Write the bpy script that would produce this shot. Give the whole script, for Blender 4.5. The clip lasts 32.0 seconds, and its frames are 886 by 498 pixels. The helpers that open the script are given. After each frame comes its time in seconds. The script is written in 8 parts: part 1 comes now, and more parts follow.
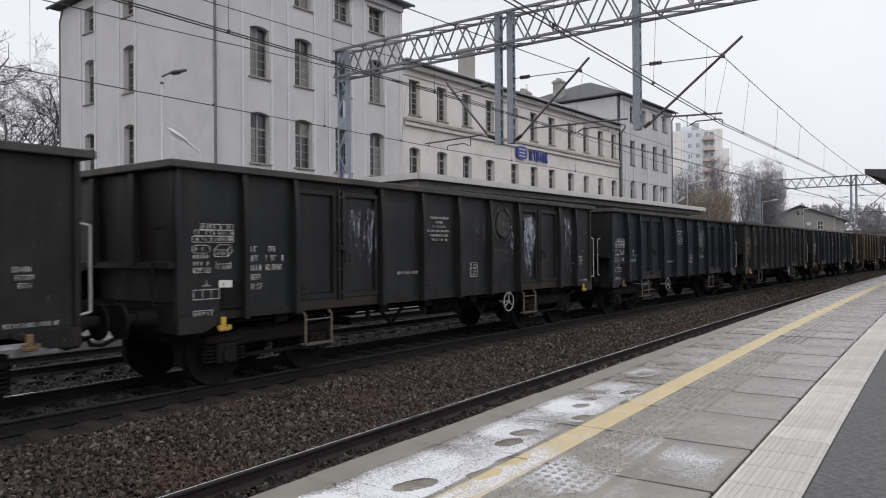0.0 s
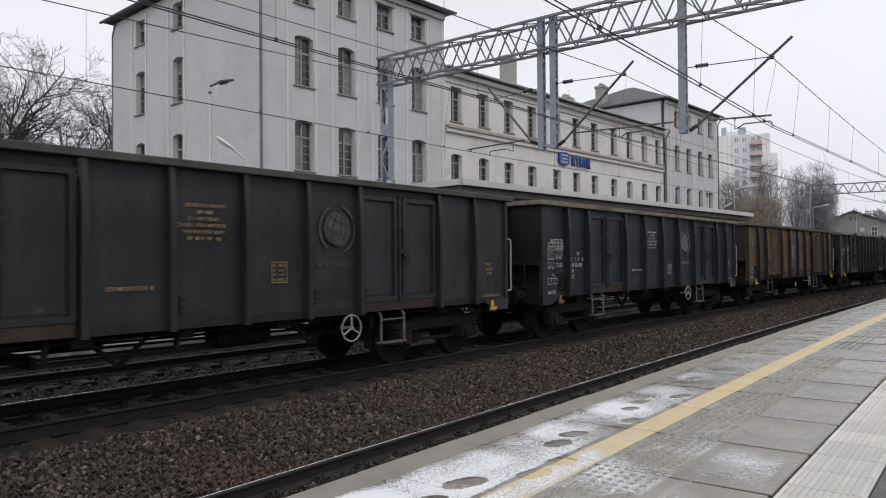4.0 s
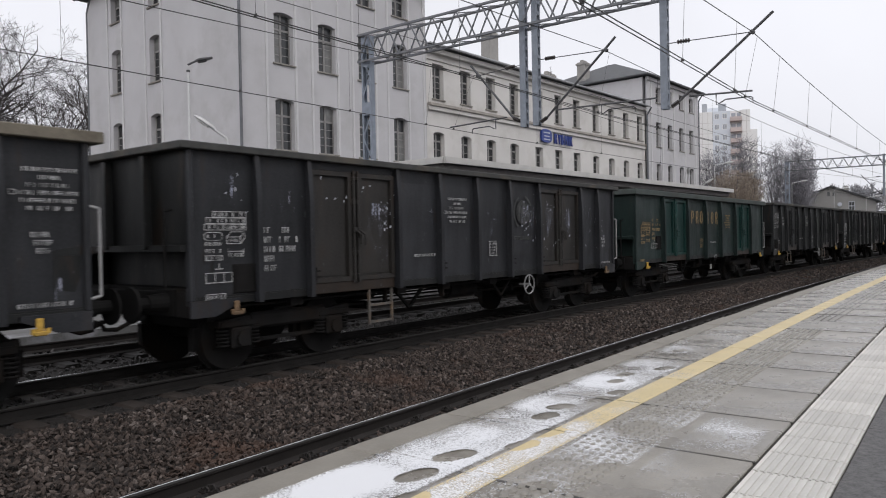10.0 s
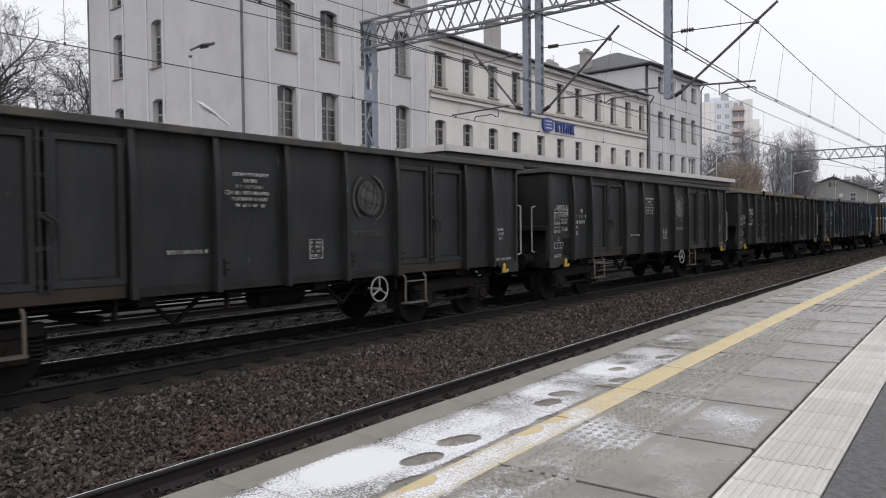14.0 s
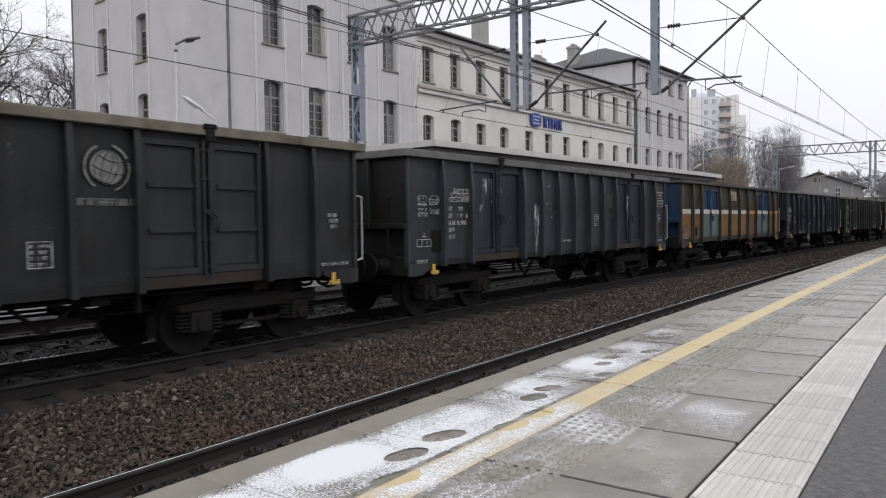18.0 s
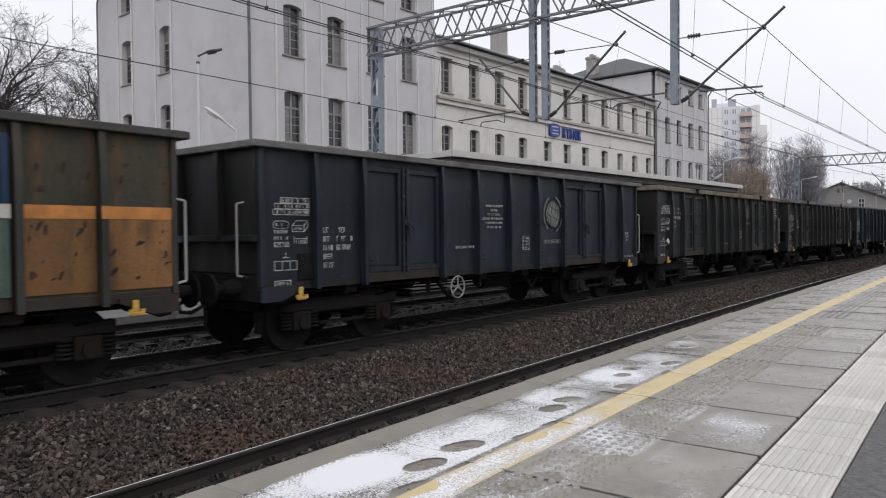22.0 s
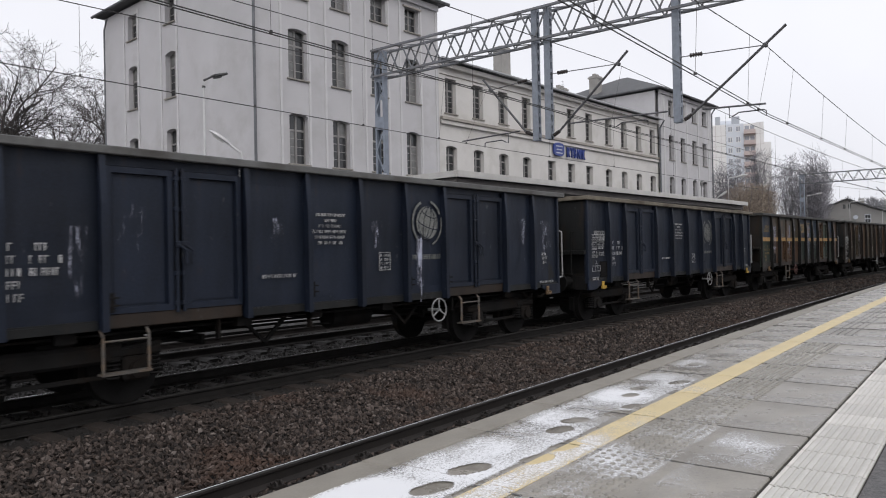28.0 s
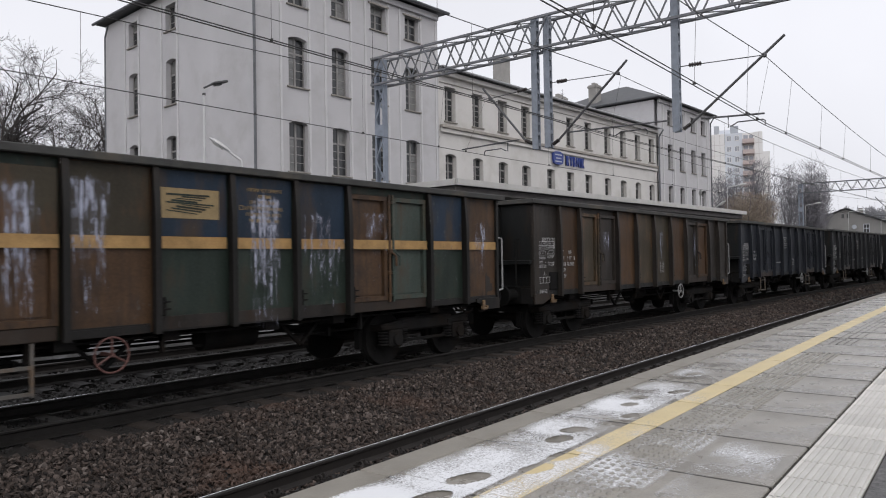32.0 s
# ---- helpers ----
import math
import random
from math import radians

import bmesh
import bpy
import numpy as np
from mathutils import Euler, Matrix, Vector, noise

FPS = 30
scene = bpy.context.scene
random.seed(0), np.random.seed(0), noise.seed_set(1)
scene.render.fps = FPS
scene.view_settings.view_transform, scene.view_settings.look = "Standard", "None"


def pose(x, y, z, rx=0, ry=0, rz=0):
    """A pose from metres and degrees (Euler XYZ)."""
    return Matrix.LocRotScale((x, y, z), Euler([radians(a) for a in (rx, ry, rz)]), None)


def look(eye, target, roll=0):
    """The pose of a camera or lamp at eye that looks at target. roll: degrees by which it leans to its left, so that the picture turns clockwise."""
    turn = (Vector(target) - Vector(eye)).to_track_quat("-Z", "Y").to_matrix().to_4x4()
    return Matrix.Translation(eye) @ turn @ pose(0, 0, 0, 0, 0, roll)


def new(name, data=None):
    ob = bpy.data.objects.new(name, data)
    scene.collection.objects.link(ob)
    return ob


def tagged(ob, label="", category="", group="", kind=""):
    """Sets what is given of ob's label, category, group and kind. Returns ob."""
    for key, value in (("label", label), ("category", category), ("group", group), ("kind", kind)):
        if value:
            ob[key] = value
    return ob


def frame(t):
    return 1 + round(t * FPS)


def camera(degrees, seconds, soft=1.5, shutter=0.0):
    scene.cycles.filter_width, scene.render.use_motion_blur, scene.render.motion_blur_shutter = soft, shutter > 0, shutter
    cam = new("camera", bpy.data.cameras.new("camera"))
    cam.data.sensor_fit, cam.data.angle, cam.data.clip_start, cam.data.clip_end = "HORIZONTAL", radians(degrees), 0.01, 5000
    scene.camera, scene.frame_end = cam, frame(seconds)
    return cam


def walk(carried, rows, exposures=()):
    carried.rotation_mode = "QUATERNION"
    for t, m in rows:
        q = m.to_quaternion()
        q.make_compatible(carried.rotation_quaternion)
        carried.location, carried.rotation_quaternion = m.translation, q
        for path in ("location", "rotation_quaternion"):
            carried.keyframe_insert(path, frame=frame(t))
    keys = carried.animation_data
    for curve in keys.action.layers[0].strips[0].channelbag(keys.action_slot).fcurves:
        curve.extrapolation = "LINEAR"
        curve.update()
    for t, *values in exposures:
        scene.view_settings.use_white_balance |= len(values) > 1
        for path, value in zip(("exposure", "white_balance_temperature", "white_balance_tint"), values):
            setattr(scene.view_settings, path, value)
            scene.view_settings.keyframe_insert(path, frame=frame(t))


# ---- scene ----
cam = camera(63.0, 32.0, soft=1.05, shutter=0.14)
PATH = [
    (0.0, pose(0.049, -0.057, 1.889, 90.283, 0.446, -54.530)),
    (0.5, pose(0.055, -0.067, 1.895, 90.262, 0.738, -54.757)),
    (1.0, pose(0.054, -0.067, 1.894, 89.587, 0.827, -54.646)),
    (1.5, pose(0.053, -0.067, 1.890, 90.125, 0.935, -54.347)),
    (2.0, pose(0.037, -0.062, 1.854, 91.472, -0.221, -54.356)),
    (2.5, pose(0.029, -0.034, 1.849, 90.045, -0.078, -51.089)),
    (3.0, pose(0.030, -0.024, 1.852, 89.778, 0.784, -51.003)),
    (3.5, pose(0.022, -0.026, 1.843, 90.737, 0.550, -51.069)),
    (5.5, pose(0.013, 0.026, 1.816, 90.712, 0.747, -52.093)),
    (6.0, pose(-0.023, 0.005, 1.818, 91.321, 0.323, -53.505)),
    (6.5, pose(-0.025, 0.000, 1.823, 90.575, 0.833, -52.665)),
    (7.0, pose(-0.001, 0.011, 1.821, 90.060, 0.811, -52.841)),
    (7.5, pose(-0.027, -0.004, 1.822, 90.654, 0.973, -53.021)),
    (8.0, pose(-0.041, -0.015, 1.824, 90.567, 1.112, -52.806)),
    (8.5, pose(-0.028, -0.011, 1.823, 89.699, 0.790, -52.908)),
    (9.0, pose(0.000, 0.000, 1.820, 89.595, 1.129, -52.697)),
    (9.5, pose(-0.015, -0.009, 1.821, 89.565, 1.554, -52.357)),
    (10.0, pose(0.000, 0.004, 1.808, 89.214, 1.072, -52.641)),
    (10.5, pose(-0.003, 0.001, 1.806, 88.920, 1.328, -52.895)),
    (11.0, pose(-0.008, -0.010, 1.820, 88.862, 0.876, -53.187)),
    (11.5, pose(-0.007, -0.008, 1.810, 89.109, 1.136, -53.247)),
    (12.0, pose(0.004, 0.007, 1.814, 88.750, 1.040, -53.658)),
    (12.5, pose(-0.003, 0.008, 1.809, 88.513, 1.192, -53.457)),
    (13.0, pose(0.006, 0.016, 1.812, 88.528, 1.103, -53.005)),
    (13.5, pose(-0.034, 0.008, 1.813, 88.509, 0.749, -52.944)),
    (14.0, pose(-0.061, 0.001, 1.810, 88.255, 0.631, -52.609)),
    (14.5, pose(-0.063, 0.004, 1.816, 88.306, 0.934, -52.009)),
    (16.5, pose(-0.039, -0.018, 1.805, 87.763, 0.838, -52.379)),
    (17.0, pose(-0.020, -0.003, 1.809, 87.717, 0.852, -52.494)),
    (17.5, pose(-0.039, -0.021, 1.809, 87.827, 0.860, -52.847)),
    (18.0, pose(-0.035, -0.008, 1.806, 87.885, 0.692, -53.528)),
    (18.5, pose(0.020, 0.021, 1.798, 87.800, 0.575, -53.840)),
    (19.0, pose(0.003, 0.021, 1.807, 87.551, 0.558, -53.873)),
    (19.5, pose(0.009, 0.015, 1.803, 87.540, 0.734, -53.578)),
    (20.0, pose(-0.001, 0.006, 1.806, 88.007, 0.805, -53.319)),
    (20.5, pose(0.036, 0.031, 1.798, 88.495, 0.343, -53.340)),
    (21.0, pose(-0.031, 0.004, 1.801, 87.905, -0.046, -52.368)),
    (21.5, pose(-0.017, 0.010, 1.808, 88.190, 0.202, -52.070)),
    (22.0, pose(-0.046, -0.007, 1.805, 88.705, 0.536, -52.090)),
    (22.5, pose(-0.042, -0.008, 1.816, 89.424, 0.768, -51.823)),
    (23.0, pose(-0.044, -0.013, 1.816, 89.520, 0.565, -52.323)),
    (23.5, pose(-0.036, -0.006, 1.806, 89.682, 0.293, -52.433)),
    (24.0, pose(-0.036, -0.001, 1.805, 89.523, 0.469, -52.440)),
    (24.5, pose(-0.046, -0.010, 1.813, 89.279, 0.512, -52.106)),
    (25.0, pose(-0.049, -0.008, 1.809, 89.416, 0.483, -52.085)),
    (25.5, pose(-0.049, -0.007, 1.810, 89.713, 0.650, -51.707)),
    (27.5, pose(-0.055, -0.012, 1.812, 89.982, 0.841, -51.627)),
    (28.0, pose(-0.032, -0.004, 1.810, 90.302, 1.130, -51.655)),
    (28.5, pose(-0.047, -0.008, 1.814, 90.326, 0.986, -51.734)),
    (29.0, pose(-0.035, -0.007, 1.812, 90.375, 0.843, -51.723)),
    (29.5, pose(-0.040, -0.003, 1.815, 90.385, 0.720, -51.855)),
    (30.0, pose(-0.033, -0.008, 1.813, 90.786, 1.087, -51.760)),
    (30.5, pose(-0.067, -0.024, 1.818, 91.133, 1.534, -51.695)),
    (31.0, pose(-0.035, -0.008, 1.813, 91.117, 1.286, -51.644)),
    (31.5, pose(-0.050, -0.014, 1.820, 91.107, 1.086, -51.694)),
    (32.0, pose(-0.037, -0.003, 1.814, 90.926, 0.903, -51.738)),
]
walk(cam, PATH, ((0, 0.23, 6510, 11.6), (7, 0.22, 6510, 11.6), (12, 0.29, 6510, 11.6), (18, 0.36, 6510, 11.6), (24, 0.28, 6510, 11.6), (29, 0.28, 6510, 11.6), (32, 0.23, 6510, 11.6)))

# ---- light: a bright, even overcast sky ----
world = bpy.data.worlds.new("overcast")
scene.world = world
world.use_nodes = True
wn = world.node_tree.nodes
sky = wn.new("ShaderNodeTexSky")
sky.sky_type, sky.sun_disc = "NISHITA", False
sky.sun_elevation, sky.sun_rotation = radians(24), radians(250)
sky.air_density, sky.dust_density, sky.ozone_density = 1.0, 6.0, 1.0
SKY_GREY = wn.new("ShaderNodeHueSaturation")
SKY_GREY.inputs["Saturation"].default_value = 0.12
SKY_MIX = wn.new("ShaderNodeMixRGB")
SKY_MIX.inputs["Fac"].default_value = 0.8
SKY_MIX.inputs["Color2"].default_value = (7.55, 7.7, 8.2, 1)
CLOUD = wn.new("ShaderNodeTexNoise")
CLOUD.inputs["Scale"].default_value, CLOUD.inputs["Detail"].default_value = 2.2, 4
CLOUD_RANGE = wn.new("ShaderNodeMapRange")
CLOUD_RANGE.inputs["From Min"].default_value, CLOUD_RANGE.inputs["From Max"].default_value = 0.3, 0.7
CLOUD_RANGE.inputs["To Min"].default_value, CLOUD_RANGE.inputs["To Max"].default_value = 0.102, 0.116
wl = world.node_tree.links
SKY_AT = wn.new("ShaderNodeTexCoord")
wl.new(SKY_AT.outputs["Generated"], CLOUD.inputs["Vector"])
wl.new(CLOUD.outputs["Fac"], CLOUD_RANGE.inputs["Value"])
wl.new(CLOUD_RANGE.outputs["Result"], wn["Background"].inputs["Strength"])
wl.new(sky.outputs["Color"], SKY_GREY.inputs["Color"])
wl.new(SKY_GREY.outputs["Color"], SKY_MIX.inputs["Color1"])
wl.new(SKY_MIX.outputs["Color"], wn["Background"].inputs["Color"])
sun_data = bpy.data.lights.new("sun", "SUN")
sun_data.energy, sun_data.angle, sun_data.color = 0.6, radians(30), (1.0, 0.97, 0.93)
sun = new("sun", sun_data)
sun.matrix_world = look((0, 0, 60), (12, 52, 0))

# ---- helpers of this place ----
RAD, YC = 912.0, 9.62          # radius of the line's bend, and the train track's centre abeam the camera
PITCH = 14.04                  # wagon length over buffers
GROUND_Z = -0.42


def arc(u, lat):
    """Place and heading on the gently bending line, u metres along, lat metres to the left of the camera."""
    a, r = u / RAD, RAD + lat - YC
    return r * math.sin(a), YC - RAD + r * math.cos(a), -math.degrees(a)


def plat(u, lat):
    """The same along the platform and its track, which close in on the train's line a little."""
    x, y, h = arc(u, lat)
    return x, y + 0.0234 * x, h + 1.34


def box(bm, x0, x1, y0, y1, z0, z1, m=None, bevel=0.0):
    vs = [bm.verts.new((x, y, z)) for z in (z0, z1) for y in (y0, y1) for x in (x0, x1)]
    if m is not None:
        for v in vs:
            v.co = m @ v.co
    fs = [bm.faces.new([vs[i] for i in q]) for q in
          ((0, 2, 3, 1), (4, 5, 7, 6), (0, 1, 5, 4), (2, 6, 7, 3), (0, 4, 6, 2), (1, 3, 7, 5))]
    if bevel:
        es = {e for f in fs for e in f.edges}
        bmesh.ops.bevel(bm, geom=list(es), offset=bevel, segments=1, affect="EDGES", clamp_overlap=True)
    return vs


def rod(bm, a, b, r, n=6, r2=None):
    """A round bar from a to b."""
    a, b = Vector(a), Vector(b)
    d = b - a
    if d.length < 1e-6:
        return
    q = d.to_track_quat("Z", "Y").to_matrix()
    r2 = r if r2 is None else r2
    ring = []
    for p, rr in ((a, r), (b, r2)):
        ring.append([bm.verts.new(p + q @ Vector((rr * math.cos(2 * math.pi * i / n), rr * math.sin(2 * math.pi * i / n), 0))) for i in range(n)])
    for i in range(n):
        bm.faces.new((ring[0][i], ring[0][(i + 1) % n], ring[1][(i + 1) % n], ring[1][i]))
    bm.faces.new(ring[0][::-1])
    bm.faces.new(ring[1])


def bar(bm, a, b, w, h):
    """A square bar from a to b, w wide and h high."""
    a, b = Vector(a), Vector(b)
    d = b - a
    q = d.to_track_quat("X", "Z").to_matrix().to_4x4()
    m = Matrix.Translation(a) @ q
    box(bm, 0, d.length, -w / 2, w / 2, -h / 2, h / 2, m)


def disc(bm, c, axis, r, depth, n=16):
    c, axis = Vector(c), Vector(axis).normalized()
    rod(bm, c - axis * depth / 2, c + axis * depth / 2, r, n)


def ring(bm, c, axis, r, t, n=20, k=5):
    """A torus round axis."""
    q = Vector(axis).to_track_quat("Z", "Y").to_matrix()
    vs = [[bm.verts.new(Vector(c) + q @ Vector(((r + t * math.cos(2 * math.pi * j / k)) * math.cos(2 * math.pi * i / n),
           (r + t * math.cos(2 * math.pi * j / k)) * math.sin(2 * math.pi * i / n), t * math.sin(2 * math.pi * j / k))))
           for j in range(k)] for i in range(n)]
    for i in range(n):
        for j in range(k):
            bm.faces.new((vs[i][j], vs[(i + 1) % n][j], vs[(i + 1) % n][(j + 1) % k], vs[i][(j + 1) % k]))


def tube(bm, pts, r, n=5):
    """One continuous round wire through the points."""
    pts = [Vector(p) for p in pts]
    rings = []
    for i, p in enumerate(pts):
        d = (pts[min(i + 1, len(pts) - 1)] - pts[max(i - 1, 0)]).normalized()
        q = d.to_track_quat("Z", "Y").to_matrix()
        rings.append([bm.verts.new(p + q @ Vector((r * math.cos(2 * math.pi * j / n), r * math.sin(2 * math.pi * j / n), 0))) for j in range(n)])
    for a, b in zip(rings, rings[1:]):
        for j in range(n):
            bm.faces.new((a[j], a[(j + 1) % n], b[(j + 1) % n], b[j]))
    bm.faces.new(rings[0][::-1])
    bm.faces.new(rings[-1])


def relief(bm, xs, zs, front, back):
    """One sheet in the x-z plane whose cells stand at their own depth; front(i, j) gives it, None leaves a hole."""
    nx, nz = len(xs) - 1, len(zs) - 1
    at = lambda i, j: front(i, j) if 0 <= i < nx and 0 <= j < nz else None
    quad = lambda ps: bm.faces.new([bm.verts.new(p) for p in ps])
    for i in range(nx):
        for j in range(nz):
            y = at(i, j)
            if y is None:
                continue
            a, b, c, d = xs[i], xs[i + 1], zs[j], zs[j + 1]
            quad(((a, y, c), (b, y, c), (b, y, d), (a, y, d)))
            quad(((a, back, c), (a, back, d), (b, back, d), (b, back, c)))
            for di, dj, p, q in ((-1, 0, (a, c), (a, d)), (1, 0, (b, c), (b, d)), (0, -1, (a, c), (b, c)), (0, 1, (a, d), (b, d))):
                o = at(i + di, j + dj)
                e = back if o is None else o
                if e > y:
                    quad(((p[0], y, p[1]), (q[0], y, q[1]), (q[0], e, q[1]), (p[0], e, p[1])))
    bmesh.ops.remove_doubles(bm, verts=bm.verts[:], dist=0.0004)


def mesh_of(name, bm, material, smooth=False):
    bmesh.ops.recalc_face_normals(bm, faces=bm.faces[:])
    me = bpy.data.meshes.new(name)
    bm.to_mesh(me)
    bm.free()
    for mat in (material if isinstance(material, (list, tuple)) else [material]):
        me.materials.append(mat)
    if smooth:
        me.polygons.foreach_set("use_smooth", [True] * len(me.polygons))
    return me


def part(name, bm, material, parent, label="", smooth=False):
    ob = new(name, mesh_of(name, bm, material, smooth))
    ob.parent = parent
    if label:
        ob["label"] = label
    return ob


def piece(name, me, parent, m=None, label=""):
    """One more object on a shared mesh."""
    ob = new(name, me)
    ob.parent = parent
    if m is not None:
        ob.matrix_basis = m
    if label:
        ob["label"] = label
    return ob


def thing(name, label, category, group="", m=None, kind=""):
    ob = new(name)
    ob.empty_display_size = 0.2
    if m is not None:
        ob.matrix_basis = m
    return tagged(ob, label, category, group, kind)


def solid(name, bm, material, label="", category="", group="", kind="", smooth=False, m=None):
    ob = new(name, mesh_of(name, bm, material, smooth))
    if m is not None:
        ob.matrix_basis = m
    return tagged(ob, label, category, group, kind)


def bms():
    return bmesh.new()


# ---- materials ----
def mat(name, base, rough=0.6, metal=0.0, vary=0.25, scale=3.0, bump=0.1, fine=60.0, dirt=None, dirt_amount=0.4,
        dirt_scale=1.2, spec=0.5, island=0.0, streak=0.0, coords="Object", wet=None, ramp=None, scuff=None, scuff_at=0.66):
    """A surface: base colour varied at two scales, stains of another colour, grain in relief."""
    m = bpy.data.materials.new(name)
    m.use_nodes = True
    nt = m.node_tree
    N, L = nt.nodes, nt.links
    b = N["Principled BSDF"]
    tc = N.new("ShaderNodeTexCoord")
    src = tc.outputs[coords]
    n1 = N.new("ShaderNodeTexNoise")
    n1.inputs["Scale"].default_value, n1.inputs["Detail"].default_value = scale, 5
    n2 = N.new("ShaderNodeTexNoise")
    n2.inputs["Scale"].default_value, n2.inputs["Detail"].default_value = fine, 3
    mp = N.new("ShaderNodeMapping")
    if streak:
        mp.inputs["Scale"].default_value = (1, 1, streak)
    L.new(src, mp.inputs["Vector"])
    L.new(mp.outputs["Vector"], n1.inputs["Vector"])
    L.new(src, n2.inputs["Vector"])
    add = N.new("ShaderNodeMath")
    add.operation = "ADD"
    L.new(n1.outputs["Fac"], add.inputs[0])
    mul = N.new("ShaderNodeMath")
    mul.operation, mul.inputs[1].default_value = "MULTIPLY", 0.5
    L.new(n2.outputs["Fac"], mul.inputs[0])
    L.new(mul.outputs[0], add.inputs[1])
    mr = N.new("ShaderNodeMapRange")
    mr.inputs["From Min"].default_value, mr.inputs["From Max"].default_value = 0.45, 1.05
    mr.inputs["To Min"].default_value, mr.inputs["To Max"].default_value = 1 - vary, 1 + vary
    L.new(add.outputs[0], mr.inputs["Value"])
    val = mr.outputs["Result"]
    if island:
        g = N.new("ShaderNodeNewGeometry")
        oi = N.new("ShaderNodeObjectInfo")
        a2 = N.new("ShaderNodeMath")
        a2.operation = "ADD"
        L.new(g.outputs["Random Per Island"], a2.inputs[0])
        L.new(oi.outputs["Random"], a2.inputs[1])
        m2 = N.new("ShaderNodeMapRange")
        m2.inputs["From Max"].default_value = 2.0
        m2.inputs["To Min"].default_value, m2.inputs["To Max"].default_value = 1 - island, 1 + island
        L.new(a2.outputs[0], m2.inputs["Value"])
        m3 = N.new("ShaderNodeMath")
        m3.operation = "MULTIPLY"
        L.new(val, m3.inputs[0])
        L.new(m2.outputs["Result"], m3.inputs[1])
        val = m3.outputs[0]
    vm = N.new("ShaderNodeVectorMath")
    vm.operation = "SCALE"
    vm.inputs[0].default_value = base[:3]
    L.new(val, vm.inputs["Scale"])
    col = vm.outputs["Vector"]
    if ramp:
        # loose pieces, each with its own tone
        gi = N.new("ShaderNodeNewGeometry")
        cr = N.new("ShaderNodeValToRGB")
        while len(cr.color_ramp.elements) < len(ramp):
            cr.color_ramp.elements.new(0.5)
        for e, (p, c) in zip(cr.color_ramp.elements, ramp):
            e.position, e.color = p, (*c, 1)
        L.new(gi.outputs["Random Per Island"], cr.inputs["Fac"])
        L.new(cr.outputs["Color"], vm.inputs[0])
    if dirt is not None:
        n3 = N.new("ShaderNodeTexNoise")
        n3.inputs["Scale"].default_value, n3.inputs["Detail"].default_value, n3.inputs["Roughness"].default_value = dirt_scale, 8, 0.65
        L.new(mp.outputs["Vector"], n3.inputs["Vector"])
        r = N.new("ShaderNodeMapRange")
        r.inputs["From Min"].default_value, r.inputs["From Max"].default_value = 0.62 - 0.35 * dirt_amount, 0.82 - 0.35 * dirt_amount
        L.new(n3.outputs["Fac"], r.inputs["Value"])
        mx = N.new("ShaderNodeMix")
        mx.data_type = "RGBA"
        L.new(r.outputs["Result"], mx.inputs["Factor"])
        L.new(col, mx.inputs["A"])
        mx.inputs["B"].default_value = (*dirt[:3], 1)
        col = mx.outputs["Result"]
        if wet is not None:
            rr = N.new("ShaderNodeMapRange")
            rr.inputs["From Min"].default_value, rr.inputs["From Max"].default_value = 0.35, 0.65
            rr.inputs["To Min"].default_value, rr.inputs["To Max"].default_value = rough, wet
            L.new(n3.outputs["Fac"], rr.inputs["Value"])
            wet_socket = rr.outputs["Result"]
            L.new(wet_socket, b.inputs["Roughness"])
    if scuff is not None:
        # bare scratches and rubbed spots, longer than they are wide
        oj = N.new("ShaderNodeObjectInfo")
        ofs = N.new("ShaderNodeVectorMath")
        ofs.operation = "MULTIPLY_ADD"
        ofs.inputs[1].default_value = (37.0, 11.0, 23.0)
        L.new(oj.outputs["Random"], ofs.inputs[0])
        L.new(src, ofs.inputs[2])
        ms = N.new("ShaderNodeMapping")
        ms.inputs["Scale"].default_value = (9, 9, 3.2)
        L.new(ofs.outputs["Vector"], ms.inputs["Vector"])
        n4 = N.new("ShaderNodeTexNoise")
        n4.inputs["Scale"].default_value, n4.inputs["Detail"].default_value, n4.inputs["Roughness"].default_value = 1.0, 10, 0.72
        L.new(ms.outputs["Vector"], n4.inputs["Vector"])
        r4 = N.new("ShaderNodeMapRange")
        r4.inputs["From Min"].default_value, r4.inputs["From Max"].default_value = scuff_at, scuff_at + 0.05
        r4.inputs["To Max"].default_value = 0.7
        L.new(n4.outputs["Fac"], r4.inputs["Value"])
        m4 = N.new("ShaderNodeMix")
        m4.data_type = "RGBA"
        L.new(r4.outputs["Result"], m4.inputs["Factor"])
        L.new(col, m4.inputs["A"])
        m4.inputs["B"].default_value = (*scuff[:3], 1)
        col = m4.outputs["Result"]
    L.new(col, b.inputs["Base Color"])
    b.inputs["Roughness"].default_value, b.inputs["Metallic"].default_value = rough, metal
    b.inputs["Specular IOR Level"].default_value = spec
    if bump:
        bp = N.new("ShaderNodeBump")
        bp.inputs["Strength"].default_value, bp.inputs["Distance"].default_value = bump, 0.02
        L.new(add.outputs[0], bp.inputs["Height"])
        L.new(bp.outputs["Normal"], b.inputs["Normal"])
    return m

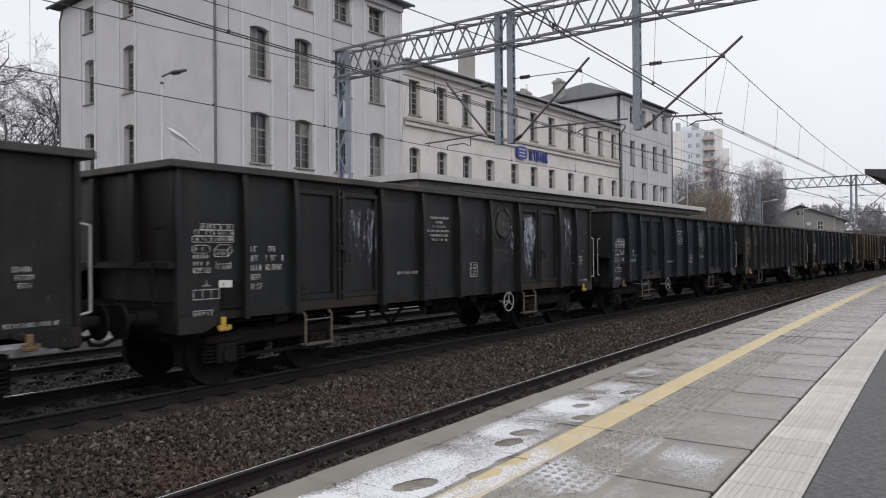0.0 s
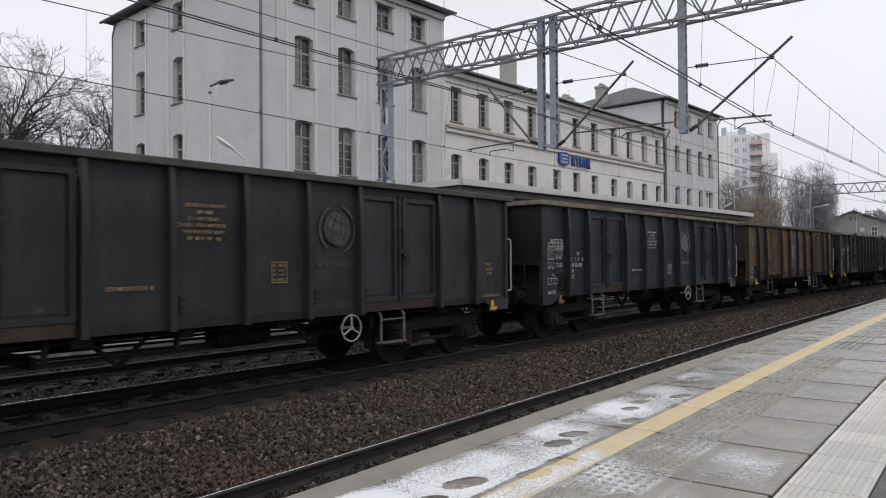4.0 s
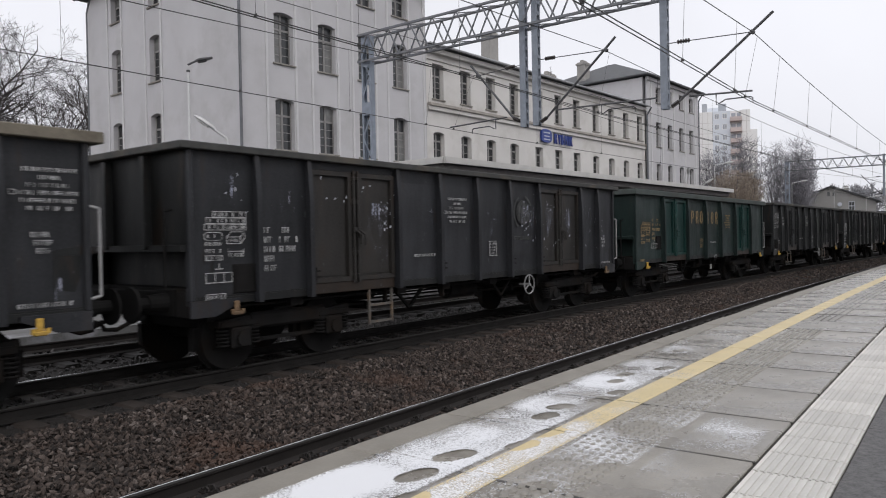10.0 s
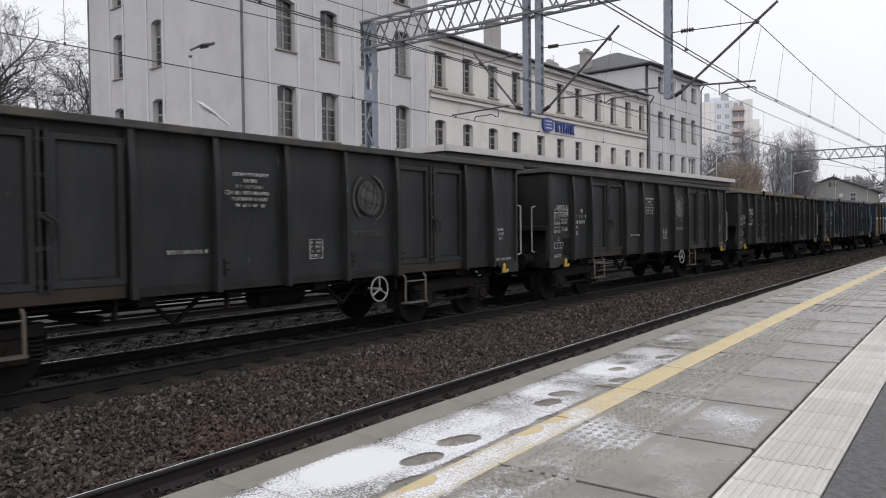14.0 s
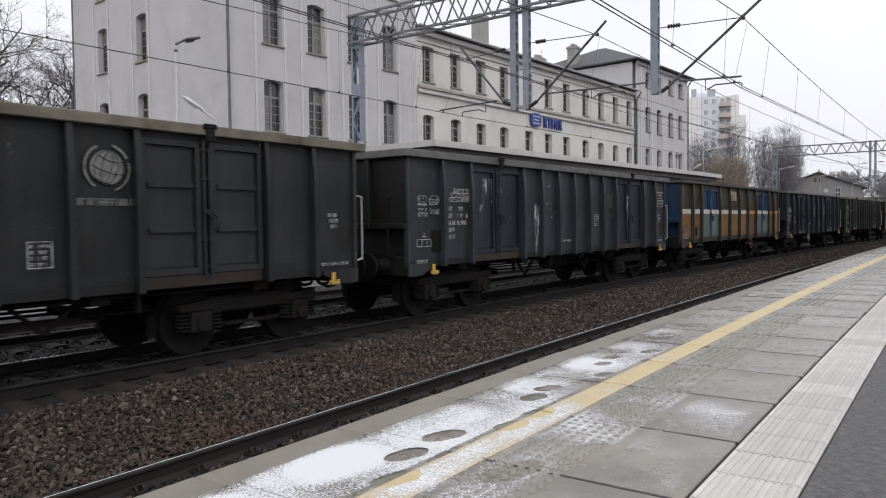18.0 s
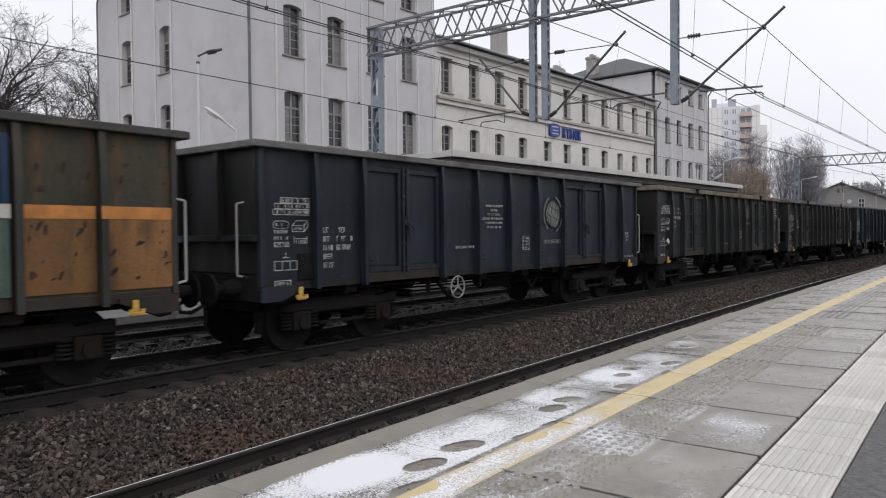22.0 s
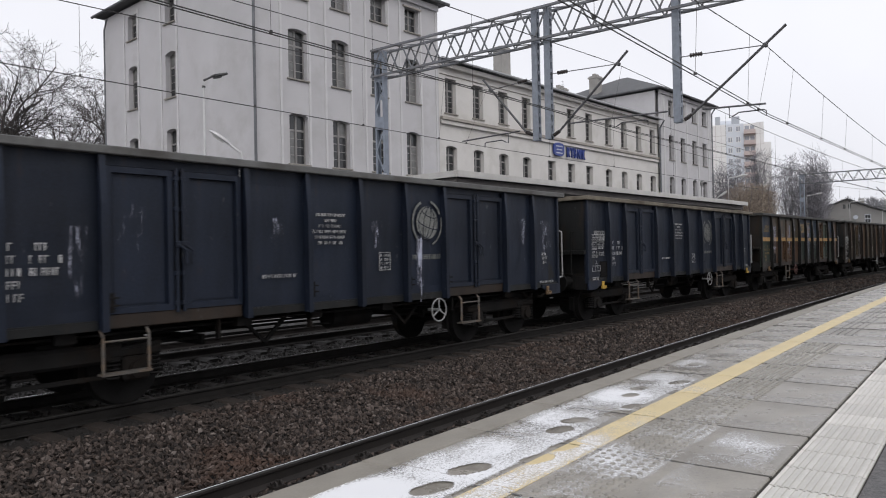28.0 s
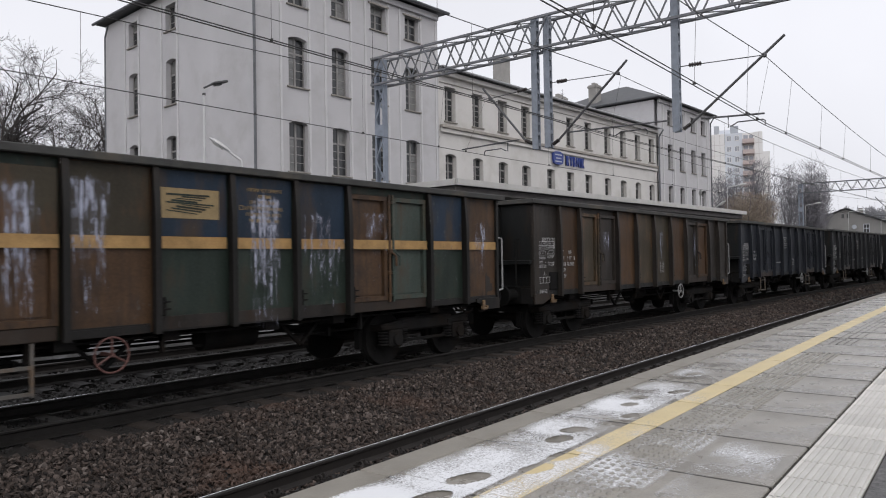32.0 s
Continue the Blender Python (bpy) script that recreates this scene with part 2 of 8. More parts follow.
# ---- ground, ballast and tracks ----
M_EARTH = mat("yard_ground", (0.075, 0.068, 0.060), rough=0.95, vary=0.35, scale=0.6, fine=12, bump=0.3, dirt=(0.12, 0.115, 0.10), dirt_amount=0.4, dirt_scale=0.3)
# near black: the shade in gaps between stones is put into its colour
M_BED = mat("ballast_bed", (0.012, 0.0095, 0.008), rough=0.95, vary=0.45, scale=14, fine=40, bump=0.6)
M_STONE = mat("ballast_stone", (0.052, 0.038, 0.031), rough=0.85, vary=0.35, scale=18, fine=60, bump=0.2, ramp=((0.0, (0.012, 0.0088, 0.0075)), (0.4, (0.037, 0.0272, 0.0222)), (0.72, (0.065, 0.0485, 0.0405)), (0.93, (0.100, 0.077, 0.066)), (1.0, (0.165, 0.140, 0.126))), dirt=(0.075, 0.040, 0.026), dirt_amount=0.2, dirt_scale=0.7)
# darker stones, laid in and beside the train's track and along the platform
M_STONE_DARK = mat("dark_stone", (0.016, 0.014, 0.013), rough=0.8, vary=0.3, scale=18, fine=60, bump=0.15, island=0.7)
M_STONE_GREY = mat("grey_stone", (0.045, 0.042, 0.041), rough=0.85, vary=0.3, scale=18, fine=60, bump=0.15, island=0.75)
M_SLEEPER = mat("sleeper_concrete", (0.062, 0.047, 0.038), rough=0.9, vary=0.3, scale=5, bump=0.2, dirt=(0.05, 0.038, 0.03), dirt_amount=0.45)
M_SLEEPER_BLACK = mat("sleeper_black", (0.012, 0.0105, 0.0095), rough=0.85, vary=0.35, scale=5, bump=0.2)
M_SLEEPER_DARK = mat("sleeper_dark", (0.028, 0.021, 0.017), rough=0.85, vary=0.35, scale=5, bump=0.2)
M_RAILSIDE = mat("rail_side", (0.020, 0.0165, 0.015), rough=0.7, metal=0.2, vary=0.35, scale=5, bump=0.15)
M_RAILSIDE_DARK = mat("rail_side_dark", (0.015, 0.0138, 0.013), rough=0.7, vary=0.35, scale=5, bump=0.15, spec=0.15)
M_RAILTOP = mat("rail_head_polished", (0.93, 0.93, 0.94), rough=0.10, metal=1.0, vary=0.05, bump=0)
M_RAILTOP_DULL = mat("rail_head_dull", (0.03, 0.028, 0.026), rough=0.55, metal=0.4, vary=0.2, bump=0)
M_CLIP = mat("rail_clip", (0.026, 0.022, 0.020), rough=0.6, metal=0.3, vary=0.3)

bm = bms()
box(bm, -600, 3000, -1800, 2600, -1.2, -0.52)
solid("ground", bm, M_EARTH, kind="structure")


def sweep(bm, fn, prof, u0, u1, step=1.0, close=True):
    """A profile of (lateral, height) points drawn along the line."""
    us = [u0 + (u1 - u0) * i / max(1, round((u1 - u0) / step)) for i in range(max(1, round((u1 - u0) / step)) + 1)]
    rows = []
    for u in us:
        row = []
        for l, z in prof:
            x, y, _ = fn(u, l)
            row.append(bm.verts.new((x, y, z)))
        rows.append(row)
    m = len(prof)
    for p, q in zip(rows, rows[1:]):
        for i in range(m if close else m - 1):
            bm.faces.new((p[i], p[(i + 1) % m], q[(i + 1) % m], q[i]))
    if close:
        bm.faces.new(rows[0])
        bm.faces.new(rows[-1][::-1])


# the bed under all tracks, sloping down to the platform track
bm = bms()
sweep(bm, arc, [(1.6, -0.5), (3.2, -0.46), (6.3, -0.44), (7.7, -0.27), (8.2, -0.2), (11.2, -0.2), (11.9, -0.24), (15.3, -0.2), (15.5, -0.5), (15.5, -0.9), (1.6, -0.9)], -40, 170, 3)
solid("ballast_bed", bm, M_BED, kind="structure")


def rail_profile(l, z, flip=1):
    return [(l + a * flip, z + b) for a, b in ((-0.034, -0.014), (-0.034, -0.034), (-0.012, -0.05), (-0.009, -0.13), (-0.068, -0.155), (-0.072, -0.168),
                                               (0.072, -0.168), (0.068, -0.155), (0.009, -0.13), (0.012, -0.05), (0.034, -0.034), (0.034, -0.014))]


def sleeper_build(bm):
    prof = [(-0.15, -0.02), (-0.10, 0.02), (0.10, 0.02), (0.15, -0.02), (0.15, -0.17), (-0.15, -0.17)]
    a = [bm.verts.new((x, -1.28, z)) for x, z in prof]
    b = [bm.verts.new((x, 1.28, z)) for x, z in prof]
    bm.faces.new(a)
    bm.faces.new(b[::-1])
    for i in range(6):
        bm.faces.new((a[i], b[i], b[(i + 1) % 6], a[(i + 1) % 6]))


def clip_build(bm):
    box(bm, -0.07, 0.07, -0.03, 0.10, 0.0, 0.025)
    for x in (-0.035, 0.035):
        ring(bm, (x, 0.06, 0.035), (1, 0, 0), 0.033, 0.011, 8, 4)
    rod(bm, (0, 0.05, 0.0), (0, 0.05, 0.075), 0.018, 6)
    rod(bm, (-0.06, 0.02, 0.05), (0.06, 0.02, 0.05), 0.011, 5)


bm = bms()
sleeper_build(bm)
SLEEPER = {M_SLEEPER: mesh_of("sleeper", bm, M_SLEEPER)}
bm = bms()
sleeper_build(bm)
SLEEPER[M_SLEEPER_DARK] = mesh_of("sleeper", bm, M_SLEEPER_DARK)
bm = bms()
sleeper_build(bm)
SLEEPER[M_SLEEPER_BLACK] = mesh_of("sleeper", bm, M_SLEEPER_BLACK)
bm = bms()
clip_build(bm)
CLIP = mesh_of("rail_clip", bm, M_CLIP)


def railway_track(name, fn, lat, z, shine, u0, u1, clips=(), wood=M_SLEEPER, side=None, band=0.0):
    t = tagged(new(name), kind="structure")
    for s in (-0.7525, 0.7525):
        bm = bms()
        sweep(bm, fn, rail_profile(lat + s, z), -40, 170, 2.5)
        part("rail", bm, side or M_RAILSIDE, t)
        bm = bms()
        sweep(bm, fn, [(lat + s + a, z + b) for a, b in ((-0.0345, -0.013), (-0.031, -0.0065), (-0.012, -0.0005), (0.0, 0.001), (0.012, -0.0005), (0.031, -0.0065), (0.0345, -0.013))], -40, 170, 2.5)
        part("rail_head", bm, M_RAILTOP if shine[s > 0] and not band else M_RAILTOP_DULL, t)
        if band and shine[s > 0]:
            bm = bms()
            sweep(bm, fn, [(lat + s + a, z + b) for a, b in ((-band, -0.0034), (-0.25 * band, 0.0022), (0.3 * band, 0.003), (band, 0.0012), (band, -0.001))], -40, 170, 2.5)
            part("running_band", bm, M_RAILTOP, t)
    u = u0
    rnd = random.Random(4)
    while u < u1:
        x, y, h = fn(u, lat)
        piece("sleeper", SLEEPER[wood], t, pose(x, y, z - 0.19 + rnd.uniform(-0.008, 0.006), 0, 0, h + rnd.uniform(-0.6, 0.6)))
        for s, f in clips:
            x, y, h = fn(u, lat + s)
            piece("rail_clip", CLIP, t, pose(x, y, z - 0.165, 0, 0, h + f))
        u += 0.6
    return t


railway_track("track_1", plat, 4.83, -0.236, (True, True), -10, 62, ((0.7525 - 0.07, 180), (0.7525 + 0.07, 0)), M_SLEEPER, None, 0.015)
railway_track("track_2", arc, YC, 0.0, (False, True), -12, 84, (), M_SLEEPER_DARK, M_RAILSIDE_DARK, 0.013)
railway_track("track_3", arc, 13.55, 0.0, (False, False), -8, 60, (), M_SLEEPER_BLACK)


# ---- loose ballast: thousands of broken stones ----
def stones(name, fn, lat0, lat1, u0, u1, per_m2, size, zfun, material, seed):
    rng = np.random.default_rng(seed)
    base = np.array([(0, 0.53, 0.85), (0, -0.53, 0.85), (0, 0.53, -0.85), (0, -0.53, -0.85), (0.85, 0, 0.53), (-0.85, 0, 0.53), (0.85, 0, -0.53), (-0.85, 0, -0.53),
                     (0.53, 0.85, 0), (-0.53, 0.85, 0), (0.53, -0.85, 0), (-0.53, -0.85, 0)])
    tri = np.array([(0, 1, 4), (0, 5, 1), (0, 4, 8), (0, 8, 9), (0, 9, 5), (1, 10, 4), (1, 11, 10), (1, 5, 11), (2, 6, 3), (2, 8, 6),
                    (2, 9, 8), (2, 7, 9), (2, 3, 7), (3, 6, 10), (3, 10, 11), (3, 11, 7), (4, 10, 6), (4, 6, 8), (5, 9, 7), (5, 7, 11)])
    k = int((lat1 - lat0) * (u1 - u0) * per_m2)
    lat, u = rng.uniform(lat0, lat1, k), rng.uniform(u0, u1, k)
    a, r = u / RAD, RAD + lat - YC
    x, y = r * np.sin(a), YC - RAD + r * np.cos(a)
    if fn is plat:
        y = y + 0.0234 * x
    z = zfun(lat) + rng.uniform(-0.95, 0.6, k) * size
    s = size * rng.uniform(0.55, 1.25, k)
    v = base[None] * rng.uniform(0.45, 1.4, (k, 12, 1)) * np.stack([np.ones(k), rng.uniform(0.5, 0.95, k), rng.uniform(0.32, 0.7, k)], 1)[:, None, :]
    q = rng.normal(size=(k, 4))
    q /= np.linalg.norm(q, axis=1)[:, None]
    w, i, j, l = q.T
    rot = np.stack([np.stack([1 - 2 * (j * j + l * l), 2 * (i * j - l * w), 2 * (i * l + j * w)], 1),
                    np.stack([2 * (i * j + l * w), 1 - 2 * (i * i + l * l), 2 * (j * l - i * w)], 1),
                    np.stack([2 * (i * l - j * w), 2 * (j * l + i * w), 1 - 2 * (i * i + j * j)], 1)], 1)
    v = np.einsum("kab,knb->kna", rot, v) * s[:, None, None] + np.stack([x, y, z], 1)[:, None, :]
    f = (tri[None] + 12 * np.arange(k)[:, None, None]).reshape(-1, 3)
    me = bpy.data.meshes.new(name)
    me.from_pydata(v.reshape(-1, 3).tolist(), [], f.tolist())
    me.materials.append(material)
    return tagged(new(name, me), "loose broken ballast stones between the tracks", "ballast", kind="stuff")


slope = lambda l: np.interp(l, (3.0, 6.3, 7.7, 8.2, 11.2, 11.9, 15.3), (-0.45, -0.42, -0.25, -0.18, -0.18, -0.22, -0.18))
stones("ballast", arc, 5.0, 8.25, 0.5, 12, 880, 0.035, slope, M_STONE, 1)
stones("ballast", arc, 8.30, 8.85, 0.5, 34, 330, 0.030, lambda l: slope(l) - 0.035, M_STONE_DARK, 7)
stones("ballast", arc, 5.3, 8.3, 12, 34, 400, 0.040, slope, M_STONE, 2)
stones("ballast", arc, 5.5, 9.2, 34, 80, 70, 0.06, slope, M_STONE, 3)
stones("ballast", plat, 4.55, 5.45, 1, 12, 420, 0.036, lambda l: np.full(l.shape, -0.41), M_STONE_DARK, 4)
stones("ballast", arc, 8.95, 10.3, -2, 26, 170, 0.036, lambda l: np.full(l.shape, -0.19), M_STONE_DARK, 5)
stones("ballast", arc, 10.5, 15.2, -2, 34, 110, 0.042, slope, M_STONE_GREY, 6)
# snow-dusted kerb and paving of the platform across the tracks
M_FARPAVE = mat("far_paving", (0.10, 0.098, 0.095), rough=0.85, vary=0.2, scale=1.5, dirt=(0.18, 0.18, 0.185), dirt_amount=0.22, dirt_scale=0.8)
M_KERB = mat("far_kerb", (0.12, 0.12, 0.12), rough=0.85, vary=0.25, scale=2, dirt=(0.27, 0.27, 0.29), dirt_amount=0.35, dirt_scale=1.5)
bm = bms()
sweep(bm, arc, [(15.5, -0.5), (15.5, 0.0), (16.05, 0.02), (16.05, -0.5)], -40, 120, 4)
solid("kerb", bm, M_KERB, kind="structure")
bm = bms()
sweep(bm, arc, [(16.06, -0.5), (16.06, -0.03), (44, -0.03), (44, -0.5)], -60, 120, 6)
solid("pavement_far", bm, M_FARPAVE, kind="structure")

# ---- the platform on which the camera stands ----
PZ, PITCH_S, U0 = 0.535, 1.04, 4.28
M_CONC = mat("platform_concrete", (0.254, 0.235, 0.204), rough=0.46, vary=0.3, scale=2.6, fine=60, bump=0.14, dirt=(0.137, 0.123, 0.098), dirt_amount=0.52, dirt_scale=1.1, island=0.3, spec=0.5, wet=0.1)
M_EDGE = mat("edge_concrete", (0.225, 0.208, 0.178), rough=0.6, vary=0.18, scale=3, bump=0.1, dirt=(0.15, 0.135, 0.11), dirt_amount=0.35)
M_YELLOW = mat("line_yellow", (0.60, 0.49, 0.27), rough=0.5, vary=0.15, scale=5, bump=0.08, dirt=(0.52, 0.42, 0.24), dirt_amount=0.35, dirt_scale=2.5)
M_TACT = mat("tactile_white", (0.58, 0.565, 0.53), rough=0.6, vary=0.10, scale=3, bump=0.06, island=0.2, dirt=(0.48, 0.46, 0.42), dirt_amount=0.3, dirt_scale=2)
M_ASPHALT = mat("paving_dark", (0.102, 0.100, 0.099), rough=0.65, vary=0.6, scale=20, fine=75, bump=0.8, dirt=(0.075, 0.075, 0.077), dirt_amount=0.3, dirt_scale=2)
M_PLATWALL = mat("platform_wall", (0.16, 0.15, 0.135), rough=0.9, vary=0.25, scale=2, dirt=(0.07, 0.062, 0.055), dirt_amount=0.5)
M_JOINT = mat("joint_dark", (0.05, 0.047, 0.042), rough=0.95, vary=0.2)
M_RIB = mat("rib_grey", (0.13, 0.125, 0.115), rough=0.7, vary=0.25)
M_DOME = mat("stud_concrete", (0.25, 0.237, 0.21), rough=0.45, vary=0.15, scale=6, bump=0.05)

bm = bms()
sweep(bm, plat, [(-8, -0.6), (-8, PZ - 0.03), (3.09, PZ - 0.03), (3.09, -0.6)], -14, 140, 3)
solid("platform", bm, M_PLATWALL, kind="structure")
paving = tagged(new("pavement"), kind="structure")
bm = bms()
sweep(bm, plat, [(0.5, PZ - 0.035), (0.5, PZ - 0.014), (3.08, PZ - 0.014), (3.08, PZ - 0.035)], -13, 138, 3)
part("joint_bed", bm, M_JOINT, paving)


def slab_mesh(name, w, l0, l1, h, material, seed, gap=0.008, ribs=0):
    """A paving slab: x along, y across; its top slightly crowned, its edges chamfered."""
    bm = bms()
    c = 0.008
    box(bm, gap / 2, w - gap / 2, l0 + gap / 2, l1 - gap / 2, -h, 0.0, bevel=c)
    return mesh_of(name, bm, material)


SLAB = [slab_mesh("slab", PITCH_S, 0.98, 2.88, 0.06, M_CONC, i, 0.018) for i in range(1)]
bm = bms()
box(bm, -0.012, 0.012, 0.985, 2.875, -0.02, 0.0012)
FILLER = mesh_of("joint_filler", bm, M_JOINT)
EDGE = slab_mesh("edge_slab", PITCH_S, 2.885, 3.13, 0.16, M_EDGE, 0, 0.010)


def along(u, lat=0.0, z=PZ, dz=0.0):
    x, y, h = plat(u, lat)
    return pose(x, y, z + dz, 0, 0, h)


rnd = random.Random(17)
for i in range(-12, 80):
    u = U0 + PITCH_S * i
    m = along(u, 0, PZ, rnd.uniform(-0.003, 0.002)) @ Matrix.Rotation(rnd.uniform(-0.0015, 0.0015), 4, "X")
    piece("slab", SLAB[0], paving, m)
    piece("joint_filler", FILLER, paving, along(u))
    piece("edge_slab", EDGE, paving, m @ Matrix.Translation((0, 0, -0.001)))

# ribbed pale guide strip: tiles of 0.41 m with twelve ribs across
bm = bms()
w = 0.405
box(bm, 0.006, w - 0.006, 0.563, 0.967, -0.05, -0.003)
for k in range(11):
    y = 0.578 + 0.0362 * k
    box(bm, 0.008, w - 0.008, y, y + 0.022, -0.003, 0.004, bevel=0.002)
TILE = mesh_of("guide_tile", bm, M_TACT)
for i in range(-14, 150):
    piece("guide_tile", TILE, paving, along(4.12 + 0.41 * i, 0, PZ + 0.004, rnd.uniform(-0.002, 0.001)))
bm = bms()
for a, b in ((0.0, 0.0),):
    box(bm, 0.004, 1.196, -0.24, 0.555, -0.05, 0.0, bevel=0.006)
DARK = mesh_of("dark_slab", bm, M_ASPHALT)
for i in range(-8, 60):
    for j in range(4):
        piece("dark_slab", DARK, paving, along(4.22 + 1.2 * i, 0, PZ, rnd.uniform(-0.002, 0.001)) @ Matrix.Translation((0, -0.8 * j, 0)))
# the painted safety line, in lengths that follow the slabs
for i in range(-10, 60):
    bm = bms()
    box(bm, 0.014, PITCH_S - 0.014, 2.025, 2.235, 0.0, 0.004)
    piece("safety_line", mesh_of("safety_line", bm, M_YELLOW) if i == -10 else bpy.data.meshes["safety_line"], paving, along(U0 + PITCH_S * i, 0, PZ + 0.0015))
    bm.free() if i != -10 else None


# studs (nearer) and ribs (farther) inside the safety line
def studs():
    rng = np.random.default_rng(5)
    vs, fs = [], []
    for i in range(-6, 6):
        for a in range(12):
            for b in range(6):
                u = U0 + PITCH_S * i + 0.06 + 0.084 * a
                lat = 1.60 + 0.068 * b
                if rng.random() < 0.04:
                    continue
                x, y, h = plat(u, lat)
                n0 = len(vs)
                for r, z in ((0.023, 0.0005), (0.014, 0.0125)):
                    for k in range(8):
                        t = 2 * math.pi * k / 8
                        vs.append((x + 1.25 * r * math.cos(t), y + r * math.sin(t), PZ + z))
                for k in range(8):
                    fs.append((n0 + k, n0 + (k + 1) % 8, n0 + 8 + (k + 1) % 8, n0 + 8 + k))
                fs.append(tuple(n0 + 8 + k for k in range(8)))
    me = bpy.data.meshes.new("studs")
    me.from_pydata(vs, [], fs)
    me.materials.append(M_DOME)
    tagged(new("platform_studs", me), "rows of raised warning studs on the platform slabs", "studs", kind="stuff")


studs()
for k in range(4):
    for i in range(5, 40):
        bm = bms()
        u = U0 + PITCH_S * (i + 0.3) + 0.35 * k
        sweep(bm, plat, [(1.62 + 0.09 * k, PZ + 0.0005), (1.62 + 0.09 * k, PZ + 0.003), (1.636 + 0.09 * k, PZ + 0.003), (1.636 + 0.09 * k, PZ + 0.0005)], u, u + 0.98, 0.98)
        part("guide_rib", bm, M_RIB, paving)


# ---- hoarfrost left in the shade, trodden through by shoes ----
def frost_sheet():
    m = bpy.data.materials.new("hoarfrost")
    m.use_nodes = True
    N, L = m.node_tree.nodes, m.node_tree.links
    b = N["Principled BSDF"]
    b.inputs["Base Color"].default_value = (0.80, 0.81, 0.83, 1)
    b.inputs["Roughness"].default_value = 0.75
    at = N.new("ShaderNodeAttribute")
    at.attribute_name = "frost"
    tc = N.new("ShaderNodeTexCoord")
    n1 = N.new("ShaderNodeTexNoise")
    n1.inputs["Scale"].default_value, n1.inputs["Detail"].default_value, n1.inputs["Roughness"].default_value = 95, 3, 0.75
    n2 = N.new("ShaderNodeTexNoise")
    n2.inputs["Scale"].default_value, n2.inputs["Detail"].default_value = 3.0, 5
    for n in (n1, n2):
        L.new(tc.outputs["Object"], n.inputs["Vector"])
    a1 = N.new("ShaderNodeMath")
    a1.operation = "ADD"
    s1 = N.new("ShaderNodeMath")
    s1.operation, s1.inputs[1].default_value = "MULTIPLY", 1.5
    L.new(n1.outputs["Fac"], s1.inputs[0])
    L.new(s1.outputs[0], a1.inputs[0])
    s2 = N.new("ShaderNodeMath")
    s2.operation, s2.inputs[1].default_value = "MULTIPLY", 0.5
    L.new(n2.outputs["Fac"], s2.inputs[0])
    L.new(s2.outputs[0], a1.inputs[1])
    a2 = N.new("ShaderNodeMath")
    a2.operation = "ADD"
    L.new(a1.outputs[0], a2.inputs[0])
    L.new(at.outputs["Fac"], a2.inputs[1])
    r = N.new("ShaderNodeMapRange")
    r.inputs["From Min"].default_value, r.inputs["From Max"].default_value = 1.22, 1.55
    r.inputs["To Max"].default_value = 0.93
    L.new(a2.outputs[0], r.inputs["Value"])
    tr = N.new("ShaderNodeBsdfTransparent")
    mx = N.new("ShaderNodeMixShader")
    L.new(r.outputs["Result"], mx.inputs["Fac"])
    L.new(tr.outputs[0], mx.inputs[1])
    L.new(b.outputs[0], mx.inputs[2])
    L.new(mx.outputs[0], N["Material Output"].inputs["Surface"])
    # patches: along, across, half length, half width, strength
    patches = ((0.6, 2.62, 0.5, 0.32, 0.9), (1.75, 2.62, 0.48, 0.32, 0.95), (2.7, 2.66, 0.50, 0.30, 0.95), (3.78, 2.62, 0.5, 0.34, 0.62), (4.82, 2.62, 0.46, 0.34, 0.62), (5.1, 2.55, 0.30, 0.25, 0.4),
               (5.85, 2.60, 0.46, 0.36, 0.72), (6.9, 2.62, 0.42, 0.33, 0.5), (7.95, 2.66, 0.45, 0.3, 0.45), (9.6, 2.5, 0.6, 0.25, 0.28), (11.0, 2.5, 0.8, 0.3, 0.2),
               (3.2, 2.12, 2.2, 0.16, 0.5), (4.9, 2.1, 1.0, 0.14, 0.3), (2.7, 1.78, 1.3, 0.22, 0.46), (4.4, 1.84, 0.9, 0.16, 0.36), (5.4, 1.7, 0.9, 0.2, 0.30), (2.2, 1.45, 1.3, 0.25, 0.35), (6.5, 2.1, 0.25, 0.5, 0.4), (5.75, 1.7, 0.3, 0.12, 0.3))
    # shoes: along, across, half length, half width, turn
    soles = ((3.0, 2.42, 0.15, 0.075, -0.2), (3.40, 2.45, 0.16, 0.08, -0.3), (4.83, 2.49, 0.13, 0.07, -0.4), (4.52, 2.45, 0.13, 0.07, -0.2), (5.23, 2.33, 0.13, 0.065, -0.3), (5.53, 2.32, 0.12, 0.065, -0.3),
             (5.94, 2.52, 0.10, 0.06, -0.2), (6.27, 2.57, 0.11, 0.06, -0.2), (7.86, 2.6, 0.14, 0.06, -0.3), (6.76, 2.37, 0.15, 0.06, -0.3), (2.68, 2.23, 0.15, 0.08, -0.2), (3.8, 2.22, 0.14, 0.07, -0.2),
             (4.15, 2.22, 0.15, 0.07, -0.15), (3.1, 1.80, 0.22, 0.09, -0.2), (3.6, 1.62, 0.2, 0.09, -0.2), (2.3, 1.75, 0.3, 0.1, -0.1), (4.6, 1.8, 0.2, 0.1, -0.2))
    du, dl = 0.015, 0.0145
    us, ls = np.arange(-1.0, 12.5, du), np.arange(1.0, 2.875, dl)
    U, Lt = np.meshgrid(us, ls, indexing="ij")
    F = np.full(U.shape, -0.12)
    edge = lambda v, a, b: np.clip((v - a) / 0.05, 0, 1) * np.clip((b - v) / 0.05, 0, 1)
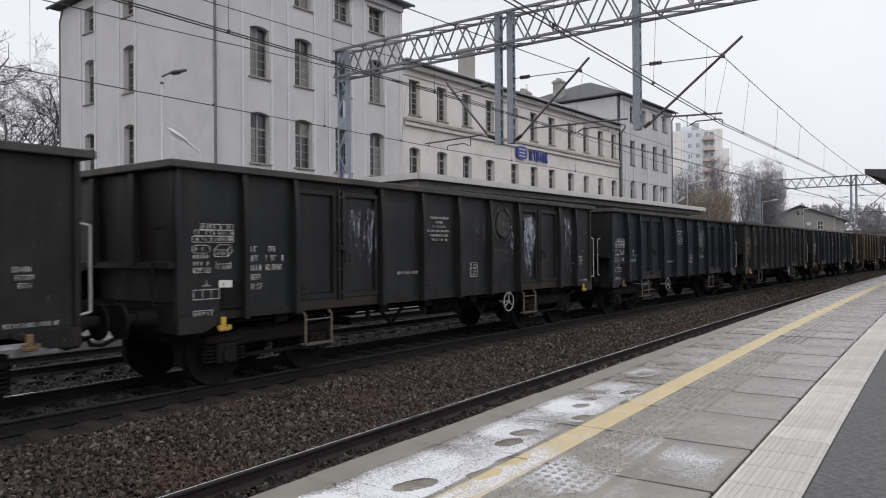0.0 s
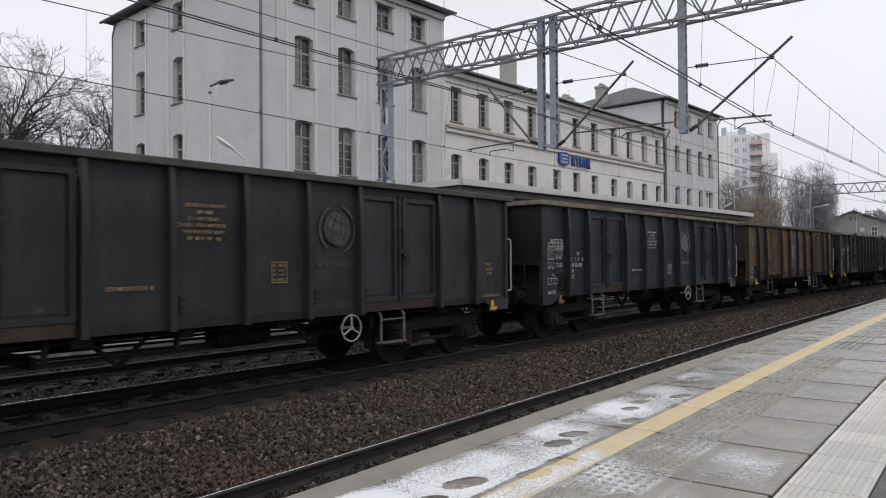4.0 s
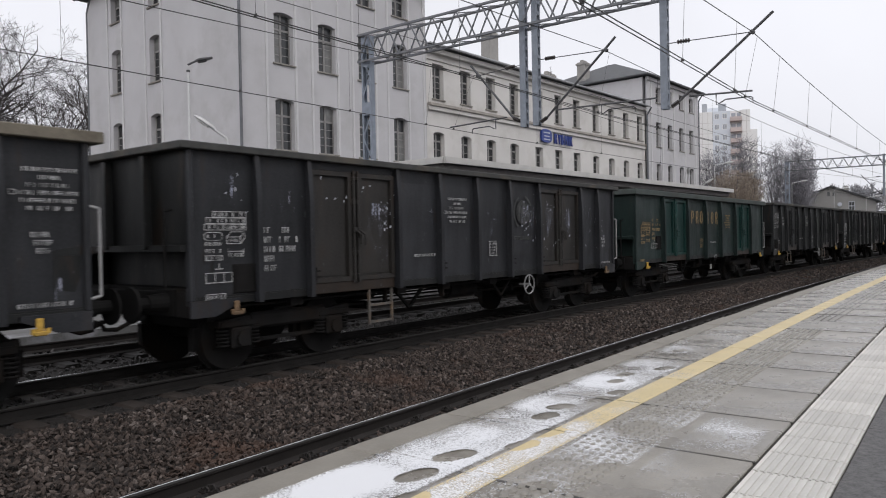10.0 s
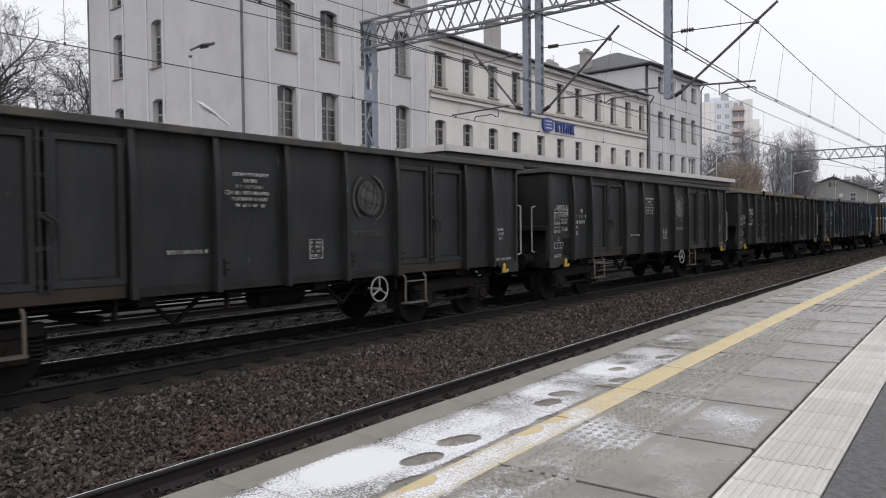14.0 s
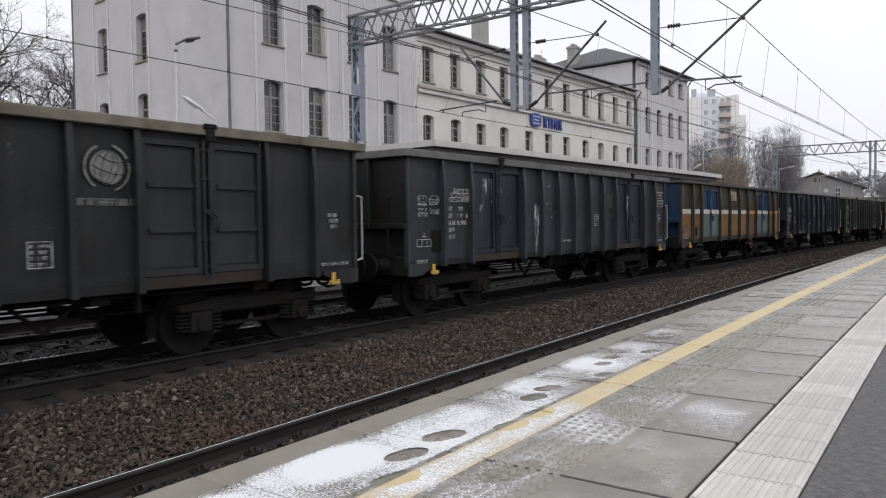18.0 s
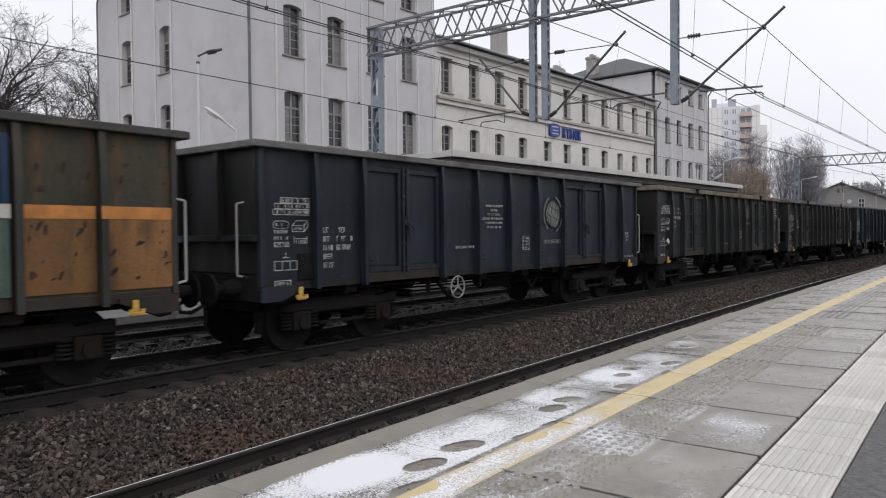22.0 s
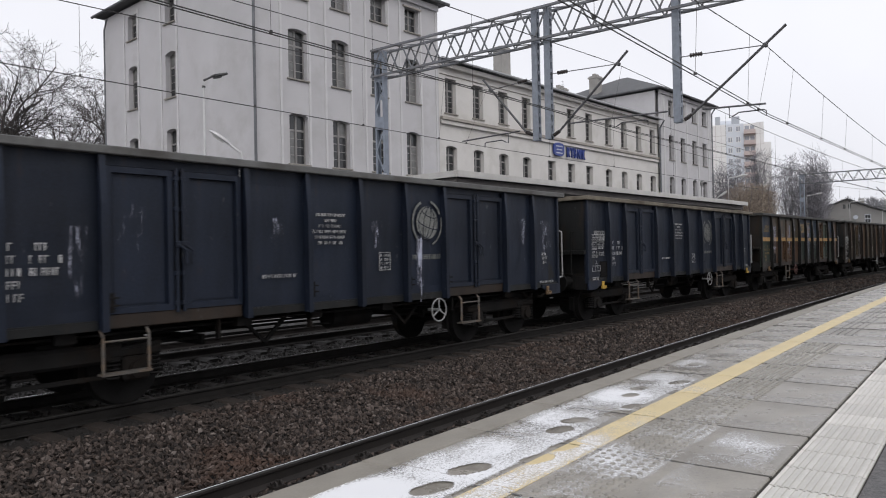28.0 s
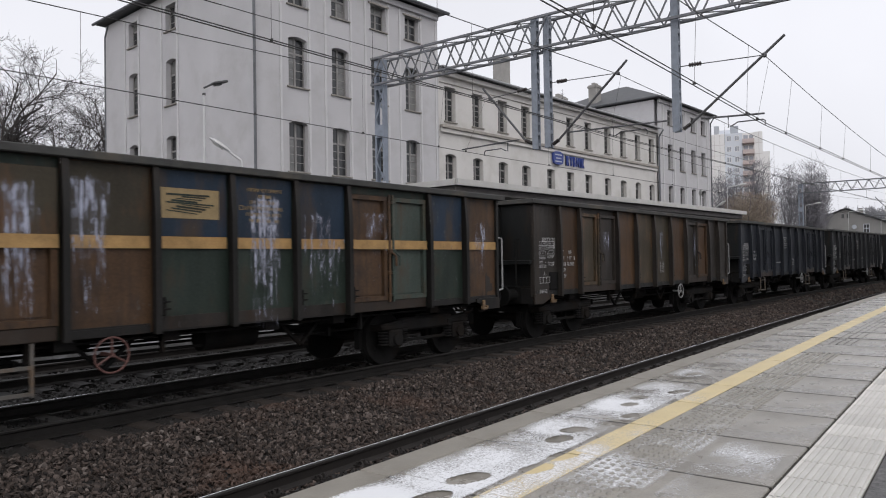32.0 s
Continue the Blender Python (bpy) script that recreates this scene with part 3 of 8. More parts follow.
    wave = 0.09 * np.sin(2.1 * U + 3 * Lt) + 0.07 * np.sin(5.3 * U - 4 * Lt)
    # a thin film over the outer slabs, the painted line and the studs, thinner with distance
    F = np.maximum(F, edge(Lt, 2.24, 2.90) * (np.interp(U, (0, 4.4, 6.6, 9.0, 12.4), (0.62, 0.56, 0.42, 0.2, 0.0)) + wave) - 0.12)
    F = np.maximum(F, edge(Lt, 2.0, 2.25) * (np.interp(U, (0, 3.2, 4.4, 5.8, 8.0), (0.54, 0.50, 0.40, 0.2, 0.0)) + wave) - 0.12)
    F = np.maximum(F, edge(Lt, 1.50, 2.02) * (np.interp(U, (0, 3.6, 5.2, 6.2, 8.0), (0.34, 0.31, 0.27, 0.14, 0.0)) + 1.7 * wave) - 0.12)
    F = np.maximum(F, edge(Lt, 1.02, 1.5) * (np.interp(U, (0, 3.0, 4.6, 6.0), (0.34, 0.32, 0.26, 0.0)) + 1.6 * wave) - 0.12)
    for u, l, a, b2, s in patches:
        d = (np.abs((U - u) / a) ** 3 + np.abs((Lt - l) / b2) ** 3) ** (1 / 3)
        F = np.maximum(F, 1.1 * s * np.clip((1.36 - d) / 1.0, 0, 1) - 0.12)
    F -= 0.22 * np.clip((Lt - 2.76) / 0.1, 0, 1)
    for u, l, a, b2, t in soles:
        x, y = U - u, Lt - l
        xr, yr = x * math.cos(t) + y * math.sin(t), -x * math.sin(t) + y * math.cos(t)
        d = np.sqrt((xr / (0.92 * a)) ** 2 + (yr / (b2 * (1.0 - 0.12 * np.exp(-((xr / a + 0.1) / 0.3) ** 2)))) ** 2)
        F = F - np.clip((1.12 - d) / 0.24, 0, 1) * (F + 0.45)
    j = np.abs((U - U0) / PITCH_S - np.round((U - U0) / PITCH_S)) * PITCH_S
    F = np.where(j < 0.009, F - 0.16, F)
    a, r2 = U / RAD, RAD + Lt - YC
    X, Y = r2 * np.sin(a), YC - RAD + r2 * np.cos(a)
    Y = Y + 0.0234 * X
    nu, nl = U.shape
    co = np.stack([X, Y, np.full(U.shape, PZ + 0.0075)], -1).reshape(-1, 3)
    idx = np.arange(nu * nl).reshape(nu, nl)
    fq = np.stack([idx[:-1, :-1], idx[1:, :-1], idx[1:, 1:], idx[:-1, 1:]], -1).reshape(-1, 4)
    keep = F.reshape(-1)[fq].max(1) > -0.09
    me = bpy.data.meshes.new("frost")
    me.from_pydata(co.tolist(), [], fq[keep].tolist())
    me.attributes.new("frost", "FLOAT", "POINT").data.foreach_set("value", F.reshape(-1).astype(np.float32))
    me.materials.append(m)
    tagged(new("frost", me), "thin white hoarfrost with dark shoe prints on the slabs", "frost", kind="stuff")


frost_sheet()

# canopy farther along this platform
shelter = thing("platform_shelter", "dark steel canopy over the near platform", "canopy")
M_SHELTER = mat("shelter_dark", (0.035, 0.036, 0.038), rough=0.6, vary=0.25, scale=1.5)
bm = bms()
prof = [(2.95, 4.62), (2.95, 4.46), (2.2, 4.2), (1.7, 3.72), (-1.0, 3.55), (-1.5, 3.72), (-3.2, 4.4), (-3.2, 4.56), (-0.2, 4.35)]
sweep(bm, arc, prof, 28.6, 70, 6)
part("roof_slab", bm, M_SHELTER, shelter)
for i in range(5):
    bm = bms()
    x, y, h = plat(31 + 8 * i, 0.0)
    box(bm, x - 0.12, x + 0.12, y - 0.9, y - 0.66, 0.53, 3.6, bevel=0.01)
    part("post", bm, M_SHELTER, shelter)

# ---- the station building across the tracks ----
M_PLASTER = mat("plaster_grey", (0.500, 0.492, 0.504), rough=0.9, vary=0.09, scale=0.5, fine=25, bump=0.06, dirt=(0.42, 0.411, 0.412), dirt_amount=0.35, dirt_scale=0.35, spec=0.2)
M_CREAM = mat("plaster_cream", (0.60, 0.582, 0.560), rough=0.9, vary=0.09, scale=0.5, fine=25, bump=0.06, dirt=(0.49, 0.472, 0.44), dirt_amount=0.35, dirt_scale=0.4, spec=0.2)
M_TRIM = mat("plaster_trim", (0.56, 0.555, 0.56), rough=0.85, vary=0.08, scale=2, bump=0.05, spec=0.2)
M_TRIMDARK = mat("cornice_brown", (0.32, 0.295, 0.265), rough=0.8, vary=0.2, scale=2)
M_ROOF = mat("roof_sheet", (0.075, 0.078, 0.083), rough=0.6, vary=0.2, scale=1.5)
M_GUTTER = mat("gutter_grey", (0.13, 0.135, 0.145), rough=0.5, metal=0.4, vary=0.25)
M_ZINC = mat("zinc_sheet", (0.34, 0.345, 0.355), rough=0.5, metal=0.2, vary=0.2, scale=1.5)
M_FRAME = mat("window_frame", (0.23, 0.222, 0.215), rough=0.6, vary=0.15)
M_PANE = mat("window_pane", (0.030, 0.032, 0.034), rough=0.08, vary=0.5, scale=0.8, bump=0.0, spec=0.6)
M_CURTAIN = mat("curtained_pane", (0.16, 0.16, 0.155), rough=0.2, vary=0.35, scale=2.5, bump=0.0, spec=0.6)
M_SILL = mat("sill_stone", (0.24, 0.225, 0.20), rough=0.8, vary=0.2)
M_CHIMNEY = mat("chimney_render", (0.30, 0.29, 0.275), rough=0.9, vary=0.2, scale=1.5)
M_SIGN = mat("sign_blue", (0.022, 0.045, 0.22), rough=0.45, vary=0.1, bump=0)
M_SIGNWHITE = mat("sign_pale", (0.45, 0.47, 0.52), rough=0.5, vary=0.1, bump=0)
BM = Matrix.Translation((19.294, 25.359, 0)) @ Matrix.Rotation(radians(-3.47), 4, "Z")
station = thing("station_building", "pale plastered four-storey railway station building with grey roof", "building", m=BM)
ARCH = 0.11


def facade(name, m, u0, u1, z0, z1, holes, material):
    """A plastered wall 0.3 m thick with openings through it; some have a segmental arch."""
    bm = bms()
    us = sorted({u0, u1, *[h[0] for h in holes], *[h[1] for h in holes]})
    zs = sorted({z0, z1, *[h[2] for h in holes], *[h[3] for h in holes]})
    D = 0.42
    for a, b in zip(us, us[1:]):
        for c, d in zip(zs, zs[1:]):
            if any(h[0] <= a + 1e-6 and b <= h[1] + 1e-6 and h[2] <= c + 1e-6 and d <= h[3] + 1e-6 for h in holes):
                continue
            for y in (0.0, D):
                bm.faces.new([bm.verts.new(p) for p in ((a, y, c), (b, y, c), (b, y, d), (a, y, d))])
    for a, b, c, d, arch in holes:
        for q in (((a, 0, c), (a, D, c), (a, D, d), (a, 0, d)), ((b, 0, c), (b, 0, d), (b, D, d), (b, D, c)),
                  ((a, 0, c), (b, 0, c), (b, D, c), (a, D, c)), ((a, 0, d), (a, D, d), (b, D, d), (b, 0, d))):
            bm.faces.new([bm.verts.new(p) for p in q])
        if arch:
            n = 10
            pts = [(a + (b - a) * i / n, d - ARCH * (2 * i / n - 1) ** 2) for i in range(n + 1)]
            for p, q in zip(pts, pts[1:]):
                bm.faces.new([bm.verts.new((x, 0, z)) for x, z in ((p[0], p[1]), (q[0], q[1]), (q[0], d), (p[0], d))])
                bm.faces.new([bm.verts.new(v) for v in ((p[0], 0, p[1]), (p[0], D, p[1]), (q[0], D, q[1]), (q[0], 0, q[1]))])
    me = bpy.data.meshes.new(name)
    bmesh.ops.remove_doubles(bm, verts=bm.verts[:], dist=0.0005)
    bm.to_mesh(me)
    bm.free()
    me.materials.append(material)
    ob = new(name, me)
    ob.parent, ob.matrix_basis = station, m
    return ob


_win = {}


def station_window(m, w, h, arch, seed, rows=4):
    """Casement with a transom, glazing bars, panes and a sill; hung in its opening."""
    key = (round(w, 2), round(h, 2), arch, rows)
    if key not in _win:
        bm = bms()
        y0, y1 = 0.25, 0.315
        f = 0.065
        top = h * 0.68
        relief(bm, (0, f, w / 2 - 0.055, w / 2 + 0.055, w - f, w), (0, f, top - 0.045, top + 0.045, h - f, h), lambda i, j: y0 if i in (0, 2, 4) or j in (0, 2, 4) else None, y1)
        fr = mesh_of("window_frame", bm, M_FRAME)
        bm = bms()
        box(bm, f, w / 2 - 0.055, y0 + 0.015, y1 - 0.005, -0.014, 0.014)
        bars = (mesh_of("glazing_bar", bm, M_FRAME), [(dx, f + (top - f) * i / rows) for i in range(1, rows) for dx in (0.0, w / 2 + 0.055 - f)])
        panes = []
        for x0, x1, z0, z1 in ((f, w / 2 - 0.055, f, top - 0.045), (w / 2 + 0.055, w - f, f, top - 0.045), (f, w / 2 - 0.055, top + 0.045, h - f), (w / 2 + 0.055, w - f, top + 0.045, h - f)):
            bm = bms()
            box(bm, x0, x1, 0.28, 0.288, z0, z1)
            panes.append(mesh_of("pane", bm, M_PANE))
        bm = bms()
        box(bm, -0.1, w + 0.1, -0.09, 0.24, -0.07, 0.0, bevel=0.01)
        sill = mesh_of("window_sill", bm, M_SILL)
        _win[key] = (fr, bars, panes, sill)
    fr, bars, panes, sill = _win[key]
    win = piece("window", fr, station, m)
    for dx, dz in bars[1]:
        piece("glazing_bar", bars[0], win, Matrix.Translation((dx, 0, dz)))
    rnd = random.Random(seed)
    for i, pm in enumerate(panes):
        p = piece("pane", pm, win)
        if rnd.random() < 0.28:
            p.material_slots[0].link = "OBJECT"
            p.material_slots[0].material = M_CURTAIN
    piece("window_sill", sill, win)


def wall_with_windows(name, m, u0, u1, z0, z1, wins, material):
    facade(name, m, u0, u1, z0, z1, [(u, u + w, z, z + h, a) for u, z, w, h, a in wins], material)
    for i, (u, z, w, h, a) in enumerate(wins):
        station_window(m @ Matrix.Translation((u, 0, z)), w, h, a, hash((round(u * 7), round(z * 3))) % 9999, 4 if h > 1.7 else 2)


# storeys: sill height and window height
BLOCK_Z = ((1.6, 2.2, True), (5.93, 2.28, True), (9.76, 2.28, True), (13.47, 1.3, False))
I4 = Matrix()
wins = [(u, z, 1.04, h, a) for u in (1.76, 4.26, 6.78, 9.2) for z, h, a in BLOCK_Z]
wall_with_windows("front_wall", I4, 0.0, 11.75, -0.6, 15.3, wins, M_PLASTER)
side = Matrix.Translation((0, 14.6, 0)) @ Matrix.Rotation(-math.pi / 2, 4, "Z")
wins = [(u, z, 1.0, h, a) for u in (2.82, 6.86) for z, h, a in BLOCK_Z]
wall_with_windows("side_wall", side, 0.0, 14.6, -0.6, 15.3, wins, M_PLASTER)
mid_u = [12.42 + 2.44 * i + (0.4 if i > 3 else 0) + (0.35 if i > 6 else 0) for i in range(11)]
wins = [(u, 9.62, 0.93, 1.95, False) for u in mid_u] + [(u, 6.3, 0.93, 1.5, i not in (4, 5, 6)) for i, u in enumerate(mid_u)] + [(u, 1.4, 0.93, 2.2, True) for u in mid_u]
wall_with_windows("middle_wall", Matrix.Translation((0, 0.12, 0)), 11.75, 39.0, -0.6, 12.35, wins, M_CREAM)
far_u = (40.95, 43.3, 45.8, 48.1)
wins = [(u, z, 0.95, h, a) for u in far_u for z, h, a in ((1.4, 2.2, True), (6.0, 1.93, True), (9.35, 2.1, False), (13.1, 1.3, False))]
wall_with_windows("far_wall", I4, 39.0, 50.2, -0.6, 15.0, wins, M_PLASTER)
for nm, b, mt in (("back_block", (0.3, 11.45, 14.3, 14.6, -0.6, 15.3), M_PLASTER), ("block_side", (11.45, 11.748, 0.302, 14.6, -0.6, 15.3), M_PLASTER),
                  ("middle_back", (11.75, 39.0, 11.7, 12.0, -0.6, 12.35), M_CREAM), ("far_side", (39.0, 39.3, 0.302, 12.0, -0.6, 15.0), M_PLASTER),
                  ("far_back", (39.3, 50.2, 11.7, 12.0, -0.6, 15.0), M_PLASTER), ("far_end", (49.9, 50.198, 0.302, 11.7, -0.6, 15.0), M_PLASTER)):
    bm = bms()
    box(bm, *b)
    part("outer_wall", bm, mt, station)


def hip_roof(u0, u1, d0, d1, z, rise, over=0.45, sheet=None):
    bm = bms()
    a, b, c, d = u0 - over, u1 + over, d0 - over, d1 + over
    k = min(b - a, d - c) / 2
    base = [bm.verts.new(p) for p in ((a, c, z), (b, c, z), (b, d, z), (a, d, z))]
    low = [bm.verts.new((v.co.x, v.co.y, z - 0.09)) for v in base]
    if b - a > d - c:
        r = [bm.verts.new((a + k, (c + d) / 2, z + rise)), bm.verts.new((b - k, (c + d) / 2, z + rise))]
        faces = ((base[0], base[1], r[1], r[0]), (base[1], base[2], r[1]), (base[2], base[3], r[0], r[1]), (base[3], base[0], r[0]))
    else:
        r = [bm.verts.new(((a + b) / 2, c + k, z + rise)), bm.verts.new(((a + b) / 2, d - k, z + rise))]
        faces = ((base[0], base[1], r[0]), (base[1], base[2], r[1], r[0]), (base[2], base[3], r[1]), (base[3], base[0], r[0], r[1]))
    for fcs in faces:
        bm.faces.new(fcs)
    for i in range(4):
        bm.faces.new((base[i], low[i], low[(i + 1) % 4], base[(i + 1) % 4]))
    bm.faces.new(low[::-1])
    return part("roof", bm, sheet or M_ROOF, station)


r1 = hip_roof(0, 11.75, 0, 14.6, 15.5, 2.6)
r2 = hip_roof(12.25, 38.5, 0.12, 12.0, 12.55, 2.2, 0.5, M_ZINC)
r3 = hip_roof(39.0, 50.2, 0, 12.0, 15.2, 2.75)
for nm, (a, b, y, z) in {"g1": (-0.5, 12.2, -0.5, 15.42), "g2": (12.0, 39.0, -0.42, 12.46), "g3": (38.6, 50.7, -0.5, 15.12)}.items():
    bm = bms()
    rod(bm, (a, y, z), (b, y, z), 0.075, 8)
    part("gutter", bm, M_ZINC if nm == "g2" else M_GUTTER, station)
bm = bms()
rod(bm, (-0.5, -0.5, 15.42), (-0.5, 15.1, 15.42), 0.075, 8)
part("gutter", bm, M_GUTTER, station)
for u, y, z in ((-0.06, -0.07, 15.3), (0.0, 14.66, 15.3), (39.06, -0.09, 12.4), (50.27, -0.06, 15.0)):
    bm = bms()
    rod(bm, (u, y, -0.5), (u, y, z - 0.6), 0.065, 8)
    rod(bm, (u, y, z - 0.6), (u, y - 0.4, z), 0.065, 8)
    part("downpipe", bm, M_GUTTER, station)
# cornices and string courses
for a, b, y0, z0, z1, mt in ((11.95, 38.85, -0.12, 9.18, 9.36, M_TRIMDARK), (11.95, 38.85, -0.03, 8.95, 9.178, M_CREAM), (11.95, 38.85, 0.06, 11.72, 11.76, M_TRIMDARK), (11.95, 38.85, -0.16, 12.1, 12.36, M_CREAM),
                            (0.06, 11.7, -0.16, 15.0, 15.32, M_PLASTER), (39.12, 50.15, -0.16, 14.75, 15.04, M_PLASTER)):
    bm = bms()
    box(bm, a, b, y0, 0.12 if 11 < a < 39 else 0.0, z0, z1, bevel=0.02)
    part("cornice", bm, mt, station)
# upright plaster strips beside the windows
for m, us in ((I4, (1.28, 2.86, 3.80, 5.38, 6.32, 7.90, 8.74, 10.32, 11.5)), (side, (2.36, 3.96, 6.40, 8.0)), (I4, (39.9, 42.1, 44.5, 47.0, 49.4))):
    for u in us:
        bm = bms()
        box(bm, u, u + (0.12 if u < 20 else 0.2), -0.06, 0.0, -0.5, 14.98 if u < 20 else 14.7, bevel=0.015)
        part("pilaster", bm, M_TRIM, station).matrix_basis = m
# drip mouldings over the top windows
for u in (1.76, 4.26, 6.78, 9.2):
    bm = bms()
    box(bm, u - 0.15, u + 1.2, -0.1, 0.0, 14.72, 14.8)
    part("hood_mould", bm, M_TRIMDARK, station)
for u, y, z0, z1, w in ((22.95, 4.0, 13.2, 16.3, 1.0), (39.6, 6.0, 15.0, 17.4, 0.9), (30.5, 4.0, 13.2, 14.6, 0.9)):
    bm = bms()
    box(bm, u, u + w, y, y + 0.8, z0, z1, bevel=0.02)
    box(bm, u - 0.08, u + w + 0.08, y - 0.08, y + 0.88, z1 - 0.25, z1 - 0.1)
    for i in range(0 if w == 1.0 else 2):
        box(bm, u + 0.15 + i * w * 0.45, u + 0.4 + i * w * 0.45, y + 0.25, y + 0.55, z1, z1 + 0.2)
    part("chimney", bm, M_CHIMNEY, station)
for u, y, z in ((12.0, 0.2, 15.5), (30.0, 3.5, 13.4), (47.0, 2, 16.2)):
    bm = bms()
    rod(bm, (u, y, z), (u, y, z + 1.5), 0.015, 5)
    for k in range(3):
        rod(bm, (u - 0.35 + 0.08 * k, y, z + 0.9 + 0.25 * k), (u + 0.35 - 0.08 * k, y, z + 0.9 + 0.25 * k), 0.008, 4)
    part("aerial", bm, M_GUTTER, station)

# the blue station name and the emblem beside it
sign = thing("station_sign", "blue station name sign with an oval emblem on the cream wall", "sign", m=BM @ Matrix.Translation((22.9, 0.08, 0)))


def text_mesh(body, size, depth, material, parent, m, name="lettering"):
    cu = bpy.data.curves.new(name, "FONT")
    cu.body, cu.size, cu.extrude, cu.offset = body, size, depth, 0.004
    tmp = new("tmp", cu)
    me = bpy.data.meshes.new_from_object(tmp.evaluated_get(bpy.context.evaluated_depsgraph_get()))
    bpy.data.objects.remove(tmp)
    me.name = name
    me.materials.append(material)
    return piece(name, me, parent, m)


for i, ch in enumerate("RYBNIK"):
    text_mesh(ch, 0.98, 0.05, M_SIGN, sign, Matrix.Translation((1.80 + (0, 0.44, 0.86, 1.30, 1.78, 1.98)[i], -0.12, 8.18)) @ Matrix.Rotation(math.pi / 2, 4, "X") @ Matrix.Diagonal((0.56, 1, 1, 1)), "letter")
bm = bms()
n = 24
outline = [(0.62 * math.copysign(abs(math.cos(a)) ** 0.6, math.cos(a)), 0.44 * math.copysign(abs(math.sin(a)) ** 0.6, math.sin(a))) for a in [2 * math.pi * (i + 0.5) / n for i in range(n)]]
f0 = [bm.verts.new((0.78 + x, -0.16, 8.6 + z)) for x, z in outline]
f1 = [bm.verts.new((0.78 + x, -0.04, 8.6 + z)) for x, z in outline]
bm.faces.new(f0)
bm.faces.new(f1[::-1])
for i in range(n):
    bm.faces.new((f0[i], f1[i], f1[(i + 1) % n], f0[(i + 1) % n]))
part("emblem", bm, M_SIGN, sign)
for x0, x1, z in ((0.38, 1.18, 8.81), (0.38, 1.18, 8.36), (0.46, 1.10, 8.58)):
    bm = bms()
    box(bm, x0, x1, -0.168, -0.1612, z - 0.035, z + 0.035)
    part("emblem_bar", bm, M_SIGNWHITE, sign)
bm = bms()
for x in (0.4, 1.16, 1.9, 4.2):
    box(bm, x, x + 0.04, -0.05, 0.04, 8.2, 8.9)
part("bracket", bm, M_GUTTER, sign)

# canopy over the platform in front of the building
canopy = thing("platform_canopy", "long flat pale-edged canopy over the station platform", "canopy", m=BM)
M_FASCIA = mat("canopy_fascia", (0.50, 0.49, 0.47), rough=0.7, vary=0.12, scale=2)
M_SOFFIT = mat("canopy_soffit", (0.14, 0.13, 0.125), rough=0.8, vary=0.2)
bm = bms()
box(bm, 3.84, 36.0, -8.0, -1.5, 4.80, 4.94, bevel=0.01)
part("roof_slab", bm, M_ROOF, canopy)
bm = bms()
box(bm, 3.8, 36.04, -8.1, -7.99, 4.79, 5.05, bevel=0.008)
part("fascia", bm, M_FASCIA, canopy)
bm = bms()
box(bm, 3.72, 3.83, -7.98, -1.5, 4.79, 5.04, bevel=0.008)
part("fascia", bm, M_FASCIA, canopy)
bm = bms()
box(bm, 4.0, 35.9, -7.8, -1.6, 4.52, 4.79, bevel=0.01)
part("soffit", bm, M_SOFFIT, canopy)
for i in range(9):
    for y in (-7.0, -2.6):
        bm = bms()
        rod(bm, (4.6 + 3.85 * i, y, -0.1), (4.6 + 3.85 * i, y, 4.52), 0.1, 10)
        part("post", bm, M_GUTTER, canopy)

# ---- overhead line: two lattice portals, hangers, cantilevers and wires ----
M_GALV = mat("galvanised_steel", (0.165, 0.172, 0.185), rough=0.55, metal=0.35, vary=0.2, scale=6, dirt=(0.16, 0.15, 0.14), dirt_amount=0.3)
M_HANGER = mat("hanger_blue_grey", (0.22, 0.245, 0.285), rough=0.55, metal=0.25, vary=0.2, scale=6)
M_MASTBLUE = mat("mast_blue_grey", (0.235, 0.265, 0.315), rough=0.6, metal=0.2, vary=0.2, scale=4)
M_ARM = mat("cantilever_tube", (0.10, 0.10, 0.105), rough=0.55, metal=0.4, vary=0.25)
M_WIRE = mat("wire_dark", (0.05, 0.048, 0.047), rough=0.5, metal=0.5, vary=0.2, bump=0)
M_INSUL = mat("insulator_brown", (0.045, 0.038, 0.036), rough=0.25, vary=0.2)


def lattice_beam(name, x, y0, y1, z0, z1, w, bay, parent):
    """Four chords and a zigzag of braces, laid across the tracks."""
    for xx in (x - w / 2, x + w / 2):
        for z in (z0, z1):
            bm = bms()
            bar(bm, (xx, y0, z), (xx, y1, z), 0.075, 0.075)
            part("chord", bm, M_GALV, parent)
    n = int(abs(y1 - y0) / bay)
    d = (y1 - y0) / n
    for i in range(n):
        ya, yb, ym = y0 + d * i, y0 + d * (i + 1), y0 + d * (i + 0.5)
        for xx in (x - w / 2, x + w / 2):
            for p, q in (((xx, ya, z0), (xx, ym, z1)), ((xx, ym, z1), (xx, yb, z0))):
                bm = bms()
                bar(bm, p, q, 0.042, 0.042)
                part("brace", bm, M_GALV, parent)
        for z in (z0, z1):
            bm = bms()
            bar(bm, (x - w / 2, ya, z), (x + w / 2, yb, z), 0.03, 0.03)
            part("brace", bm, M_GALV, parent)


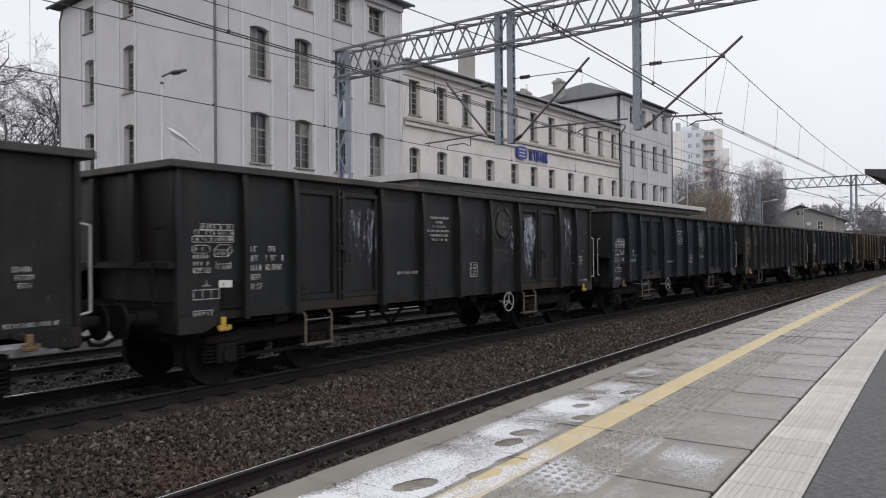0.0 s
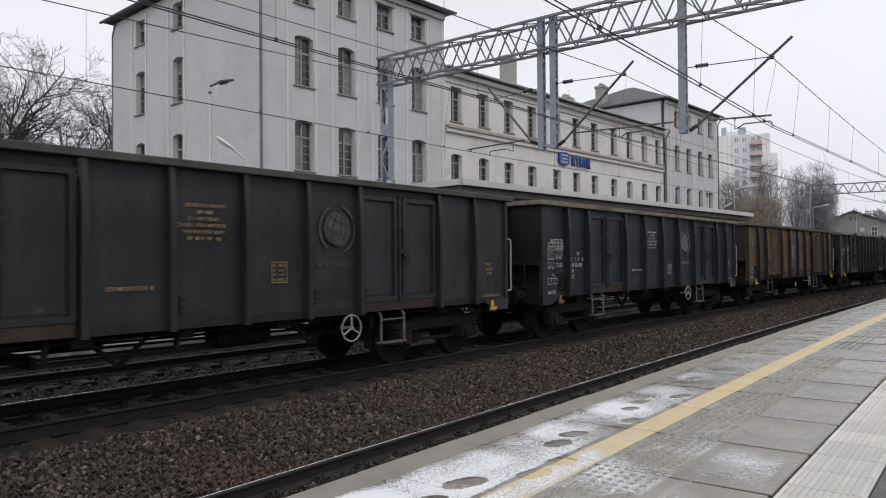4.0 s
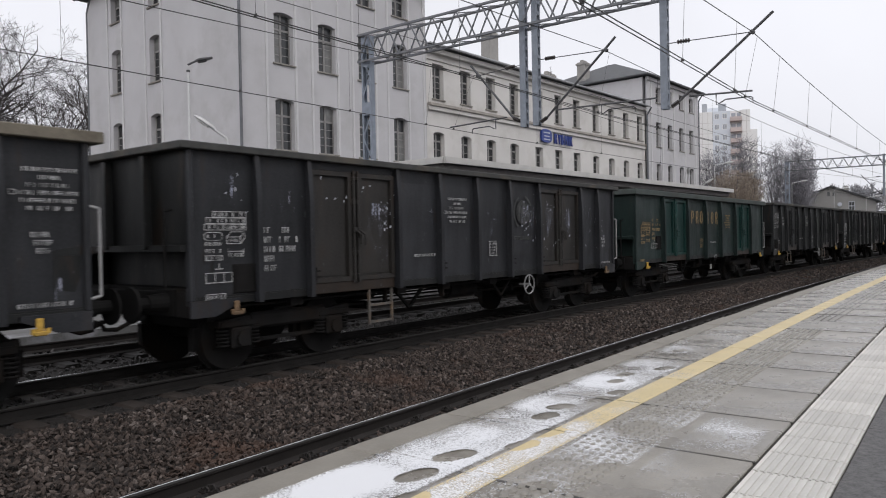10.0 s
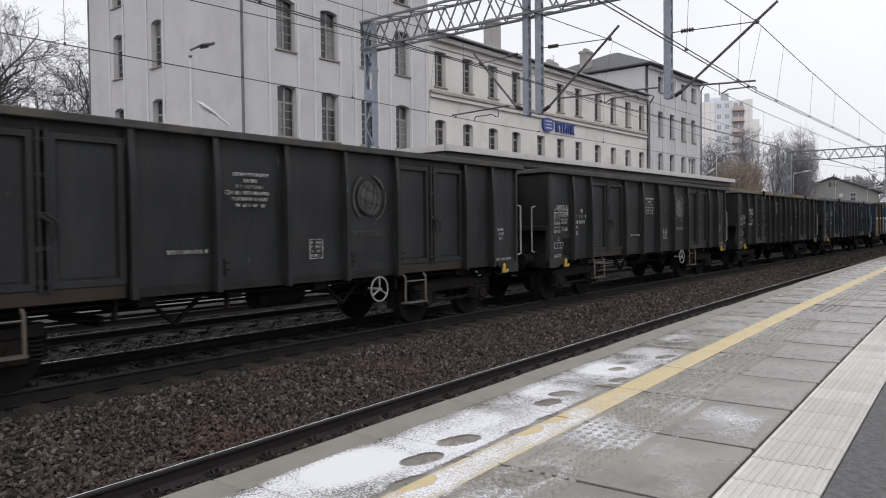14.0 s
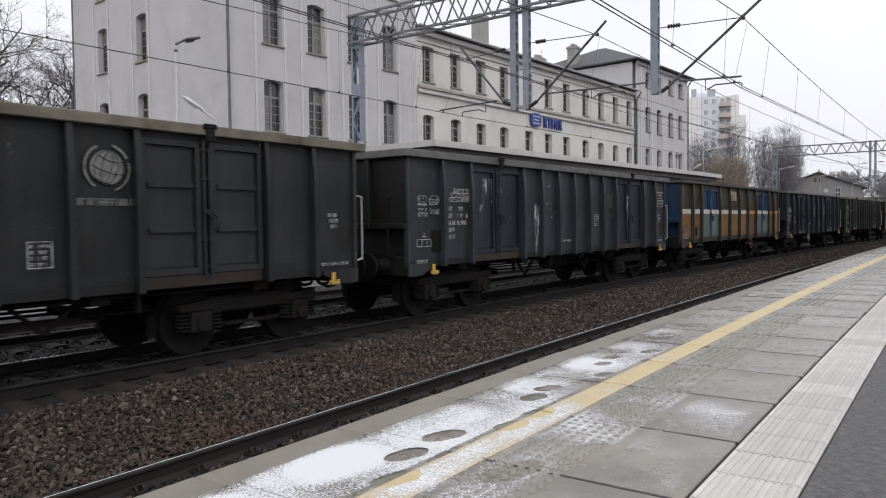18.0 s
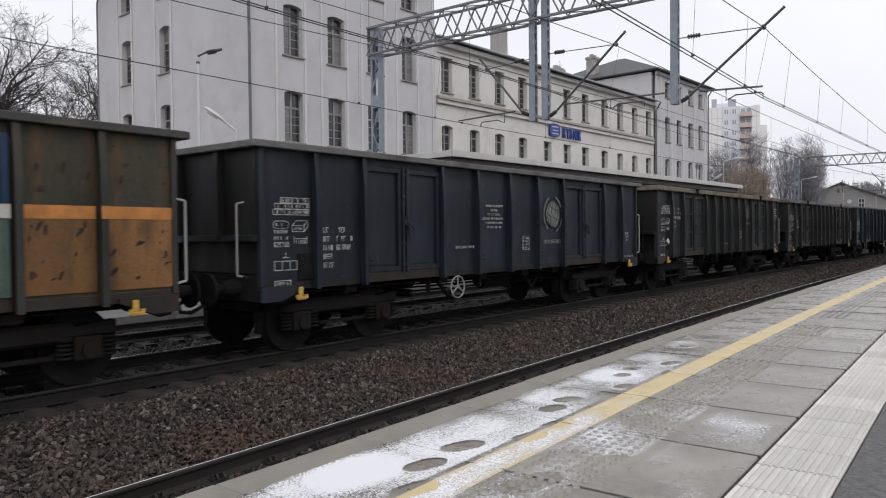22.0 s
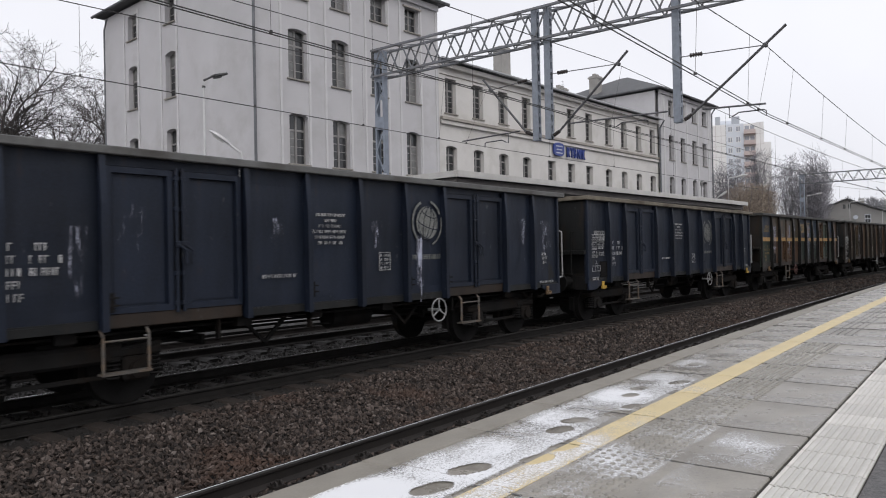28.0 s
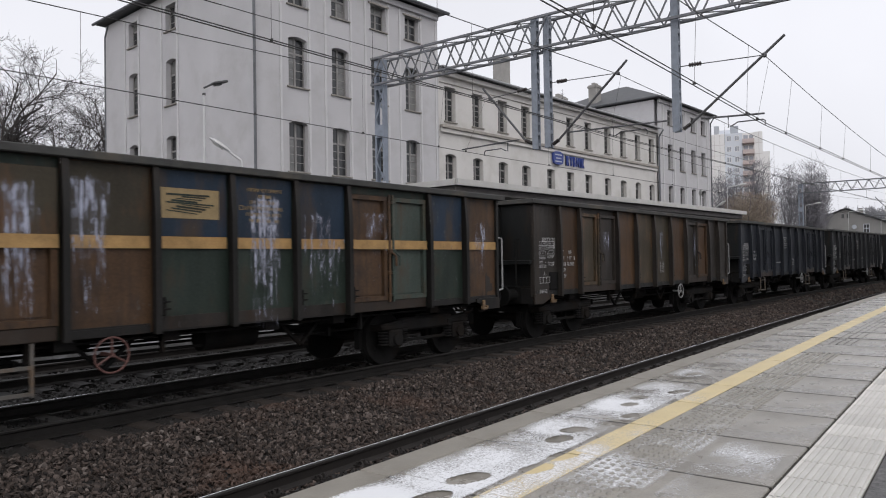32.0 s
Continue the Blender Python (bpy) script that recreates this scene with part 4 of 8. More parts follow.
def lattice_mast(x, y, w, z0, z1, parent, material):
    """Two channel legs with a zigzag of flats on both faces and tie plates between them."""
    for dy in (-w / 2, w / 2):
        bm = bms()
        prof = [(-0.11, -0.035), (0.11, -0.035), (0.11, 0.045), (0.098, 0.045), (0.098, -0.023), (-0.098, -0.023), (-0.098, 0.045), (-0.11, 0.045)]
        lo, hi = ([bm.verts.new((x + px, y + dy + (py if dy < 0 else -py), z)) for px, py in prof] for z in (z0, z1))
        bm.faces.new(lo[::-1])
        bm.faces.new(hi)
        for i in range(8):
            bm.faces.new((lo[i], lo[(i + 1) % 8], hi[(i + 1) % 8], hi[i]))
        part("leg", bm, material, parent)
    for zp, h in ((z0 + 0.05, 0.4), (z0 + (z1 - z0) * 0.70, 0.48), (z1 - 1.15, 0.2), (z1 - 0.3, 0.28)):
        for dx in (-0.117, 0.117):
            bm = bms()
            box(bm, x + dx - 0.005, x + dx + 0.005, y - w / 2 - 0.03, y + w / 2 + 0.03, zp, zp + h)
            part("tie_plate", bm, material, parent)
    n = int((z1 - z0) / 0.74)
    for i in range(n):
        za, zb = z0 + (z1 - z0) * i / n, z0 + (z1 - z0) * (i + 1) / n
        e = 1 if i % 2 else -1
        for dx, f in ((-0.1165, e), (0.1165, -e)):
            bm = bms()
            bar(bm, (x + dx, y - f * w / 2, za), (x + dx, y + f * w / 2, zb), 0.008, 0.065)
            part("brace", bm, material, parent)


def hanger(x, y, z0, z1, parent):
    """A hanging post: two channels with batten plates between them."""
    for dx in (-0.08, 0.08):
        bm = bms()
        box(bm, x + dx - 0.025, x + dx + 0.025, y - 0.1, y + 0.1, z0, z1)
        part("channel", bm, M_HANGER, parent)
    bm = bms()
    box(bm, x - 0.055, x + 0.055, y - 0.104, y + 0.104, 0, 0.11)
    me = mesh_of("batten", bm, M_HANGER)
    z = z0 + 0.1
    while z < z1:
        piece("batten", me, parent, Matrix.Translation((0, 0, z)))
        z += 0.34


def insulator(bm, a, b):
    a, b = Vector(a), Vector(b)
    rod(bm, a, b, 0.03, 6)
    for i in range(5):
        c = a.lerp(b, (i + 0.5) / 5)
        disc(bm, c, b - a, 0.062, 0.03, 10)


def cantilever(x, yp, foot, tip, saddle, zstay, arm, drop, parent):
    """Slanting tube from the hanger's foot, its stay, registration arm and insulators; points are (y, z), drop the steady arm's two ends."""
    sy = 1 if tip[0] > yp else -1
    P = lambda q: Vector((x, q[0], q[1]))
    bm = bms()
    rod(bm, P(foot), P(tip), 0.038, 8)
    part("tube", bm, M_ARM, parent)
    bm = bms()
    insulator(bm, (x, yp + sy * 0.08, foot[1] - 0.12), P(foot))
    part("insulator", bm, M_INSUL, parent)
    bm = bms()
    tube(bm, [(x, yp, zstay), (x, yp + sy * 0.3, zstay - 0.005), P(saddle)], 0.014, 6)
    part("stay", bm, M_ARM, parent)
    bm = bms()
    insulator(bm, (x, yp + sy * 0.26, zstay), (x, yp + sy * 0.62, zstay - 0.01))
    part("insulator", bm, M_INSUL, parent)
    bm = bms()
    disc(bm, P(saddle), (1, 0, 0), 0.06, 0.12, 10)
    part("clamp", bm, M_ARM, parent)
    bm = bms()
    tube(bm, [P(arm[0]), P(arm[1])], 0.026, 7)
    part("registration_arm", bm, M_ARM, parent)
    (ya, yb), za = drop, arm[1][1]
    bm = bms()
    s2 = 1 if yb > ya else -1
    tube(bm, [(x, ya, za + 0.03), (x, ya, za - 0.26), (x, ya + s2 * 0.1, za - 0.22), (x, ya + s2 * 0.25, za - 0.14), (x, yb - s2 * 0.05, za - 0.15), (x, yb, za - 0.19), (x, yb, za - 0.31)], 0.019, 6)
    part("steady_arm", bm, M_ARM, parent)


XB, XF = 20.3, 86.3
SUP = {}
for x, bend, far, lab in ((XB, 0.0, 18.95, "blue-grey lattice steel portal carrying the overhead line"), (XF, -3.1, 21.2, "distant lattice steel portal carrying the overhead line")):
    por = thing("line_portal", lab, "gantry", "overhead line portals", m=Matrix.Translation((0, bend, 0)))
    lattice_beam("beam", x, far + 0.25, -4.5, 8.58, 9.58, 0.55, 1.0, por)
    lattice_mast(x, far, 0.40, -0.4, 9.55, por, M_MASTBLUE)
    lattice_mast(x, -4.6, 0.68, 0.5, 9.55, por, M_MASTBLUE)
    for y, top in ((12.08, 9.7), (11.62, 9.7), (7.44, 9.9)):
        hanger(x, y, 5.38, top, por)
    cantilever(x, 7.34, (7.05, 5.56), (4.55, 7.58), (5.07, 7.14), 7.23, ((6.75, 5.67), (5.09, 5.59)), (6.03, 5.08), por)
    cantilever(x, 11.56, (11.26, 5.60), (8.92, 7.72), (9.23, 7.38), 7.46, ((10.95, 5.80), (7.73, 5.74)), (9.4, 8.34), por)
    cantilever(x, 12.16, (12.5, 5.72), (14.17, 7.70), (13.87, 7.31), 7.4, ((12.75, 5.78), (15.1, 5.70)), (13.2, 14.15), por)
bm = bms()
box(bm, XB - 0.3, XB - 0.27, 18.5, 18.72, 4.6, 4.85)
part("name_board", bm, M_SIGNWHITE, bpy.data.objects["line_portal"])


def wire_run(label, msg, con, twin, drops):
    """One track's overhead line: a sagging messenger, one or two contact wires and the droppers between them."""
    w = thing("overhead_wire", label, "wire", "overhead wires")
    bm = bms()
    tube(bm, msg, 0.011)
    part("messenger", bm, M_WIRE, w)
    for off in ((-0.05, 0.05) if twin else (0.0,) if con else ()):
        bm = bms()
        tube(bm, [Vector(p) + Vector((0, off, 0)) for p in con], 0.011)
        part("contact_wire", bm, M_WIRE, w)
    def at(line, x):
        for p, q in zip(line, line[1:]):
            if p[0] <= x <= q[0]:
                return Vector(p).lerp(Vector(q), (x - p[0]) / (q[0] - p[0]))
    for x in drops:
        bm = bms()
        xa, xb = x if isinstance(x, tuple) else (x, x)
        a, b = at(msg, xa), at(con, xb)
        rod(bm, a, b, 0.0045, 4)
        box(bm, b.x - 0.012, b.x + 0.012, b.y - 0.03, b.y + 0.03, b.z - 0.015, b.z + 0.04)
        part("dropper", bm, M_WIRE, w)


def catenary(y_at, z_sup, sag, x0=-46.0):
    """Messenger points over three spans."""
    pts = []
    for a, b in ((x0, XB), (XB, XF), (XF, XF + 66)):
        for i in range(12):
            s = i / 12
            x = a + (b - a) * s
            ya, yb = y_at(a), y_at(b)
            pts.append((x, ya + (yb - ya) * s, z_sup - 4 * sag * s * (1 - s)))
    pts.append((XF + 66, y_at(XF + 66), z_sup))
    return pts


def contact(y_at, z, x0=-46.0):
    return [(x, y_at(x), z) for x in (x0, XB, XF, XF + 66)]


near_y = lambda x: 5.06 + (x - XB) * 0.018 if x < XB else 5.06 - (x - XB) * 0.03
bend_y = lambda y0: (lambda x: y0 - x * x / 1824 + 0.2 if x >= XB else y0 - XB * XB / 1824 + 0.2 + 0.013 * (XB - x))
far_drops = [41, 47, 53.5, 60, 67, 74, 81]
drops = [-37, -28, -19, -11, -3, 4.5, 9.9, (14.7, 14.5), (18.7, 18.4), (20.7, 19.4), (22.95, 22.2), (26.6, 26.2), (30.2, 29.7), (35.1, 34.9)] + far_drops
drops_2 = [-37, -28, -19, -11, -3, 3.2, 7.5, 9.85, 13.0, (20.6, 19.8), 24, 29, 35] + far_drops
drops_3 = [-37, -28, -19, -11, -3, 2.4, 6.63, 10.7, 14.3, (17.9, 17.6), (20.2, 19.0), 24, 29, 35] + far_drops
wire_run("dark overhead wires above the platform track", catenary(near_y, 7.13, 1.05), contact(near_y, 5.29), True, drops)
wire_run("dark overhead wires above the freight train's track", catenary(bend_y(9.3), 7.38, 0.74), contact(bend_y(9.3), 5.45), True, drops_2)
wire_run("dark overhead wires above the far track", catenary(bend_y(14.0), 7.33, 0.86), contact(bend_y(14.0), 5.37), False, drops_3)
wire_run("dark feeder wire above the far track", catenary(bend_y(14.3), 8.1, 0.42), None, False, [])

# ---- trees, lamps and houses beyond the station ----
M_BARK = mat("bark_grey", (0.050, 0.045, 0.042), rough=0.95, vary=0.3, scale=4, bump=0.3)
# paled bark for the farther trees: distance haze is put into the colour
M_BARKHAZY = mat("bark_hazy", (0.15, 0.14, 0.145), rough=0.95, vary=0.2, scale=2, bump=0)
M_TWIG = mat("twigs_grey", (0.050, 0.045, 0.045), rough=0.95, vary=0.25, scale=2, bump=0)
# far twigs and willow likewise lightened, their haze being part of the colour
M_TWIGHAZY = mat("twigs_hazy", (0.20, 0.195, 0.212), rough=0.95, vary=0.3, scale=2, bump=0)
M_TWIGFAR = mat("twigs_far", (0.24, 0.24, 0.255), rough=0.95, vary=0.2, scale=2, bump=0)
M_WILLOW = mat("willow_twigs", (0.30, 0.25, 0.205), rough=0.95, vary=0.3, scale=2, bump=0)
M_POLE = mat("lamp_pole", (0.52, 0.52, 0.52), rough=0.5, metal=0.3, vary=0.1)
M_LAMPHEAD = mat("lamp_head", (0.06, 0.06, 0.062), rough=0.5, vary=0.15)
M_LAMPGLASS = mat("lamp_glass", (0.5, 0.5, 0.49), rough=0.25, vary=0.1)


def polar(az, r):
    return r * math.cos(radians(az)), r * math.sin(radians(az))


def sticks(name, segs, material, parent, smooth=False):
    """Many tapering sticks as one mesh."""
    n = 5
    vs, fs = [], []
    for a, b, ra, rb in segs:
        d = (b - a).normalized()
        t = d.orthogonal().normalized()
        s = d.cross(t)
        k = 3 if ra < 0.02 else n
        o = len(vs)
        for p, r in ((a, ra), (b, rb)):
            for i in range(k):
                c = 2 * math.pi * i / k
                vs.append(tuple(p + (t * math.cos(c) + s * math.sin(c)) * r))
        for i in range(k):
            fs.append((o + i, o + (i + 1) % k, o + k + (i + 1) % k, o + k + i))
    me = bpy.data.meshes.new(name)
    me.from_pydata(vs, [], fs)
    me.materials.append(material)
    ob = new(name, me)
    ob.parent = parent
    return ob


def bare_tree(label, x, y, z0, height, spread, seed, trunk_r=0.3, levels=6, twig=None, droop=0.0, fork=2, split=0.30, lean=(0, 0), minr=0.012, upright=0.0, fat=1.0):
    """A leafless tree: trunk, limbs that fork and fork again, a haze of fine twigs."""
    rnd = random.Random(seed)
    t = thing("tree", label, "tree", "bare trees", m=Matrix.Translation((x, y, z0)))
    trunk, limbs, twigs = [], [], []

    def grow(p, d, length, r, lv):
        k = 3
        q = p
        for i in range(k):
            d2 = (d + Vector((rnd.gauss(0, 0.13 if lv > 4 else 0.21), rnd.gauss(0, 0.13 if lv > 4 else 0.21), rnd.gauss(0, 0.08 if lv > 4 else 0.14) + (0.05 if lv > 2 else 0) + upright - droop * max(0, levels - 2 - lv)))).normalized()
            e = q + d2 * length / k
            r2 = r * (0.9 if i < k - 1 else 0.78)
            (trunk if lv == levels else limbs if lv > 2 else twigs).append((q, e, max(r, minr), max(r2, minr * 0.9)))
            if lv < levels and lv > 1 and rnd.random() < 0.55:
                side = (d2.orthogonal().normalized() * math.cos(rnd.uniform(0, 6.28)) + d2.cross(d2.orthogonal()).normalized() * math.sin(rnd.uniform(0, 6.28)))
                grow(e, (d2 * 0.7 + side * rnd.uniform(0.5, 0.9) * spread).normalized(), length * rnd.uniform(0.5, 0.7), r2 * 0.5, lv - 2 if lv > 2 else lv - 1)
            q, d, r = e, d2, r2
        if lv > 0:
            for j in range(fork + (1 if lv < levels and rnd.random() < 0.5 else 0)):
                ang = rnd.uniform(0, 6.28)
                o = d.orthogonal().normalized()
                side = o * math.cos(ang) + d.cross(o) * math.sin(ang)
                grow(q, (d + side * spread * rnd.uniform(0.35, 0.85)).normalized(), length * rnd.uniform(0.66, 0.86), r * rnd.uniform(0.55, 0.75) * fat, lv - 1)

    grow(Vector((0, 0, -0.2)), Vector((lean[0], lean[1], 1)).normalized(), height * split, trunk_r, levels)
    # bring the whole crown to its true height
    k = height / max(b.z for _, b, _, _ in trunk + limbs + twigs)
    trunk, limbs, twigs = ([(a * k, b * k, ra * (k if ra > minr * 1.5 else 1), rb * (k if rb > minr * 1.5 else 1)) for a, b, ra, rb in g] for g in (trunk, limbs, twigs))
    sticks("trunk", trunk, M_BARK, t)
    if limbs:
        sticks("branchwork", limbs, M_BARK, t)
    if twigs:
        sticks("crown", twigs, twig or M_TWIG, t)
    return t


def spreading_tree(label, x, y, height, half, seed, limbs_n=5, lean=0.0):
    """An old leafless tree: heavy limbs that wind outwards and up, forking into ever finer twigs under a domed outline."""
    rnd = random.Random(seed)
    t = thing("tree", label, "tree", "bare trees", m=Matrix.Translation((x, y, -0.2)))
    trunk, limbs, twigs = [], [], []
    fork = height * 0.16

    def inside(p):
        return (p.x / half) ** 2 + (p.y / half) ** 2 + (max(0.0, p.z - height * 0.45) / (height * 0.55)) ** 2 < 1.0

    def grow(p, d, r, lv):
        n = (10, 8, 6, 5, 4)[lv]
        step = height * (0.054, 0.036, 0.022, 0.0105, 0.007)[lv]
        axis, turn = Vector((rnd.gauss(0, 1), rnd.gauss(0, 1), rnd.gauss(0, 0.6))).normalized(), rnd.choice((-1, 1)) * rnd.uniform(0.15, 0.42)
        for i in range(n):
            if rnd.random() < 0.4:
                turn = -turn * rnd.uniform(0.7, 1.3)
                axis = (axis + Vector((rnd.gauss(0, 0.5), rnd.gauss(0, 0.5), rnd.gauss(0, 0.4)))).normalized()
            d = Matrix.Rotation(max(-0.5, min(0.5, turn)), 3, axis) @ d
            d = (d + Vector((p.x, p.y, 0)) * (0.03 / half) + Vector((0, 0, 0.045 if lv < 2 else 0.02))).normalized()
            q = p + d * step * rnd.uniform(0.75, 1.25)
            if not inside(q):
                break
            r2 = max(r * (0.915 - 0.015 * lv), 0.009)
            (limbs if lv < 3 else twigs).append((p, q, r, r2))
            if lv < 4 and i >= (3, 2, 1, 0)[lv]:
                for _ in range((1, 1, 2, 1)[lv] if rnd.random() < (0.97, 0.97, 0.9, 0.9)[lv] else 0):
                    o = d.orthogonal().normalized()
                    c = rnd.uniform(0, math.tau)
                    side = o * math.cos(c) + d.cross(o) * math.sin(c)
                    side.z = side.z * 0.6 + 0.1
                    grow(q, (d * 0.65 + side * rnd.uniform(0.6, 1.1)).normalized(), max(r2 * rnd.uniform(0.55, 0.8), 0.009), lv + 1)
            p, r = q, r2

    base = Vector((0, 0, 0))
    for i in range(4):
        e = base + Vector((rnd.gauss(lean * 0.3, 0.06), rnd.gauss(0, 0.06), fork / 4))
        trunk.append((base, e, 0.46 - 0.03 * i, 0.43 - 0.03 * i))
        base = e
    for i in range(limbs_n):
        c = math.tau * (i + rnd.uniform(-0.25, 0.25)) / limbs_n
        up = rnd.uniform(0.55, 1.5)
        grow(base - Vector((0, 0, rnd.uniform(0, fork * 0.3))), Vector((math.cos(c) + lean, math.sin(c), up)).normalized(), rnd.uniform(0.16, 0.27), 0)
    # bring the crown to its true height
    k = height / max(b.z for _, b, _, _ in limbs + twigs)
    trunk, limbs, twigs = ([(a * k, b * k, ra, rb) for a, b, ra, rb in g] for g in (trunk, limbs, twigs))
    sticks("trunk", trunk, M_BARK, t)
    sticks("branchwork", limbs, M_BARK, t)
    sticks("crown", twigs, M_TWIG, t)
    return t


# the bare trees beside the building
for az, r, h, half, seed, ln in ((68.7, 60, 18.3, 5.9, 3, 0.0), (64.9, 65, 17.6, 5.2, 8, 0.0), (74.2, 52, 16.5, 5.5, 5, 0.0)):
    x, y = polar(az, r)
    spreading_tree("tall bare tree with winding limbs and a domed crown", x, y, h, half, seed, 11, ln)


def brush_tree(label, x, y, height, half, seed, count, twig, hang=False, r=0.012):
    """A leafless tree with a close crown: limbs that fan out and fine twigs that stand up or hang."""
    rnd = random.Random(seed)
    t = thing("tree", label, "tree", "bare trees", m=Matrix.Translation((x, y, -0.3)))
    fork = height * 0.22
    trunk = [(Vector((0, 0, 0)), Vector((0.05, 0.05, fork)), 0.26, 0.2)]
    limbs, twigs = [], []
    tips = []
    for i in range(16):
        a, k = rnd.uniform(0, 6.28), rnd.random() ** 0.6
        p, q = trunk[0][1] * rnd.uniform(0.6, 1), Vector((half * k * math.cos(a), half * k * math.sin(a), height * (0.9 - 0.4 * k * rnd.random()) * (0.85 if hang else 1)))
        rr = 0.11
        for s in range(1, 8):
            f = s / 7
            e = trunk[0][1] * 0.8 + Vector(((q.x - 0) * f ** 0.8, (q.y - 0) * f ** 0.8, (q.z - fork) * f)) + Vector((rnd.gauss(0, 0.12), rnd.gauss(0, 0.12), 0))
            limbs.append((p, e, rr, rr * 0.78))
            tips.append(e)
            p, rr = e, rr * 0.78
    for i in range(count):
        e = rnd.choice(tips) + Vector((rnd.gauss(0, 0.16), rnd.gauss(0, 0.16), rnd.gauss(0, 0.08))) * half
        a, up = rnd.uniform(0, 6.28), rnd.uniform(-0.15, 0.9)
        d = Vector((math.cos(a), math.sin(a), up)).normalized()
        p = e
        ln = half * (rnd.uniform(0.05, 0.11) if hang else rnd.uniform(0.1, 0.24))
        for s in range(3 if not hang else 8):
            d = (d + Vector((rnd.gauss(0, 0.2), rnd.gauss(0, 0.2), -0.55 if hang else 0.28))).normalized()
            q = p + d * ln * (1.3 if hang else 1)
            over = ((q.x / half) ** 2 + (q.y / half) ** 2 + ((q.z - height * 0.55) / (height * 0.47)) ** 2)
            if over > 1.05 + rnd.uniform(-0.15, 0.2) or q.z < 0.6:
                break
            twigs.append((p, q, r * max(0.6, 1.3 - 0.2 * s), r * max(0.5, 1.1 - 0.2 * s)))
            p = q
    sticks("trunk", trunk, M_BARKHAZY, t)
    sticks("branchwork", limbs, M_BARKHAZY, t)
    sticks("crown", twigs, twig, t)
    return t


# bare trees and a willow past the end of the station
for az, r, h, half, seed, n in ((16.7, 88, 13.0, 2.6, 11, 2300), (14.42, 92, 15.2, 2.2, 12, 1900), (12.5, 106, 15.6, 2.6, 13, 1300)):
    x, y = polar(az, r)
    brush_tree("bare tree with many fine dark twigs", x, y, h, half, seed, n, M_TWIGHAZY, r=0.014)
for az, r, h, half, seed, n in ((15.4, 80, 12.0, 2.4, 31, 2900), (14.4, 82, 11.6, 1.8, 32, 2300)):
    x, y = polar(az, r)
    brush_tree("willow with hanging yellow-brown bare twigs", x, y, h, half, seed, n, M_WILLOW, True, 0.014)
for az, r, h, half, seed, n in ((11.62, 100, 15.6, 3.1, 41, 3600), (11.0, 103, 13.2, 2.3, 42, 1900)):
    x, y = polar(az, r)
    brush_tree("dense dark bare tree with upright twigs", x, y, h, half, seed, n, M_TWIGHAZY, r=0.014)
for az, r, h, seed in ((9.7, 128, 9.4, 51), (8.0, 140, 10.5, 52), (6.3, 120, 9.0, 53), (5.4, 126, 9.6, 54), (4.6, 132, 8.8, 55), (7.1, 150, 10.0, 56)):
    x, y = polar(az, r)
    bare_tree("distant bare tree with haze-pale twigs", x, y, -0.3, h, 0.75, seed, 0.16, 5, M_TWIGFAR, minr=0.035, fork=3, split=0.22)


def led_lamp(x, y, z0, h, arm, label):
    """Column with a slanting arm and a flat head."""
    t = thing("street_lamp", label, "lamp", "yard lamps", m=Matrix.Translation((x, y, z0)))
    bm = bms()
    rod(bm, (0, 0, 0), (0, 0, h - 0.35), 0.075, 10, 0.04)
    part("pole", bm, M_POLE, t)
    bm = bms()
    rod(bm, (0, 0, h - 0.35), (0, 0, h - 0.28), 0.06, 10)
    rod(bm, (0, 0, h - 0.1), (arm[0] * 0.5, arm[1] * 0.5, h + 0.12), 0.035, 7)
    part("arm", bm, M_LAMPHEAD, t)
    d = Vector((arm[0], arm[1], 0.2)).normalized()
    m = Matrix.Translation(Vector((arm[0] * 0.45, arm[1] * 0.45, h + 0.1))) @ d.to_track_quat("X", "Z").to_matrix().to_4x4()
    bm = bms()
    box(bm, 0, 0.52, -0.17, 0.17, -0.03, 0.05, m, 0.02)
    box(bm, 0.05, 0.3, -0.11, 0.11, -0.09, -0.032, m, 0.015)
    part("head", bm, M_LAMPHEAD, t)
    return t


